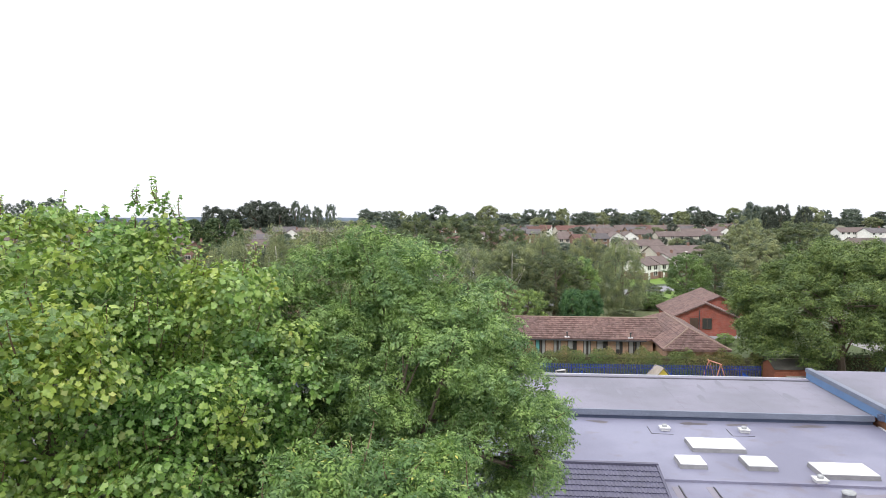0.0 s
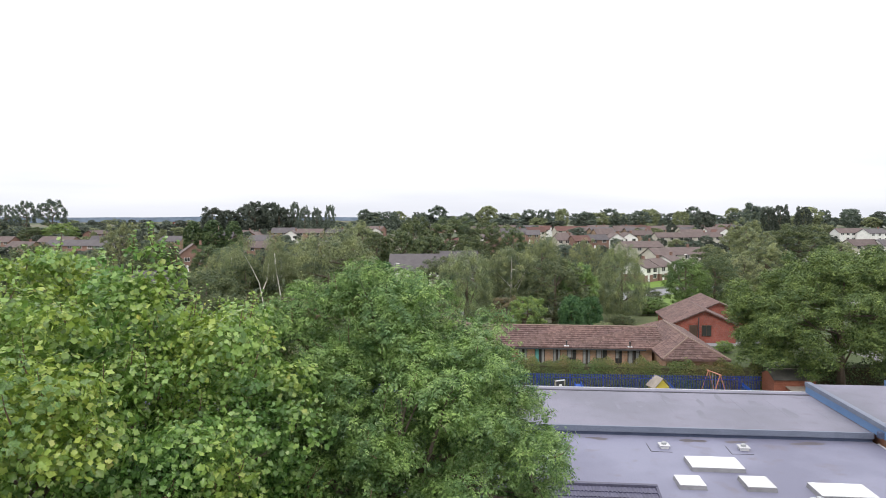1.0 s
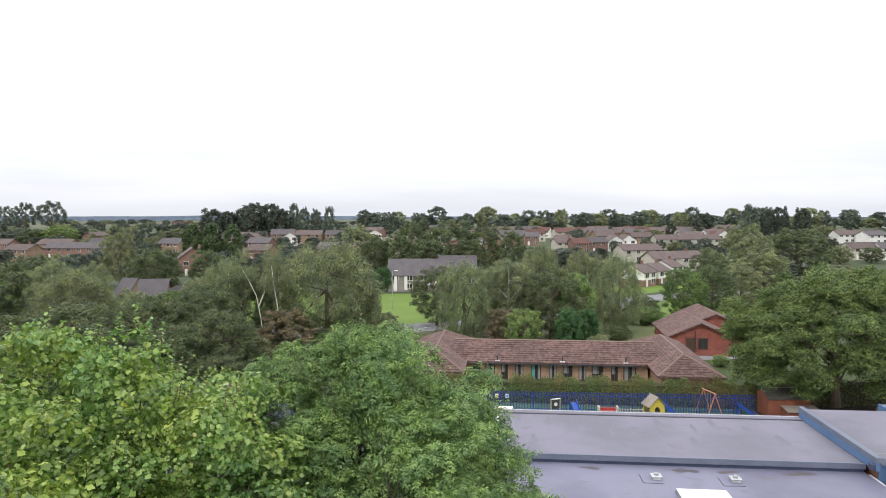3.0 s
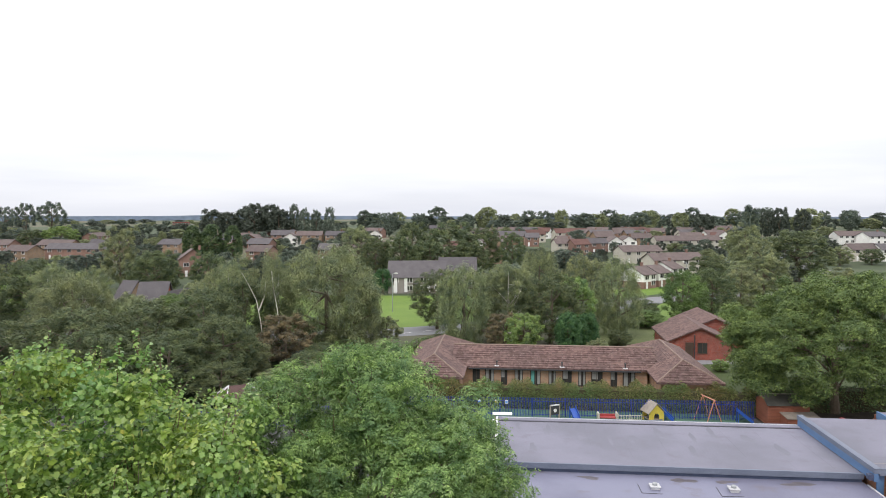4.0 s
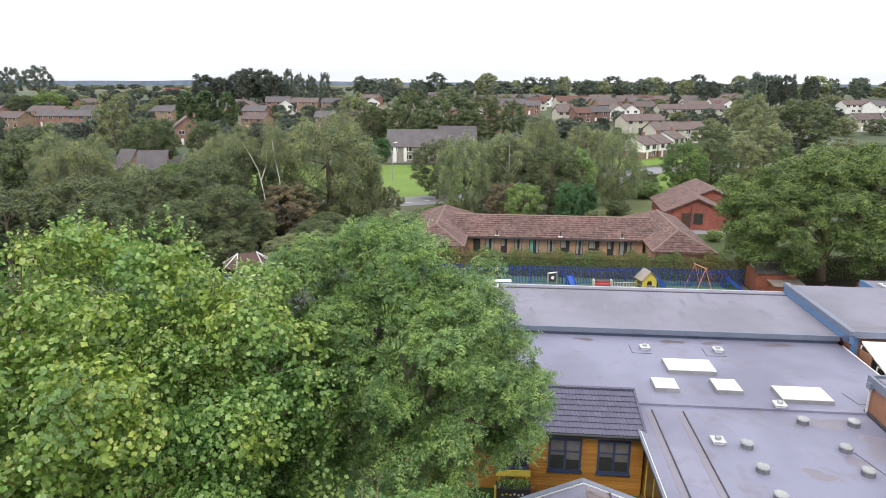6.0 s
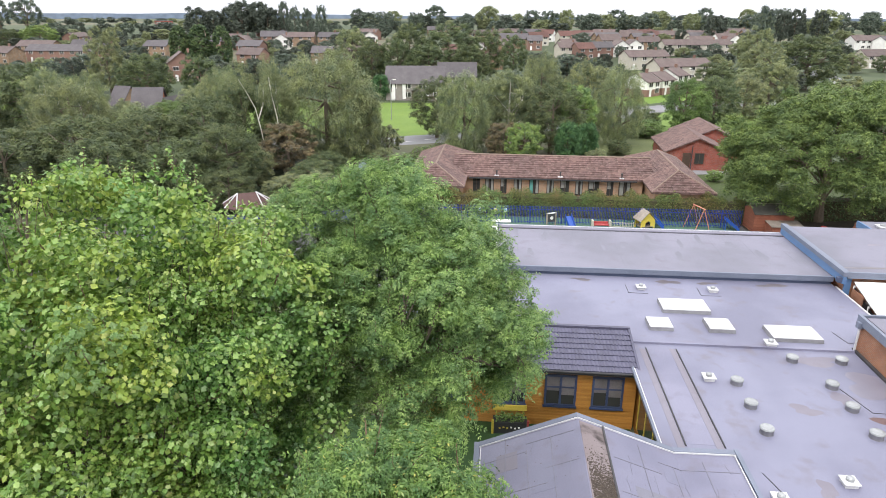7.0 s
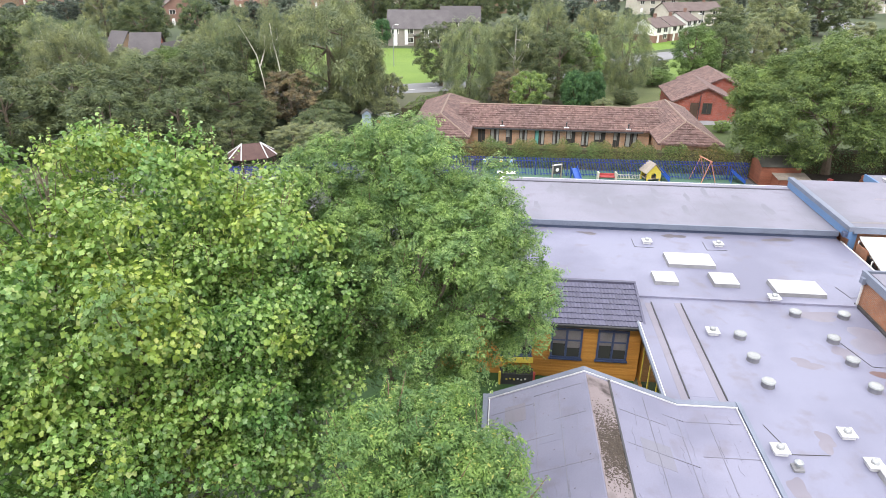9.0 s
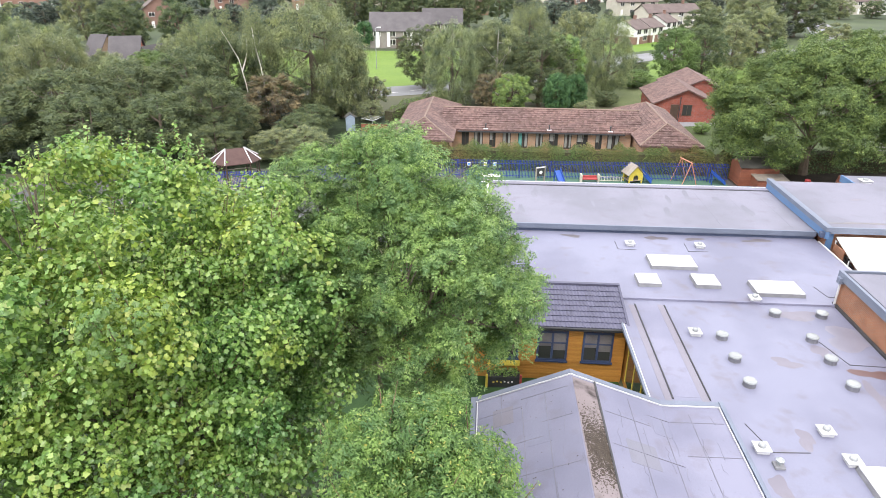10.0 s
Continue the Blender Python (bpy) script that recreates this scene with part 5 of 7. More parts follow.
for key, x, y, w, h in (("broad_a", 18.8, 76, 3.4, 2.4), ("broad_b", 23.5, 84, 4, 2.0), ("golden", 30.4, 69.2, 2.2, 1.4), ("golden", 29.5, 86, 2.0, 1.8), ("broad_c", 32, 100, 7, 3.0), ("broad_a", 27, 106, 7, 3.4), ("broad_b", 34, 107, 6, 4.0)):
    tree(key, x, y, h, w, "low rounded garden shrub", "garden shrubs", "bush")
for key, x, y, h, w in (("broad_a", -53, 70, 10.4, 10), ("birch", -48.0, 80, 11.6, 8), ("birch", -43.6, 81, 11.2, 7), ("broad_b", -53.7, 85, 11.9, 12), ("willow", -42.8, 75, 11.1, 11), ("broad_c", -52.5, 95, 9.7, 9), ("broad_a", -41.3, 85, 7.2, 8), ("broad_b", -34.7, 62, 8.6, 11), ("broad_b", -29.7, 66, 8.7, 10), ("broad_b", -25.6, 70, 9.4, 10), ("willow", -29.6, 88, 11.5, 8), ("broad_b", -20.8, 62, 7.8, 8), ("broad_b", -40.1, 58, 7.9, 10), ("broad_b", -30.7, 57, 7.2, 9), ("broad_b", -24.8, 59, 6.8, 8), ("broad_b", -55, 66, 10, 11), ("willow", -36.5, 78, 7.6, 9), ("broad_c", -37.0, 92, 6.4, 8), ("golden", -58.0, 92, 11.0, 10), ("broad_b", -46, 60, 8.5, 11), ("broad_b", -61, 76, 10.5, 12), ("broad_a", -19.5, 67, 4.4, 5), ("broad_b", -13.0, 64, 3.6, 6), ("broad_a", -11.5, 58.5, 3.8, 5), ("stem_a", -33, 99, 5.6, 7), ("broad_b", -10.5, 61.5, 1.6, 5), ("broad_a", -14.5, 59.5, 3.2, 6), ("broad_b", -6.6, 65, 1.4, 4), ("broad_b", -12.5, 69, 3.4, 6), ("broad_b", -19.5, 57.5, 4.2, 6), ("broad_a", -50.0, 104, 4.2, 9), ("broad_c", -43.0, 103, 5.6, 8), ("broad_b", -58.5, 107, 8.0, 8), ("broad_b", -62.5, 108, 9.5, 9), ("broad_a", -40.5, 110, 7.5, 9), ("broad_a", -6.8, 75.5, 2.6, 4)):
    tree(key, x, y, h, w, "dense green woodland tree beside the playground", "woodland beside the school")

def bare_birch():
    """Two pale leaning stems with a thin crown, in front of darker trees."""
    t = thing("tree", pose(-20.6, 74.5, 0), "leaning birch with two bare white stems", "tree", MID)
    rng = np.random.default_rng(88)
    tops = []
    for pts in (((0.9, 0, -0.1), (0.2, 0, 2.2), (-0.1, 0.1, 4.6), (-0.6, 0.2, 7.2), (-1.5, 0.3, 9.0), (-2.3, 0.4, 10.4)), ((2.0, 0.2, -0.1), (2.0, 0.2, 3.6), (1.8, 0.2, 6.2), (1.4, 0.2, 8.6), (1.2, 0.3, 10.6)), ((-0.3, 0.15, 6.0), (0.3, 0.3, 7.6), (0.5, 0.3, 9.4))):
        part("stem", tube(bmesh.new(), pts, [0.09 - 0.014 * i for i in range(len(pts))], 7), M["birch_bark"], t, "white birch stem")
        tops += [pts[-1], pts[-2]]
    c = np.array([[p[0] + rng.normal() * 0.9, p[1] + rng.normal() * 0.9, p[2] + 0.6 + rng.normal() * 0.6] for p in tops for _ in range(5)])
    r = rng.uniform(0.4, 0.75, len(c))
    hang("crown", leaf_mesh("crown", *leaves_on(rng, c, r, 9000, 0.2, 0.4, 1.5, 1.4), "strand", M["willow"]), t)["kind"] = "stuff"


bare_birch()
# far tree line and the trees among the houses
frng = np.random.default_rng(77)
for i in range(112):
    x = -70 + i * 5.9 + frng.uniform(-5, 5)
    y = frng.uniform(500, 640)
    tree(("far_a", "far_b", "far_c", "far_a")[i % 4], x * y / 560, y, frng.uniform(10, 20) if i % 6 else frng.uniform(20, 25), frng.uniform(15, 25), "distant tree on the skyline", "skyline trees")
for i in range(130):
    y = frng.uniform(235, 470) if i < 80 else frng.uniform(310, 470)
    x = frng.uniform(-0.66, 0.66) * y if i < 80 else frng.uniform(-0.7, -0.12) * y
    tree(("far_a", "far_b", "far_c", "far_b")[i % 4], x, y, frng.uniform(4.5, 9), frng.uniform(5, 11), "green tree among the estate houses", "estate trees")
for x, y, h, w in ((-214, 356, 25, 19), (-232, 362, 24, 15), (-250, 372, 22, 14), (-244, 352, 14, 22), (-222, 340, 10, 20)):
    tree("far_open", x, y, h, w, "tall open-crowned tree on the skyline", "skyline trees")
for i, (x, h) in enumerate(((-138, 22), (-131, 20), (-122, 24), (-114, 26), (-107, 26), (-99, 22), (-91, 25), (-83, 22), (-77, 21), (-70, 23))):
    tree("far_b" if i < 6 else "far_a", x, 390 + (i * 7) % 16, h, 19 if i < 6 else 9, "tall dark tree in a skyline row", "skyline row")
for x, h, w in ((187, 20, 11), (194, 22, 13), (207, 21, 12), (150, 18, 16)):
    tree("far_b", x, 372, h, w, "tall dark tree on the skyline", "skyline trees")
for x, h in ((172, 23), (176, 21)):
    tree("poplar", x * 1.02, 372, h, 6, "slim upright poplar on the skyline", "poplars")
for y0, step in ((430, 19), (520, 20), (640, 24), (820, 28), (1100, 34), (1500, 46), (2100, 60)):
    x = -0.72 * y0
    while x < -0.03 * y0:
        tree(("far_a", "far_b", "far_c", "far_a")[int(abs(x) + y0) % 4], x, y0 + frng.uniform(-22, 22), frng.uniform(5.5, 11), frng.uniform(11, 20) * max(1, y0 / 800), "far hedgerow tree on the plain", "hedgerow trees")
        x += step * frng.uniform(0.6, 1.4)


# ---- houses ----
def pane_mesh():
    bm = boxes((-0.5, 0.5, -0.02, 0.02, 0, 1))
    me = bpy.data.meshes.new("pane")
    bm.to_mesh(me)
    bm.free()
    me.materials.append(M["glass"])
    return me


def frame_mesh(mat):
    """A window frame of unit size with a middle bar."""
    bm = boxes((-0.56, 0.56, -0.05, 0.03, -0.06, 0.0), (-0.56, 0.56, -0.05, 0.03, 1.0, 1.06), (-0.56, -0.5, -0.05, 0.03, 0, 1), (0.5, 0.56, -0.05, 0.03, 0, 1), (-0.03, 0.03, -0.05, 0.03, 0, 1))
    me = bpy.data.meshes.new("window")
    bm.to_mesh(me)
    bm.free()
    me.materials.append(mat)
    return me


PANE, FRAME, FRAME_DARK = pane_mesh(), frame_mesh(M["white_paint"]), frame_mesh(M["timber_dark"])


def window(parent, x, y, z, w, h, turn=0.0, dark=False):
    m = pose(x, y, z, 0, 0, turn) @ Matrix.Diagonal((w, 1, h, 1))
    f = hang("window", FRAME_DARK if dark else FRAME, parent, "dark stained window frame" if dark else "white window frame", m)
    hang("pane", PANE, f)
    return f


BUILT = []


def house(x, y, w, d, eave, ridge, turn, wall, roof, label, group="estate houses", along=True, storeys=2, bays=2, lower="", chimney=True, name="house", dark=False, spots=()):
    """A gabled house: its middle, width and depth, heights, and the turn of its front (towards -y)."""
    t = thing(name, pose(x, y, land(y), 0, 0, turn), label, "house", group)
    BUILT.append((x, y, w))
    bm = bmesh.new()
    hw, hd = w / 2, d / 2
    box(bm, -hw, hw, -hd, hd, -0.3, eave)
    if along:
        for sx in (-1, 1):
            a = [bm.verts.new(p) for p in ((sx * hw, -hd, eave), (sx * hw, hd, eave), (sx * hw, 0, ridge - 0.12))]
            b = [bm.verts.new((p.co.x - sx * 0.2, p.co.y, p.co.z)) for p in a]
            bm.faces.new(a if sx > 0 else a[::-1])
            bm.faces.new(b[::-1] if sx > 0 else b)
    else:
        for sy in (-1, 1):
            a = [bm.verts.new(p) for p in ((-hw, sy * hd, eave), (hw, sy * hd, eave), (0, sy * hd, ridge - 0.12))]
            b = [bm.verts.new((p.co.x, p.co.y - sy * 0.2, p.co.z)) for p in a]
            bm.faces.new(a)
            bm.faces.new(b)
    part("wall", bm, M[wall], t)
    o = 0.35
    bm = bmesh.new()
    if along:
        k = (ridge - eave) / hd
        for sy in (-1, 1):
            slab(bm, [(-hw - o, sy * (hd + o), eave - o * k), (hw + o, sy * (hd + o), eave - o * k), (hw + o, 0, ridge), (-hw - o, 0, ridge)][::1 if sy < 0 else -1], 0.16)
    else:
        k = (ridge - eave) / hw
        for sx in (-1, 1):
            slab(bm, [(sx * (hw + o), -hd - o, eave - o * k), (0, -hd - o, ridge), (0, hd + o, ridge), (sx * (hw + o), hd + o, eave - o * k)][::1 if sx < 0 else -1], 0.16)
    part("roof", bm, M[roof], t)
    if lower:
        part("plinth_wall", boxes((-hw - 0.03, hw + 0.03, -hd - 0.03, hd + 0.03, -0.3, eave * 0.47)), M[lower], t, "brick lower storey")
    for s in range(storeys):
        for b in range(bays):
            bx = spots[b] if spots else (b + 0.5) / bays * w - hw
            if s == 0 and b == 0:
                part("door", boxes((bx - 0.45, bx + 0.45, -hd - 0.07, -hd + 0.02, 0.05, 2.1)), M["timber_dark" if dark else "white_paint"], t, "dark stained door" if dark else "white front door")
            else:
                window(t, bx, -hd - 0.04, 0.9 + s * min(2.5, eave - 2.35), min(0.95 if dark else 1.6, w / bays * 0.55), 1.15, 0, dark)
    if chimney:
        cx = hw * 0.55
        part("chimney", boxes((cx - 0.35, cx + 0.35, -0.3, 0.3, ridge - 0.5, ridge + 0.8), (cx - 0.42, cx + 0.42, -0.37, 0.37, ridge + 0.8, ridge + 0.9)), M["brick_far"], t, "brick chimney")
    return t


def rows_of(rows, walls, roofs, label, turn0, group, h=(4.8, 7.0)):
    for i, (x, y, w) in enumerate(rows):
        house(x, y, max(w, 6), 7.5, h[0], h[1], turn0 + (i * 37 % 23) - 11, walls[i % len(walls)], roofs[i % len(roofs)], label, group, bays=2 if w < 11 else (3 if w < 16 else 5), chimney=i % 3 == 0)


rows_of(((-173, 268, 13), (-157, 277, 22), (-176, 298, 18), (-141, 276, 12), (-205, 300, 16), (-124, 300, 12), (-105, 346, 8), (-84, 302, 11), (-74, 364, 14), (-59, 363, 11), (-73, 263, 10), (-47, 271, 8), (-29, 283, 8), (-1, 503, 17)), ("brick_buff", "brick_far", "brick_buff"), ("tiles_brown", "tiles_grey"), "two-storey estate house with brown tiled roof and pale windows", -8, "estate houses")
rows_of(((27, 412, 18), (11, 501, 8), (61, 438, 13), (24, 317, 15), (19, 256, 9), (47, 338, 7), (59, 315, 7), (85, 405, 11), (90, 368, 14), (115, 416, 11), (122, 401, 12), (71, 299, 9), (101, 331, 11), (62, 293, 8)), ("brick_buff", "brick_far", "cream", "brick_far"), ("tiles_brown", "tiles_red_far", "tiles_grey"), "brick terraced house with brown tiled roof", 6, "estate houses")
rows_of(((169, 410, 13), (140, 373, 9), (217, 346, 16), (226, 340, 14), (170, 263, 13), (179, 262, 6), (424, 630, 15)), ("render_white", "cream", "render_white"), ("tiles_brown", "tiles_grey"), "pale rendered estate house with brown roof", 12, "estate houses")
for x, y in ((-79, 340), (-38, 369), (81, 306), (88, 310), (148, 344), (428, 670)):
    house(x, y, 8, 9, 4.6, 7.2, 5, "render_white", "tiles_brown", "white gable-fronted house with brown roof", along=False)
erng = np.random.default_rng(19)
for i in range(34):
    y = 285 + (i * 53) % 175 + erng.uniform(-8, 8)
    x = erng.uniform(0.0, 0.46) * y if i % 4 else erng.uniform(-0.55, -0.1) * y
    house(x, y, erng.uniform(8, 16), 7.5, 4.8, 7.0 + erng.uniform(-0.4, 0.5), erng.choice((-20, 8, 14, 75)) + erng.uniform(-5, 5), ("brick_far", "brick_buff", "cream", "render_white")[i % 4], ("tiles_brown", "tiles_red_far", "tiles_grey", "tiles_brown")[(i // 2) % 4], "two-storey estate house with brown tiled roof", bays=3, chimney=i % 3 == 0)
# pebble-dashed flats across the lawn
house(-6.2, 170, 14.6, 10.0, 4.4, 8.1, -1, "pebble", "tiles_grey", "grey pebble-dashed two-storey flats with white panels", "flats", bays=4, chimney=False)
house(4.6, 181, 10, 9.0, 4.9, 8.2, -1, "pebble", "tiles_grey", "grey pebble-dashed two-storey flats", "flats", bays=4, chimney=False)
for px in (-11.6, -9.0, -3.2, -1.2):
    q = thing("wall_panel", pose(px, 164.93, land(164) + 0.4, 0, 0, -1), "white boarded panel on the flats' front", "panel", "white panels")
    part("board", boxes((-0.4, 0.4, -0.06, 0.0, 0, 3.7)), M["white_paint"], q)
flat_panels = thing("porch", pose(-6.2, 164.6, land(164)), "dark framed entrance porch of the flats", "porch")
part("frame", boxes((-0.9, 0.9, -0.5, 0.35, -0.1, 2.5)), M["timber_dark"], flat_panels)
part("roof", boxes((-1.1, 1.1, -0.7, 0.35, 2.5, 2.65)), M["tiles_grey"], flat_panels)
# stepped white terrace by the road
for x, y in ((54, 177), (59.5, 181.5), (68, 195)):
    house(x, y, 6.0, 7.5, 4.0, 5.9, 40, "render_white", "tiles_brown", "white rendered terrace house with brick ground floor", "white terrace", lower="brick_far")
house(78, 257, 17, 8, 4.9, 7.0, 15, "cream", "tiles_brown", "long cream house with brown roof", bays=4)
house(78, 218, 19, 8, 4.9, 7.0, 15, "cream", "tiles_brown", "long low-pitched terrace with brown roof", bays=4)
house(118, 313, 32, 8, 4.9, 7.0, 5, "cream", "tiles_brown", "long cream terrace with white panels", bays=7)
house(-82.5, 214, 8.5, 8, 5.9, 9.0, 25, "brick_far", "tiles_brown", "red brick house among dark trees", along=False)
house(-56.6, 118, 2.5, 7, 3.6, 6.8, -10, "brick_buff", "tiles_grey", "brick house with grey tiled roof behind the wood", bays=1, chimney=False)
house(-45.4, 112, 2.4, 5.0, 3.2, 5.5, -14, "brick_buff", "tiles_grey", "small gabled wing of the house behind the wood", along=False, bays=1, storeys=1, chimney=False)
house(-50.0, 113, 4.4, 7, 3.6, 6.8, 10, "brick_red", "tiles_grey", "brick house with grey tiled roof behind the wood", chimney=False)


# ---- the hipped bungalow across the fence ----
BG = pose(-3.7, 58.25, 0, 0, 0, -6)
bung = thing("bungalow", BG, "long low brick bungalow with hipped red-brown tiled roofs", "bungalow")
K = 0.49


def courses(bm, face, row=0.34, lip=0.04):
    """Lapped courses of tiles over a roof face, whose first edge is its eave: thin strips, thicker at their lower ends."""
    o, e = Vector(face[0]), (Vector(face[1]) - Vector(face[0])).normalized()
    n = (Vector(face[1]) - Vector(face[0])).cross(Vector(face[2]) - Vector(face[1])).normalized()
    up = n.cross(e).normalized()
    flat = [((Vector(p) - o).dot(e), (Vector(p) - o).dot(up)) for p in face]
    top = max(q[1] for q in flat)

    def cut(poly, t, keep_above):
        out = []
        for i, p in enumerate(poly):
            q = poly[(i + 1) % len(poly)]
            a, b = (p[1] - t, q[1] - t) if keep_above else (t - p[1], t - q[1])
            if a >= 0:
                out.append(p)
            if a * b < 0:
                k = a / (a - b)
                out.append((p[0] + (q[0] - p[0]) * k, p[1] + (q[1] - p[1]) * k))
        return out

    for i in range(int(top / row) + 1):
        t0, t1 = i * row, min(top, (i + 1) * row + 0.02)
        strip = cut(cut(flat, t0, True), t1, False)
        if len(strip) < 3 or t1 - t0 < 0.03:
            continue
        lift = [0.012 + lip * (1 - (q[1] - t0) / row) for q in strip]
        vs = [bm.verts.new(o + e * q[0] + up * q[1] + n * z) for q, z in zip(strip, lift)]
        bm.faces.new(vs)
        low = sorted(range(len(strip)), key=lambda k: strip[k][1])[:2]
        a, b = (vs[k] for k in low)
        c, d = (bm.verts.new(v.co - n * lip) for v in (b, a))
        bm.faces.new((a, b, c, d))


def hip_roof(bm, laps, u0, u1, v0, v1, eave):
    """A hipped roof with its ridge along its longer side."""
    a, b, c, d = ((u0, v0, eave), (u1, v0, eave), (u1, v1, eave), (u0, v1, eave))
    if v1 - v0 > u1 - u0:
        h = (u1 - u0) / 2
        p, q = ((u0 + u1) / 2, v0 + h, eave + h * K), ((u0 + u1) / 2, v1 - h, eave + h * K)
        sides = ((a, b, p), (b, c, q, p), (c, d, q), (d, a, p, q))
    else:
        h = (v1 - v0) / 2
        p, q = (u0 + h, (v0 + v1) / 2, eave + h * K), (u1 - h, (v0 + v1) / 2, eave + h * K)
        sides = ((a, b, q, p), (b, c, q), (c, d, p, q), (d, a, p))
    for s in sides:
        slab(bm, s, 0.14)
        courses(laps, s)
    return p, q


for u0, u1, v0, v1 in ((0, 6.0, 0, 15.6), (22.95, 28.7, 0, 15.3)):
    bm, laps = bmesh.new(), bmesh.new()
    p, q = hip_roof(bm, laps, u0, u1, v0, v1, 2.4)
    r = part("roof", bm, M["tiles_bung"], bung, "hipped red-brown tiled wing roof")
    part("tile_course", laps, M["tiles_bung"], r)["kind"] = "stuff"
    bm = rod(bmesh.new(), p, q, 0.09)
    for c in ((u0, v0), (u1, v0)):
        rod(bm, (*c, 2.42), p, 0.08)
    for c in ((u0, v1), (u1, v1)):
        rod(bm, (*c, 2.42), q, 0.08)
    part("ridge_tiles", bm, M["ridge_tile"], r, "pale ridge and hip tiles")
    part("wall", boxes((u0 + 0.4, u1 - 0.4, v0 + 0.4, v1 - 0.4, 0, 2.32)), M["brick_bung"], bung)
bm, laps = bmesh.new(), bmesh.new()
for s in (((4.5, 4.3, 2.4), (24.1, 4.3, 2.4), (24.1, 7.45, 3.93), (4.5, 7.45, 3.93)), ((24.1, 10.6, 2.4), (4.5, 10.6, 2.4), (4.5, 7.45, 3.93), (24.1, 7.45, 3.93))):
    slab(bm, s, 0.14)
    courses(laps, s)
r = part("roof", bm, M["tiles_bung"], bung, "long red-brown tiled roof")
part("tile_course", laps, M["tiles_bung"], r)["kind"] = "stuff"
part("ridge_tiles", rod(bmesh.new(), (4.5, 7.45, 3.95), (24.1, 7.45, 3.95), 0.09), M["ridge_tile"], r)
part("wall", boxes((5.5, 23.1, 4.75, 10.2, 0, 2.32)), M["brick_bung"], bung)
part("gutter", boxes((6.2, 22.4, 4.16, 4.28, 2.2, 2.32)), M["metal_dark"], bung, "black gutter")
for u, w in ((6.9, 0.8), (8.2, 1.0), (9.6, 0.7), (11.0, 0.9), (12.6, 1.1), (14.2, 0.8), (15.6, 1.0), (17.0, 0.8), (18.4, 1.2), (20.0, 0.7), (21.4, 1.3)):
    f = window(bung, u, 4.72, 0.7, w * 0.8, 1.45, 0, True)
    k = int(u * 10) % 4
    if k != 1:
        part("curtain", boxes((-0.47, -0.12 if k else 0.1, -0.034, -0.024, 0.04 if k else 0.45, 0.97)), M["teal" if 12 < u < 13 else "curtain"], f, "pale drawn curtain")
    if k > 1:
        part("curtain", boxes((0.2, 0.47, -0.034, -0.024, 0.04, 0.97)), M["curtain"], f, "pale drawn curtain")
for u in (8.9, 15.1, 21.0):
    t = part("flue", lathe(bmesh.new(), ((0.06, 0), (0.06, 0.45), (0.1, 0.46), (0.1, 0.55)), 10), M["metal_dark"], bung, "dark flue pipe on the eaves", pose(u, 4.5, 2.45))
    part("collar", boxes((-0.22, 0.22, -0.14, 0.14, 0.02, 0.1)), M["trim_white"], t, "white flashing")

# ---- red brick house behind the bungalow ----
house(30.95, 79.0, 7.0, 9.0, 2.4, 3.95, -8, "brick_red", "tiles_bung", "red brick gabled house with small windows", "brick pair", along=False, storeys=1, chimney=False, dark=True, spots=(-1.2, 0.25))
house(35.8, 86.5, 7.2, 9.0, 2.35, 3.95, -8, "brick_red", "tiles_bung", "taller red brick gabled house", "brick pair", along=False, storeys=1, chimney=False, dark=True)

for u, v in ((29.66, 74.5), (36.8, 81.85)):
    t = thing("soil_pipe", pose(u, v, 0, 0, 0, -8), "dark plastic soil pipe on the brick gable", "pipe", "soil pipes")
    part("pipe", rod(bmesh.new(), (0, 0, 0), (0, 0, 3.0), 0.06, 8), M["metal_dark"], t)
    part("bracket", boxes((-0.09, 0.09, -0.07, 0.1, 1.5, 1.56)), M["metal_dark"], t)


# pale flat-roofed blocks among the skyline trees
for x, y, w, h, wall, label in (
    (279.2, 700, 16, 13.3, "pebble", "pale flat-roofed block on the skyline"),
    (195.5, 680, 26, 10.3, "render_white", "white flat-roofed block on the skyline"),
    (-362.5, 900.0, 18.8, 5.0, "brick_red", "distant red-brick mill on the plain"),
):
    t = thing("distant_block", pose(x, y, land(y)), label, "building", "skyline blocks")
    part("wall", boxes((-w / 2, w / 2, -6, 6, 0, h - 0.6)), M[wall], t)
    part("roof", boxes((-w / 2 - 0.3, w / 2 + 0.3, -6.3, 6.3, h - 0.6, h)), M["tiles_grey"], t)
    for i in range(4):
        window(t, -w / 2 + w * (i + 0.5) / 4, -6.03, h - 3.4, w / 7, 1.5)


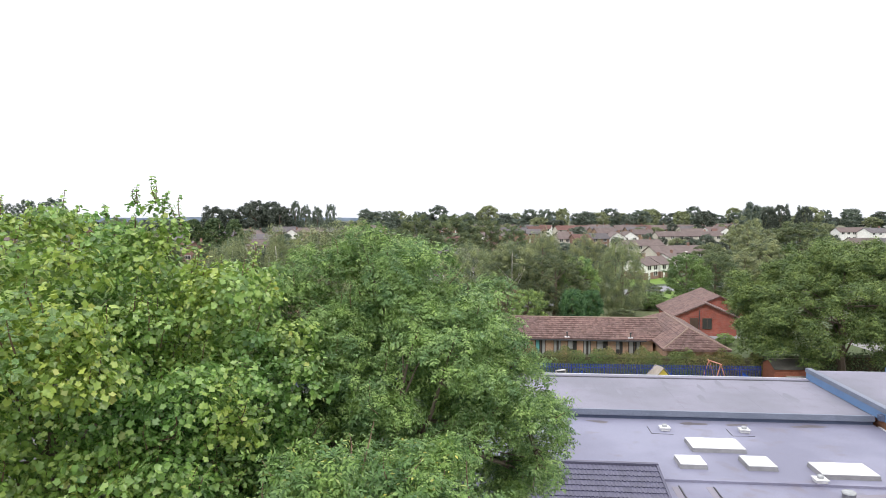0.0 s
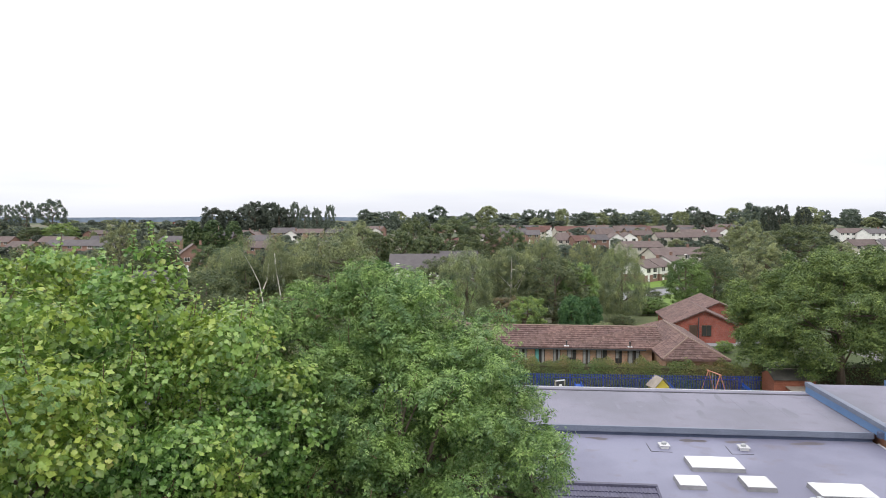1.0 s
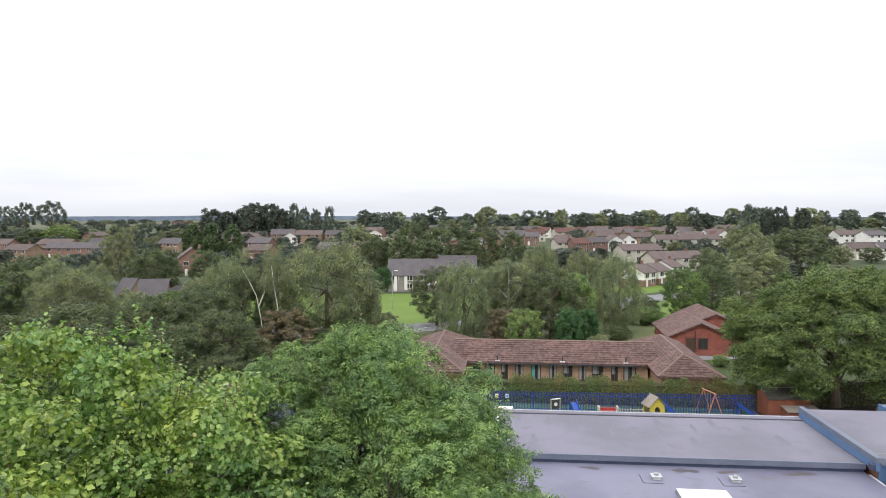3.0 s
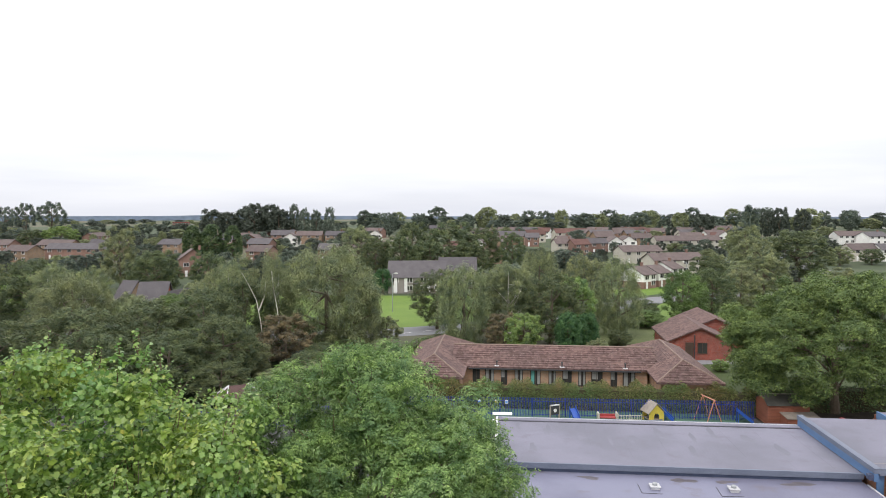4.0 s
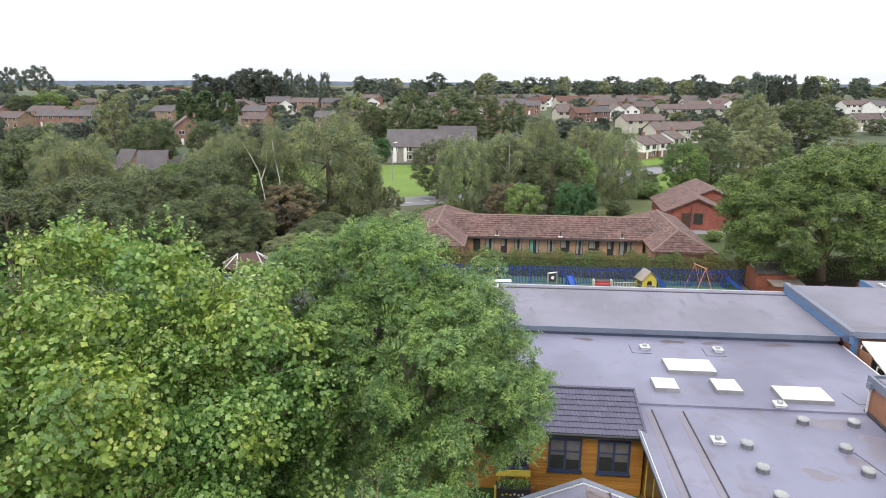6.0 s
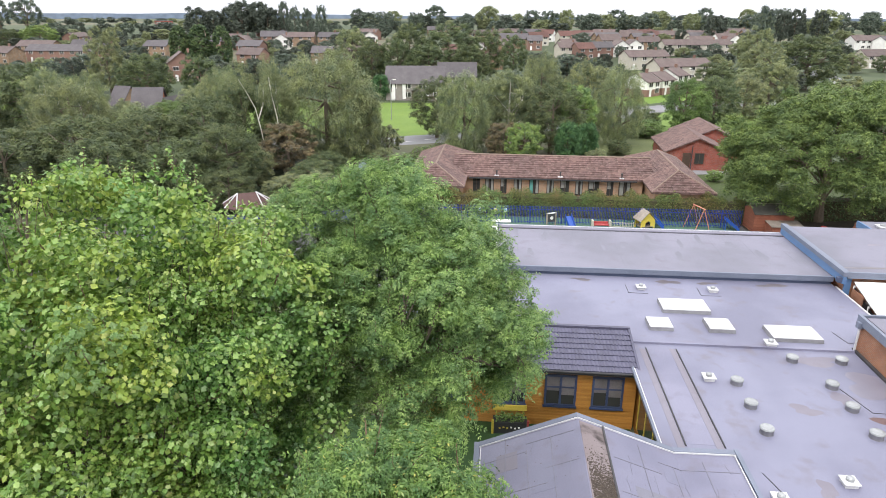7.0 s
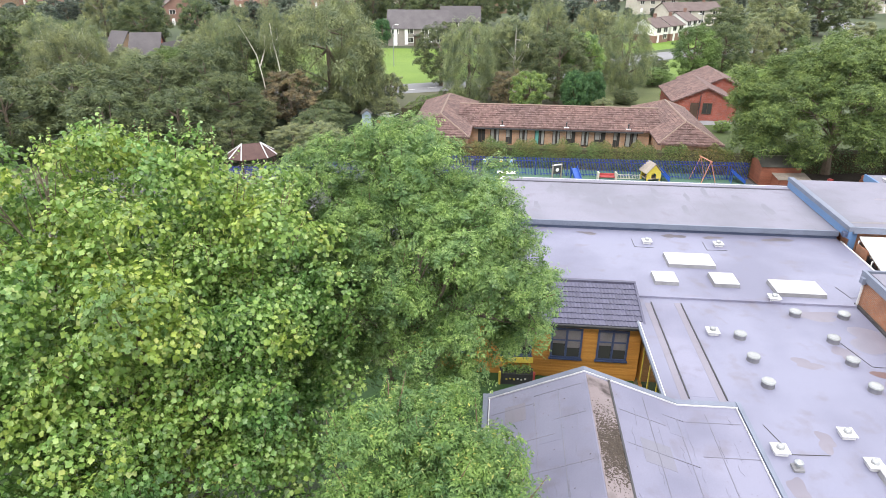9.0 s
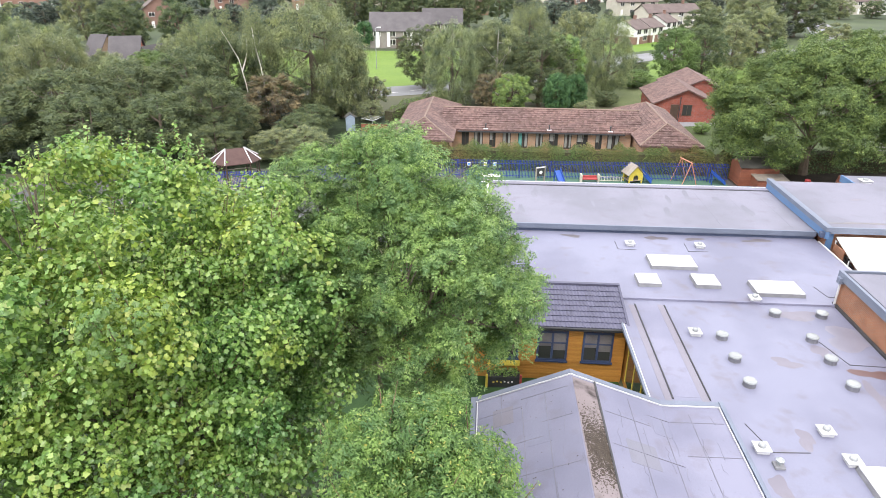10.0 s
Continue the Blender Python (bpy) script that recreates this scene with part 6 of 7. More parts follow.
# ---- hedge and fences ----
def hedge(name, line, width, height, n, size, leaf_mat, seed, label):
    rng = np.random.default_rng(seed)
    pts = np.array(line, float)
    seg = np.diff(pts, axis=0)
    ln = np.linalg.norm(seg, axis=1)
    pick = rng.choice(len(ln), n, p=ln / ln.sum())
    f = rng.random(n)
    base = pts[pick] + seg[pick] * f[:, None]
    side = np.stack([-seg[pick][:, 1], seg[pick][:, 0]], 1) / ln[pick][:, None]
    a = rng.uniform(0, math.pi, n)
    along = base[:, 0] * 0.9
    lump = 1 + 0.12 * np.sin(along * 2.1) + 0.08 * np.sin(along * 5.3 + 1)
    rad = np.where(rng.random(n) < 0.2, rng.uniform(0.5, 0.9, n), rng.uniform(0.9, 1.06, n)) * lump
    wob = np.sign(np.cos(a)) * np.abs(np.cos(a)) ** 0.45 * rad * width / 2
    z = np.abs(np.sin(a)) ** 0.45 * rad * height
    z = np.where(rng.random(n) < 0.5, z, z * rng.random(n))
    pos = np.stack([base[:, 0] + side[:, 0] * wob, base[:, 1] + side[:, 1] * wob, z], 1)
    out = np.stack([side[:, 0] * np.cos(a), side[:, 1] * np.cos(a), np.sin(a)], 1)
    nrm = unit(out + rng.normal(size=(n, 3)) * 0.5)
    me = leaf_mesh("leaves", pos, nrm, rng.normal(size=(n, 3)), size * rng.uniform(0.6, 1.3, n), "tri", M[leaf_mat])
    t = thing(name, pose(0, 0, 0), label, "hedge")
    hang("leaves", me, t)
    # a plain dark brown block fills the hedge behind its leaves
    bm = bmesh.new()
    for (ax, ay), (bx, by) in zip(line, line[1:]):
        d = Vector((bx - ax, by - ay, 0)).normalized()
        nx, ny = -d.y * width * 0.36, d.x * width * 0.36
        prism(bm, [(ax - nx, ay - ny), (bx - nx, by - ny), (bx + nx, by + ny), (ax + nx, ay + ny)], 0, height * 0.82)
    part("twig_core", bm, M["hedge_core"], t, "dark brown inner block")
    return t


hedge("hedge", [(-6.5, 58.0), (4.0, 57.2), (21.5, 55.3), (27.0, 54.5)], 1.3, 2.15, 90000, 0.115, "hedge", 51, "long clipped green and russet hedge behind the fence")
# darker conifer leaves stand in for the oak's shade on this stretch
hedge("hedge", [(27.0, 55.0), (38.0, 55.6), (60.0, 55.0)], 1.6, 2.2, 16000, 0.17, "conifer", 52, "hedge behind the sheds with the oak's shade in its dark leaf colour")
hedge("hedge", [(-4.6, 75.0), (0.4, 85.0)], 1.4, 1.5, 5000, 0.16, "oak", 54, "low green hedge behind the bungalow's end")
hedge("hedge", [(-19.0, 170.0), (-8.0, 170.0)], 1.5, 1.4, 2500, 0.3, "wood_dark", 53, "low hedge in front of the flats")


def picket_fence(name, line, height, step, label, posts_every=2.75, mat="fence_blue", heads=True):
    """A steel fence: posts, two rails and many thin pales."""
    t = thing(name, pose(0, 0, 0), label, "fence")
    pales = bmesh.new()
    for (ax, ay), (bx, by) in zip(line, line[1:]):
        a, b = Vector((ax, ay, 0)), Vector((bx, by, 0))
        ln = (b - a).length
        d = (b - a) / ln
        for z in (height * 0.15, height * 0.85):
            part("rail", rod(bmesh.new(), a + Vector((0, 0, z)), b + Vector((0, 0, z)), 0.025, 4), M[mat], t)
        for i in range(int(ln / posts_every) + 1):
            p = a + d * min(ln, i * posts_every)
            part("post", boxes((p.x - 0.028, p.x + 0.028, p.y + 0.02, p.y + 0.08, 0, height + 0.02)), M[mat], t)
        for i in range(int(ln / step)):
            p = a + d * (i * step)
            box(pales, p.x - 0.017, p.x + 0.017, p.y - 0.03, p.y - 0.015, 0.08, height - 0.05)
            if heads:
                box(pales, p.x - 0.03, p.x + 0.03, p.y - 0.035, p.y - 0.01, height - 0.05, height + 0.07)
    part("pale", pales, M[mat], t)["kind"] = "stuff"
    return t


picket_fence("metal_fence", [(-3.0, 54.7), (26.2, 52.6)], 1.6, 0.13, "royal blue steel pale fence round the playground")
picket_fence("metal_fence", [(-26.0, 51.2), (-13.4, 51.4), (-3.0, 54.7)], 1.5, 0.13, "royal blue steel fence beside the gazebo")
for x, y, mat in ((3.5, 54.1, "sign_blue"), (4.93, 54.0, "play_yellow"), (5.78, 53.95, "sign_blue")):
    t = thing("fence_sign", pose(x, y, 1.05, 0, 0, -4), "small notice plate fixed to the blue fence", "sign", "fence signs")
    part("plate", boxes((-0.13, 0.13, -0.01, 0.01, 0.1, 0.42)), M["white_paint"], t)
    part("panel", boxes((-0.1, 0.1, -0.018, -0.011, 0.15, 0.33)), M[mat], t, "coloured notice panel")


# ---- playground things ----
def playhouse():
    t = thing("playhouse", pose(17.8, 52.75, 0, 0, 0, 12) @ Matrix.Diagonal((0.85, 0.85, 0.9, 1)), "yellow timber playhouse with grey pitched roof", "playhouse")
    for sx in (-0.7, 0.7):
        for sy in (-0.6, 0.6):
            part("post", boxes((sx - 0.06, sx + 0.06, sy - 0.06, sy + 0.06, 0, 0.75)), M["play_yellow"], t)
    part("platform", boxes((-0.75, 0.75, -0.65, 0.65, 0.3, 0.36)), M["timber_grey"], t)
    for sy in (-0.64, 0.6):
        bm = bmesh.new()
        arch = [(0.28 * math.cos(a), 0.62 + 0.28 * math.sin(a)) for a in [math.pi * i / 8 for i in range(9)]]
        out = [(-0.75, 0.36), (-0.75, 1.0), (0, 1.72), (0.75, 1.0), (0.75, 0.36)]
        inner = [(-0.28, 0.36)] + arch[::-1] + [(0.28, 0.36)]
        ring = out + [(0.28, 0.36)] + arch + [(-0.28, 0.36)]
        lo = [bm.verts.new((x, sy, z)) for x, z in ring]
        hi = [bm.verts.new((x, sy + 0.04, z)) for x, z in ring]
        bm.faces.new(lo)
        bm.faces.new(hi[::-1])
        for i in range(len(ring)):
            j = (i + 1) % len(ring)
            bm.faces.new((lo[i], hi[i], hi[j], lo[j]))
        part("gable_panel", bm, M["play_yellow"], t, "yellow arched panel")
    for sx in (-1, 1):
        bm = slab(bmesh.new(), [(sx * 0.95, -0.8, 0.95), (0, -0.8, 1.86), (0, 0.8, 1.86), (sx * 0.95, 0.8, 0.95)][::1 if sx < 0 else -1], 0.05)
        part("roof_slope", bm, M["timber_grey"], t, "grey-green roof boards")


playhouse()


def blue_slide(x, y, turn, length=1.5, h=1.1):
    t = thing("slide", pose(x, y, 0, 0, 0, turn), "bright blue plastic play slide", "slide", "blue slides")
    bm = slab(bmesh.new(), [(0, -0.3, h), (0, 0.3, h), (length, 0.3, 0.12), (length, -0.3, 0.12)], 0.05)
    part("chute", bm, M["play_blue"], t)
    for sy in (-0.32, 0.28):
        bm = slab(bmesh.new(), [(0, sy, h + 0.22), (0, sy + 0.04, h + 0.22), (length, sy + 0.04, 0.3), (length, sy, 0.3)], 0.28)
        part("side", bm, M["play_blue"], t)
    part("leg", boxes((0, 0.06, -0.3, -0.24, 0, h - 0.1)), M["play_blue"], t)
    part("leg", boxes((0, 0.06, 0.24, 0.3, 0, h - 0.1)), M["play_blue"], t)


blue_slide(18.55, 52.7, -20, 0.9, 0.95)
blue_slide(11.2, 53.2, -70, 0.9, 0.95)
blue_slide(24.5, 52.2, -8, 1.2, 1.0)


def swing():
    t = thing("swing", pose(22.2, 52.4, 0, 0, 0, 13), "orange tubular swing frame with one seat", "swing")
    for sy in (-0.75, 0.75):
        for sx in (-0.75, 0.75):
            part("leg", rod(bmesh.new(), (sx, sy * 1.1, 0), (0, sy, 2.05), 0.038, 8), M["play_orange"], t)
    part("crossbar", rod(bmesh.new(), (0, -0.9, 2.05), (0, 0.9, 2.05), 0.045, 8), M["play_orange"], t)
    for sy in (-0.2, 0.2):
        part("chain", rod(bmesh.new(), (0, sy, 2.0), (0, sy, 0.55), 0.012, 4), M["steel"], t)
    part("seat", boxes((-0.12, 0.12, -0.24, 0.24, 0.5, 0.55), bevel=0.01), M["metal_dark"], t)


swing()


def picnic_bench():
    t = thing("picnic_bench", pose(5.3, 52.5, 0, 0, 0, -4), "white-topped picnic bench on dark legs", "bench")
    part("tabletop", boxes((-0.8, 0.8, -0.33, 0.33, 0.72, 0.78), bevel=0.01), M["white_paint"], t)
    for sy in (-0.72, 0.72):
        part("seat", boxes((-0.8, 0.8, sy - 0.13, sy + 0.13, 0.42, 0.47), bevel=0.01), M["white_paint"], t)
    for sx in (-0.6, 0.6):
        part("leg", rod(bmesh.new(), (sx, -0.65, 0), (sx, 0.25, 0.72), 0.04), M["timber_grey"], t)
        part("leg", rod(bmesh.new(), (sx, 0.65, 0), (sx, -0.25, 0.72), 0.04), M["timber_grey"], t)


picnic_bench()


def activity_board():
    t = thing("activity_board", pose(9.7, 53.0, 0, 0, 0, 20), "black and white activity board on timber posts", "play board")
    for sx in (-0.42, 0.42):
        part("post", boxes((sx - 0.05, sx + 0.05, -0.05, 0.05, 0, 1.35)), M["timber_grey"], t)
    part("board", boxes((-0.37, 0.37, -0.03, 0.01, 0.5, 1.25)), M["metal_dark"], t, "black painted board")
    part("white_shape", lathe(bmesh.new(), ((0.16, -0.005), (0.16, 0.005)), 14), M["white_paint"], t, "white round mark", pose(0.02, -0.04, 0.85, 90))
    part("top_rail", boxes((-0.47, 0.47, -0.05, 0.05, 1.25, 1.33)), M["white_paint"], t)


activity_board()


def play_bench():
    t = thing("play_bench", pose(14.0, 52.7, 0, 0, 0, -3), "low red bench with cream rounded ends", "bench")
    part("seat", boxes((-0.65, 0.65, -0.2, 0.2, 0.3, 0.42), bevel=0.02), M["play_red"], t)
    part("back", boxes((-0.65, 0.65, 0.16, 0.24, 0.42, 0.6), bevel=0.02), M["play_red"], t)
    for sx in (-0.75, 0.75):
        part("end", boxes((sx - 0.08, sx + 0.08, -0.26, 0.26, 0, 0.78), bevel=0.04), M["cream"], t)


play_bench()
picket_fence("picket_fence", [(15.0, 53.0), (16.9, 52.85)], 0.5, 0.13, "low cream picket fence beside the playhouse", 0.95, "cream", False)


def shed(x, y, w, d, eave, ridge, turn, label, lean=False):
    t = thing("shed", pose(x, y, 0, 0, 0, turn), label, "shed", "timber sheds")
    n = int(eave / 0.13)
    for i in range(n):
        z = i * eave / n
        for k, row in enumerate(((-w / 2, w / 2, -d / 2, -d / 2 + 0.03), (-w / 2, w / 2, d / 2 - 0.03, d / 2), (-w / 2, -w / 2 + 0.03, -d / 2 + 0.032, d / 2 - 0.032), (w / 2 - 0.03, w / 2, -d / 2 + 0.032, d / 2 - 0.032))):
            part("plank", boxes((*row, z, z + eave / n - 0.012)), M["timber_red"], t)
    bm = bmesh.new()
    if not lean:
        bm.free()
        for sx in (-1, 1):
            bm = bmesh.new()
            vs = [bm.verts.new(p) for p in ((sx * w / 2, -d / 2, eave), (sx * w / 2, d / 2, eave), (sx * w / 2, 0, ridge - 0.04))]
            bm.faces.new(vs)
            vs = [bm.verts.new((p.co.x - sx * 0.03, p.co.y, p.co.z)) for p in vs]
            bm.faces.new(vs)
            part("gable", bm, M["timber_red"], t)
        for sy in (-1, 1):
            k = (ridge - eave) / (d / 2) * 0.15
            bm = slab(bmesh.new(), [(-w / 2 - 0.1, sy * (d / 2 + 0.15), eave - k), (w / 2 + 0.1, sy * (d / 2 + 0.15), eave - k), (w / 2 + 0.1, 0, ridge), (-w / 2 - 0.1, 0, ridge)][::1 if sy < 0 else -1], 0.04)
            part("roof_slope", bm, M["felt_shed"], t, "dark mossy felt roof slope")
        part("ridge_cap", boxes((-w / 2 - 0.1, w / 2 + 0.1, -0.06, 0.06, ridge - 0.02, ridge + 0.03)), M["timber_grey"], t)
    else:
        bm.free()
        bm = slab(bmesh.new(), [(-w / 2 - 0.1, -d / 2 - 0.1, eave), (w / 2 + 0.1, -d / 2 - 0.1, eave), (w / 2 + 0.1, d / 2 + 0.1, ridge), (-w / 2 - 0.1, d / 2 + 0.1, ridge)], 0.05)
        part("roof_slope", bm, M["timber_grey"], t, "weathered sloping roof")
    part("door", boxes((-0.35, 0.35, -d / 2 - 0.03, -d / 2 - 0.002, 0.05, eave - 0.1)), M["timber_red"], t)


shed(28.4, 52.6, 3.3, 2.2, 1.75, 2.3, -3, "reddish timber shed with dark pitched roof")
shed(28.9, 50.8, 2.5, 1.3, 1.0, 1.15, -3, "low reddish timber store with lean-to roof", True)

for x, y, mat, label in ((32.5, 50.9, "play_red", "red plastic ride-on toy on the tarmac"), (35.9, 51.8, "play_orange", "orange plastic toy digger by the hedge")):
    t = thing("ride_on_toy", pose(x, y, 0, 0, 0, 25), label, "toy")
    part("body", boxes((-0.5, 0.5, -0.25, 0.25, 0.18, 0.5), (-0.45, -0.1, -0.2, 0.2, 0.5, 0.85), bevel=0.05), M[mat], t)
    for sx in (-0.32, 0.32):
        for sy in (-0.3, 0.3):
            part("wheel", lathe(bmesh.new(), ((0.17, -0.05), (0.18, 0.0), (0.17, 0.05)), 12), M["metal_dark"], t, "", pose(sx, sy, 0.18, 90))


def gazebo():
    t = thing("gazebo", pose(-16.5, 52.9, 0, 0, 0, 22) @ Matrix.Diagonal((0.86, 0.95, 1, 1)), "timber gazebo with brown hipped roof and pale hips", "gazebo")
    w, d, e, r = 2.3, 1.7, 2.15, 3.1
    ring = [(-w, -d * 0.5), (-w * 0.55, -d), (w * 0.55, -d), (w, -d * 0.5), (w, d * 0.5), (w * 0.55, d), (-w * 0.55, d), (-w, d * 0.5)]
    tops = [(-0.9, 0, r), (0.9, 0, r)]
    for i in range(8):
        a, b = ring[i], ring[(i + 1) % 8]
        ta, tb = (tops[0] if q[0] < 0 else tops[1] for q in (a, b))
        f = [(*a, e), (*b, e), tb] + ([ta] if ta != tb else [])
        part("roof_panel", slab(bmesh.new(), f, 0.05), M["gazebo_roof"], t)
        part("hip", rod(bmesh.new(), (*a, e + 0.02), (ta[0], ta[1], r + 0.02), 0.06), M["trim_white"], t, "pale hip capping")
        part("post", boxes((a[0] * 0.9 - 0.06, a[0] * 0.9 + 0.06, a[1] * 0.9 - 0.06, a[1] * 0.9 + 0.06, 0, e - 0.06)), M["timber_dark"], t)
        part("rail", rod(bmesh.new(), (a[0] * 0.9, a[1] * 0.9, 0.85), (b[0] * 0.9, b[1] * 0.9, 0.85), 0.04), M["timber_grey"], t)
    part("floor", prism(bmesh.new(), ring, 0.0, 0.1), M["timber_grey"], t)


gazebo()
patch("gazebo_paving", [(-26, 46), (-12, 46), (-9, 50), (-12, 53.0), (-26, 52.0)], 0.03, M["tarmac"], "grey paved strip in front of the gazebo", "paving")

# garden behind the bungalow's end
t = thing("garden_hut", pose(-8.7, 71.2, 0, 0, 0, 10), "pale blue narrow garden hut with pitched roof", "shed")
part("body", boxes((-0.5, 0.5, -0.45, 0.45, 0, 1.55)), M["hut_blue"], t)
for sx in (-1, 1):
    part("roof_slope", slab(bmesh.new(), [(sx * 0.62, -0.55, 1.5), (0, -0.55, 1.95), (0, 0.55, 1.95), (sx * 0.62, 0.55, 1.5)][::1 if sx < 0 else -1], 0.05), M["felt_shed"], t)
bm = bmesh.new()
vs = [bm.verts.new(p) for p in ((-0.5, -0.45, 1.55), (0.5, -0.45, 1.55), (0, -0.45, 1.9))]
bm.faces.new(vs)
part("gable", bm, M["hut_blue"], t)
part("door", boxes((-0.3, 0.3, -0.48, -0.452, 0.1, 1.45)), M["hut_blue"], t)
t = thing("rotary_dryer", pose(-6.1, 69.3, 0), "grey rotary clothes dryer on a pole", "clothes dryer")
part("pole", rod(bmesh.new(), (0, 0, 0), (0, 0, 1.9), 0.03), M["steel"], t)
for i in range(4):
    a = radians(20 + 90 * i)
    part("arm", rod(bmesh.new(), (0, 0, 1.5), (1.2 * math.cos(a), 1.2 * math.sin(a), 1.85), 0.02, 5), M["steel"], t)
for k in (0.5, 0.8, 1.1):
    bm = bmesh.new()
    for i in range(4):
        a, b = radians(20 + 90 * i), radians(110 + 90 * i)
        rod(bm, (k * math.cos(a), k * math.sin(a), 1.5 + k * 0.29), (k * math.cos(b), k * math.sin(b), 1.5 + k * 0.29), 0.008, 4)
    part("line", bm, M["white_paint"], t)
t = thing("garden_tub", pose(-5.3, 68.6, 0), "dark plastic water tub on the grass", "tub")
part("body", lathe(bmesh.new(), ((0.42, 0), (0.5, 0.55), (0.53, 0.6), (0.5, 0.62), (0.46, 0.56)), 18), M["metal_dark"], t)
t = thing("garden_fence", pose(-4.2, 67.6, 0, 0, 0, -6), "brown boarded garden fence beside the bungalow", "fence")
for i in range(14):
    part("board", boxes((-3.0 + i * 0.2, -2.82 + i * 0.2, -0.02, 0.02, 0.0, 1.5 + 0.02 * (i % 2))), M["timber_red"], t)
part("rail", boxes((-3.0, -0.2, 0.025, 0.07, 1.2, 1.3)), M["timber_red"], t)


# ---- trees and garden shrubs among the far houses ----
grng = np.random.default_rng(41)
k = 0
while k < 230:
    y = grng.uniform(185 if k % 3 else 165, 330)
    x = (grng.uniform(-0.72, -0.16) if k % 3 else grng.uniform(0.1, 0.62)) * y
    h = grng.uniform(4.0, 8.5)
    if any(by > y - 8 and by - y < 45 and abs(bx * y / by - x) < bw * 0.42 + 2.5 for bx, by, bw in BUILT):
        h *= 0.5
        if any(abs(bx - x) < bw / 2 + 4 and abs(by - y) < 9 for bx, by, bw in BUILT):
            continue
    if abs(x - (96 + (y - 150) * 0.36)) < 9 and y < 330:
        continue
    tree(("far_a", "far_b", "far_c", "far_a", "far_b")[k % 5], x, y, h, h * grng.uniform(1.0, 1.5), "green garden tree among the estate houses", "estate trees")
    k += 1

for k in range(34):
    y = grng.uniform(350, 490)
    tree(("far_a", "far_b", "far_c")[k % 3], grng.uniform(0.06, 0.66) * y, y, grng.uniform(6, 10), grng.uniform(7, 12), "", "")


def far_woods():
    """All the trees too far off to tell apart, joined: crowns and trunks by kind."""
    # the first two leaf materials hold painted haze
    slots = ["hazed_leaf", "hazed_dark", "wood_mid", "bark"]
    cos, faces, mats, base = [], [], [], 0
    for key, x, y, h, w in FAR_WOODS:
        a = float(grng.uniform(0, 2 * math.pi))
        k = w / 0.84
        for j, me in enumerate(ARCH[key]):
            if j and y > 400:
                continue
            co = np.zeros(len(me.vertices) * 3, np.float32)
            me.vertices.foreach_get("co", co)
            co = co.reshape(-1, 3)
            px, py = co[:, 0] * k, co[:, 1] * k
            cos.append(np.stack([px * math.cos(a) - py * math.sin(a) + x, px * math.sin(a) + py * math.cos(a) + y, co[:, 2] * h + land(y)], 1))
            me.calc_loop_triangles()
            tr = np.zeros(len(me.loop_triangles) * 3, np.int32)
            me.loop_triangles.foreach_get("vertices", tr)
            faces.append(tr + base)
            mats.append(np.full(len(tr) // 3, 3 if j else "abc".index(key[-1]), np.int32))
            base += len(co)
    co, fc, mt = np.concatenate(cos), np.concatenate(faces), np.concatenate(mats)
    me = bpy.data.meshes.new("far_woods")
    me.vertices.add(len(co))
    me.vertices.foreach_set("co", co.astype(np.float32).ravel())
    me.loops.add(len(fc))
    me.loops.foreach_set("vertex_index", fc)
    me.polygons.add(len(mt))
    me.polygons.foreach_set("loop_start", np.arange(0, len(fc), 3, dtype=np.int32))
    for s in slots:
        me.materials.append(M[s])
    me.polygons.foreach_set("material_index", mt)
    me.update(calc_edges=True)
    ob = new("far_woods", me)
    tagged(ob, "distant green trees and hedgerows between and beyond the houses", "trees", kind="stuff")


far_woods()

for i in range(6):
    cx, cy = -5.0 + i * 3.4, 94.4 + i * 2.45
    dx, dy = 0.81, 0.585
    patch("road_marking", [(cx - dx - 0.05, cy - dy + 0.07), (cx - dx + 0.05, cy - dy - 0.07), (cx + dx + 0.05, cy + dy - 0.07), (cx + dx - 0.05, cy + dy + 0.07)], 0.07, M["white_paint"], "white painted centre line on the road", "road marking")


# ---- street lamps ----
def street_lamp(x, y, h, turn=0):
    t = thing("street_lamp", pose(x, y, land(y), 0, 0, turn), "slim grey steel street lamp", "street lamp", "street lamps")
    bm = tube(bmesh.new(), ((0, 0, 0), (0, 0, 1.2), (0, 0, h - 0.2), (0.15, 0, h), (0.5, 0, h + 0.05)), (0.09, 0.08, 0.055, 0.045, 0.04), 8)
    part("pole", bm, M["steel"], t)
    part("lantern", boxes((0.4, 1.05, -0.14, 0.14, h - 0.02, h + 0.14), bevel=0.03), M["white_paint"], t, "pale lantern head")


street_lamp(-9.5, 127, 7.6, 0)
street_lamp(62, 163, 8.0, 180)
for x, y in ((112, 205), (128, 232), (118, 262), (140, 268), (104, 420), (172, 470), (176, 472)):
    street_lamp(x, y, 9.5, 180)

# ---- school courtyard: planter, canopy, bins of plants ----
t = thing("planter_box", S @ pose(-5.6, -2.75, 0, 0, 0, 2), "black planter box with yellow back board and plants", "planter")
part("box", boxes((-0.75, 0.75, -0.28, 0.28, 0.03, 0.6)), M["metal_dark"], t, "black painted box")
for sx in (-0.78, 0.78):
    part("post", boxes((sx - 0.05, sx + 0.05, -0.32, -0.22, 0.03, 0.72)), M["play_yellow" if sx < 0 else "play_red"], t, "bright corner post")
part("back_board", boxes((-0.75, 0.75, 0.3, 0.36, 0.85, 1.12)), M["play_yellow"], t, "yellow board")
for sx in (-0.6, 0.6):
    part("stake", boxes((sx - 0.03, sx + 0.03, 0.3, 0.36, 0.03, 0.85)), M["play_yellow"], t)
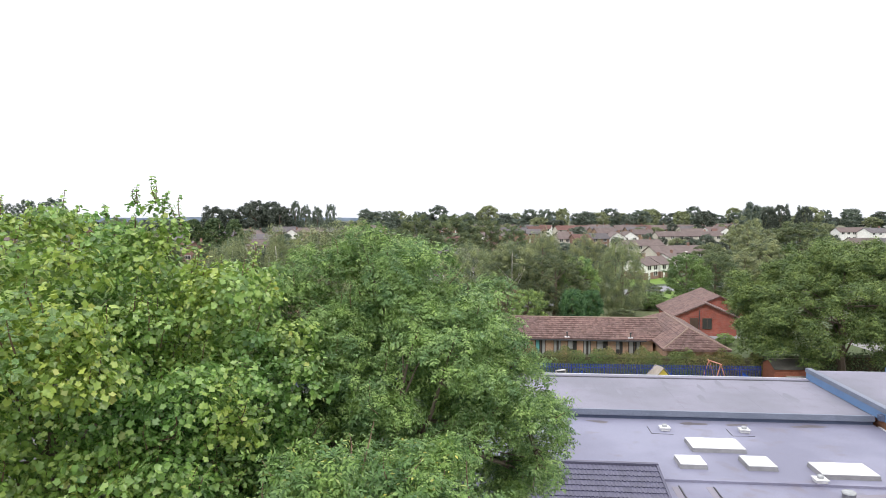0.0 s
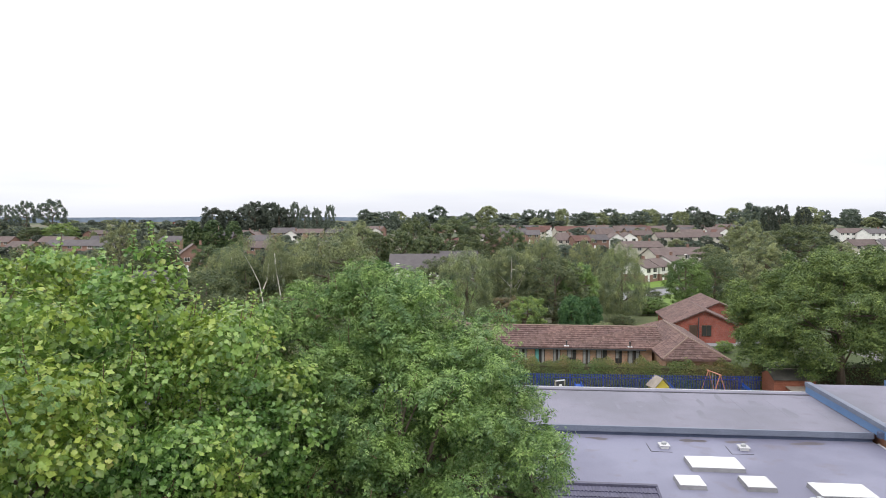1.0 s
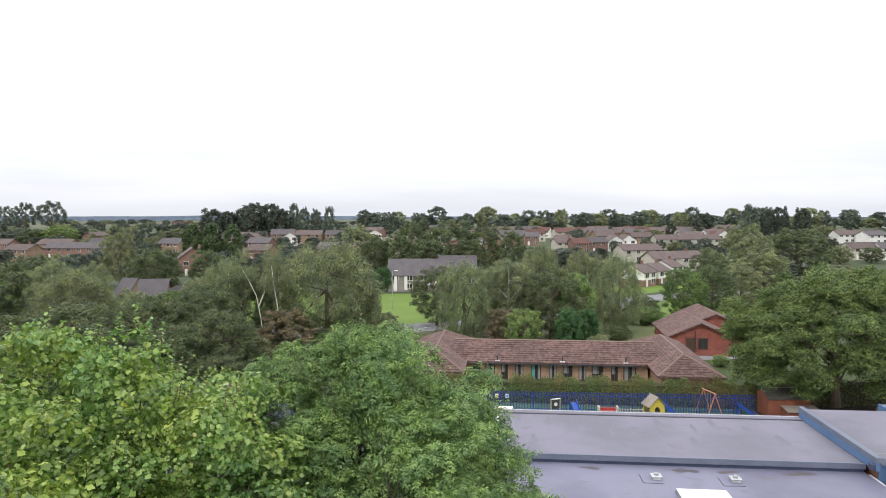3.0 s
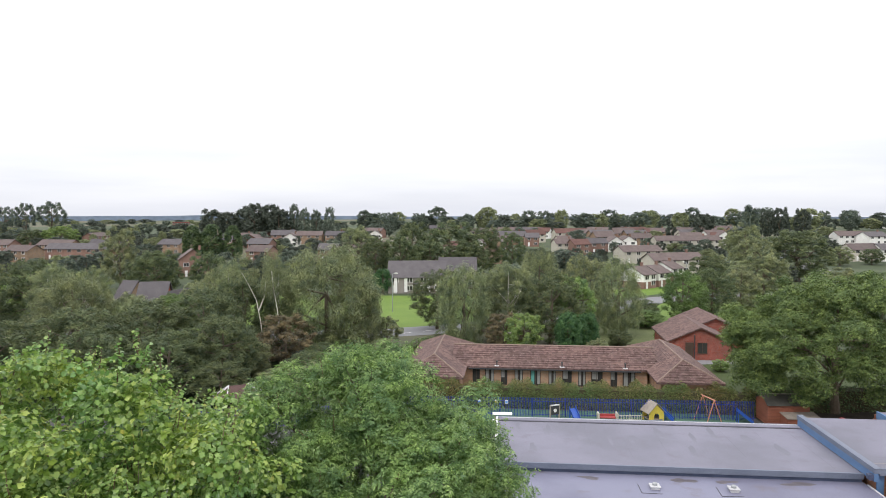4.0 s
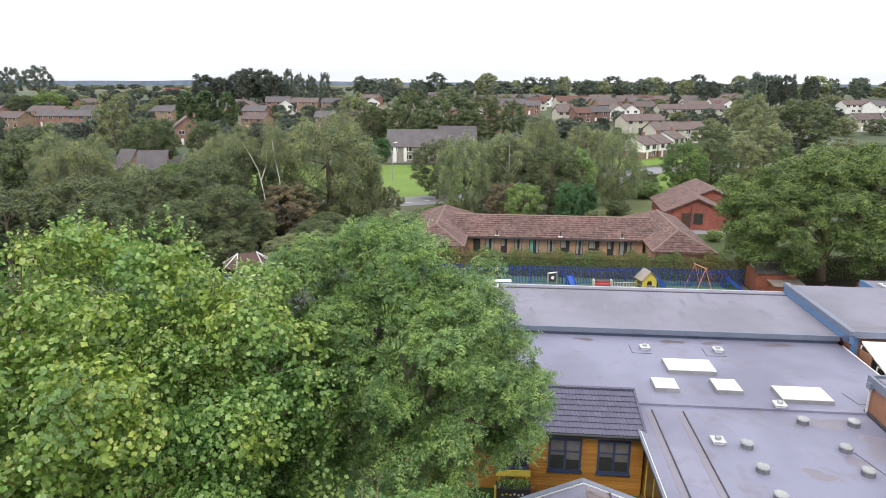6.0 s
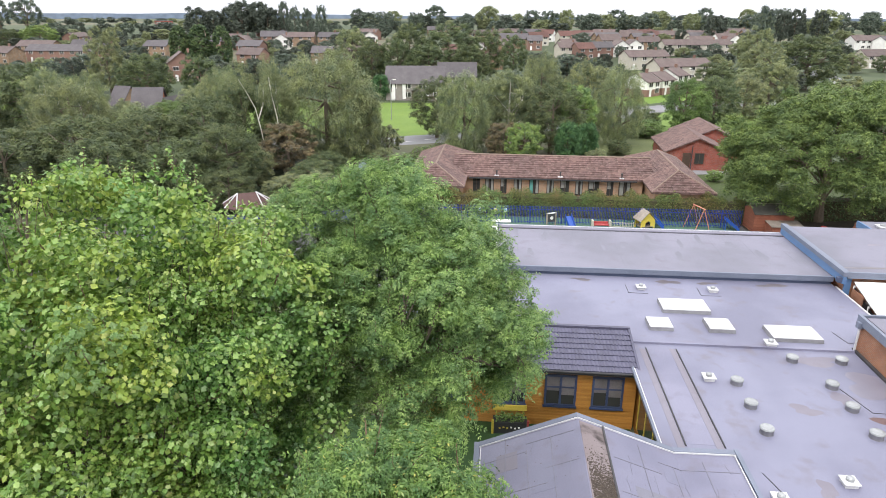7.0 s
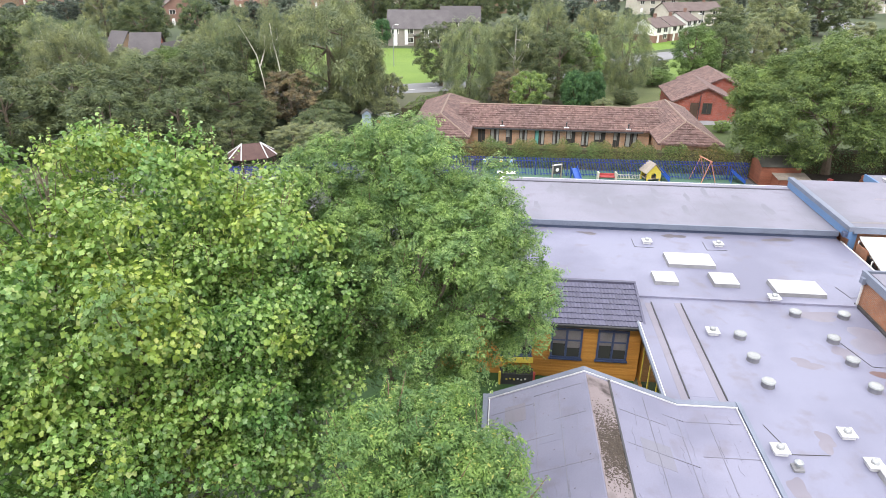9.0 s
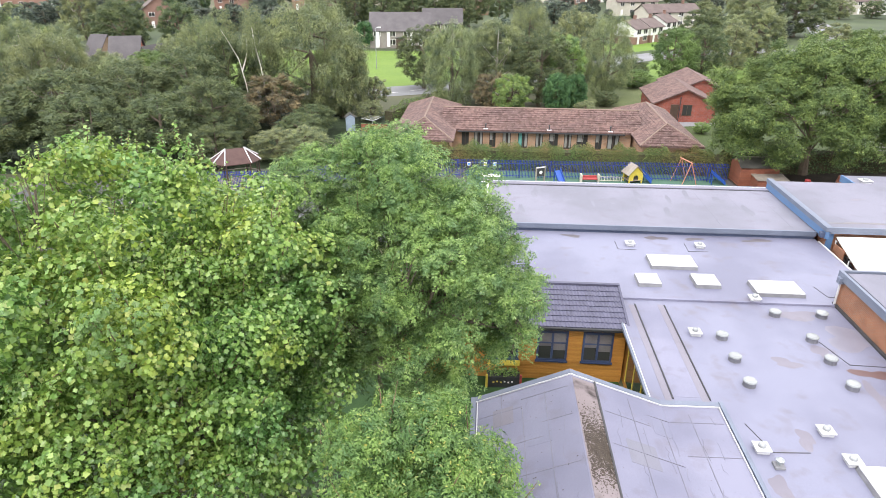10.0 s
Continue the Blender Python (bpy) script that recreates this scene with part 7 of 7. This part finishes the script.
for i in range(6):
    part("mark", boxes((-0.5 + i * 0.17, -0.42 + i * 0.17, -0.29, -0.281, 0.28 + 0.04 * (i % 2), 0.36 + 0.04 * (i % 2))), M["white_paint" if i > 2 else "play_yellow"], t, "small painted mark")
prng = np.random.default_rng(5)
pp = np.stack([prng.uniform(-0.65, 0.65, 420), prng.uniform(-0.22, 0.22, 420), prng.uniform(0.58, 0.88, 420)], 1)
hang("plant", leaf_mesh("plant", pp, prng.normal(size=(420, 3)) + np.array([0, -0.3, 0.8]), prng.normal(size=(420, 3)), prng.uniform(0.06, 0.13, 420), "plain", M["golden"]), t, "low flowering plants")["kind"] = "stuff"

cp = thing("canopy", S @ pose(0, 0, 0), "white sheeted entrance canopy on steel posts", "canopy")
bm = slab(bmesh.new(), [(13.0, 3.4, 3.0), (24, 3.4, 3.0), (24, 6.93, 3.95), (13.0, 6.93, 3.95)], 0.05)
part("sheet", bm, M["opal"], cp, "white translucent sheet roof")
for u in (13.1, 15.6, 18.1, 20.6, 23.9):
    part("post", boxes((u - 0.06, u + 0.06, 3.42, 3.54, 0, 2.75)), M["white_paint"], cp)
    part("rafter", slab(bmesh.new(), [(u - 0.04, 3.4, 2.94), (u + 0.04, 3.4, 2.94), (u + 0.04, 6.93, 3.89), (u - 0.04, 6.93, 3.89)], 0.1), M["white_paint"], cp)
part("end_panel", boxes((12.96, 13.07, 5.75, 6.9, 0.0, 3.55)), M["brick_orange"], cp, "orange brick panel")
for z0, z1, v0, v1 in ((2.2, 2.3, 3.5, 6.9), (0.1, 0.2, 3.5, 6.9)):
    part("side_rail", boxes((12.98, 13.06, v0, v1, z0, z1)), M["white_paint"], cp)
for i in range(5):
    v = 3.5 + i * 0.84
    part("mullion", boxes((12.98, 13.06, v - 0.04, v + 0.04, 0.1, 2.8 + (v - 3.4) * 0.27)), M["white_paint"], cp)
part("side_pane", slab(bmesh.new(), [(13.01, 3.5, 0.1), (13.01, 6.9, 0.1), (13.01, 6.9, 3.72), (13.01, 3.5, 2.8)], 0.02), M["glass"], cp, "dark glazed side")
part("beam", boxes((13.0, 24, 3.42, 3.54, 2.75, 2.87)), M["white_paint"], cp)
for u in (13.6, 15.4, 17.2, 19.0):
    window(school, u, 7.26, 0.9, 1.3, 1.6)
part("blue_panel", boxes((12.66, 13.0, 7.2, 7.29, 0.0, 4.05)), M["sky_blue"], school, "sky-blue panel")
part("hopper", boxes((12.2, 12.44, 7.05, 7.35, 3.8, 4.1), bevel=0.02), M["navy"], school, "dark rainwater hopper")
patch("court_paving", [tuple((S @ Vector((u, v, 0)))[:2]) for u, v in ((12.4, 0.4), (30, 0.4), (30, 7.2), (12.4, 7.2))], 0.03, M["paving"], "paved courtyard under the canopy", "paving")
sp("wall", boxes((12.3, 12.44, 0.3, 7.7, 0, 3.1)), "brick_orange", "orange brick wall")

# low block beyond the entrance roof
annex = thing("annex", S, "small flat-roofed block with blue fascia and skylight", "building")
part("wall", boxes((18.9, 36, 15.70, 18.65, 0, 3.4)), M["brick_orange"], annex)
part("roof", boxes((18.9, 36, 15.70, 18.65, 3.65, 3.85)), M["felt_pale"], annex)
part("fascia", boxes((18.78, 36.1, 15.70 - 0.12, 15.70 - 0.003, 3.4, 3.9)), M["sky_blue"], annex, "blue fascia board")
part("fascia", boxes((18.78, 18.9 - 0.003, 15.70, 18.65, 3.4, 3.9)), M["sky_blue"], annex, "blue fascia board")
roof_vent(19.73, 17.17, 3.85, 0.6)

# ---- marks on the felt: ponded water, patches and lap joints ----
def puddle(x, y, rx, ry, z, seed, mat="pond"):
    rng = np.random.default_rng(seed)
    bm = bmesh.new()
    ph = rng.uniform(0, 6.28, 3)
    vs = []
    for k in range(26):
        a = k * 2 * math.pi / 26
        q = 1 + 0.28 * math.sin(2 * a + ph[0]) + 0.18 * math.sin(3 * a + ph[1]) + 0.12 * math.sin(5 * a + ph[2])
        vs.append(bm.verts.new((rx * q * math.cos(a), ry * q * math.sin(a), 0)))
    bm.faces.new(vs)
    part("water_stain", bm, M[mat], school, "dark water stain on the felt", S.inverted() @ pose(x, y, z, 0, 0, -5.5))


puddle(8.15, 33.5, 0.5, 0.2, 3.304, 1)
puddle(12.94, 33.1, 0.55, 0.28, 3.304, 2)
puddle(15.09, 32.9, 0.5, 0.2, 3.304, 3)
puddle(18.72, 32.6, 0.9, 0.2, 3.304, 4)
puddle(16.6, 24.3, 1.1, 0.35, 3.244, 5, "stain")
puddle(14.2, 20.6, 0.5, 0.35, 3.244, 6, "stain")
puddle(16.1, 21.3, 0.4, 0.5, 3.244, 7, "stain")
puddle(17.3, 19.75, 0.75, 0.32, 3.244, 8, "rust")
puddle(12.55, 16.1, 0.32, 0.45, 3.244, 9, "stain")
puddle(10.6, 13.9, 0.35, 0.5, 3.244, 15, "stain")
puddle(16.55, 18.2, 0.3, 0.9, 3.244, 16, "stain")
puddle(17.9, 22.3, 1.2, 0.8, 3.243, 14, "damp")
puddle(24.25, 32.46, 1.5, 0.16, 4.404, 11)
for k_, (u_, v_) in enumerate(((-5.2, 14.0), (-3.4, 13.4), (-1.4, 13.0), (0.2, 12.6), (1.6, 12.3), (3.4, 13.3), (5.2, 12.6), (6.6, 13.4), (8.4, 12.9), (-4.4, 10.4), (4.6, 10.2), (9.6, 10.8))):
    p_ = S @ Vector((u_, v_, 0))
    puddle(p_.x, p_.y, 0.16 + 0.07 * (k_ % 3), 0.7 + 0.15 * (k_ % 4), 3.756, 40 + k_, "smudge")
puddle(26.5, 36.3, 0.5, 0.14, 4.404, 10, "stain")
for pts, z in (((10.44, 32.7, 10.34, 31.62), 3.3), ((10.34, 31.62, 11.35, 31.48), 3.3), ((14.31, 32.26, 14.17, 31.21), 3.3), ((14.17, 31.21, 15.23, 31.15), 3.3), ((18.85, 26.95, 18.96, 25.88), 3.3), ((18.96, 25.88, 19.49, 25.89), 3.3), ((10.83, 16.95, 11.12, 15.5), 3.24), ((11.12, 15.5, 12.35, 15.45), 3.24), ((16.4, 22.1, 16.7, 20.4), 3.24), ((16.7, 20.4, 18.2, 20.2), 3.24)):
    a, b = (S.inverted() @ Vector((pts[i], pts[i + 1], 0)) for i in (0, 2))
    d = (b - a).normalized()
    n = Vector((-d.y, d.x, 0)) * 0.013
    bm = prism(bmesh.new(), [tuple(q)[:2] for q in (a - n, b - n, b + n, a + n)], z + 0.002, z + 0.016)
    sp("lap_joint", bm, "seam", "raised dark lap joint")
for u in range(-5, 12, 2):
    sp("lap_seam", boxes((u + 0.3 * math.sin(u * 3.0), u + 0.3 * math.sin(u * 3.0) + 0.9, 8.1, 14.94, 3.75, 3.754)), "felt_pale")

# ---- roof tiles of the timber extension, each a piece of its own ----
def tile_mesh(w, l, mat):
    """An interlocking tile with one raised roll, thicker at its lower end."""
    bm = bmesh.new()
    xs = (0, 0.1, 0.22, 0.34, 0.5, 0.62, 0.74, 0.88, 1.0)
    up = (0.0, 0.012, 0.024, 0.012, 0.0, 0.012, 0.024, 0.012, 0.0)
    lo = [bm.verts.new((x * w, 0, z + 0.046)) for x, z in zip(xs, up)]
    hi = [bm.verts.new((x * w, l, z + 0.006)) for x, z in zip(xs, up)]
    ft = [bm.verts.new((x * w, 0, z)) for x, z in zip(xs, up)]
    for i in range(len(xs) - 1):
        bm.faces.new((lo[i], lo[i + 1], hi[i + 1], hi[i]))
        bm.faces.new((ft[i], ft[i + 1], lo[i + 1], lo[i]))
    me = bpy.data.meshes.new("tile")
    bm.to_mesh(me)
    bm.free()
    me.materials.append(mat)
    return me


TILE = tile_mesh(0.33, 0.40, M["tile_slate"])
pitch = math.degrees(math.atan2(0.56, 3.05))
for r_ in range(8):
    for c_ in range(34):
        f = r_ * 0.378
        m = pose(-11.42 + c_ * 0.33, -2.64 + f * math.cos(radians(pitch)), 3.145 + f * math.sin(radians(pitch)), pitch)
        hang("tile", TILE, ext, "", m)
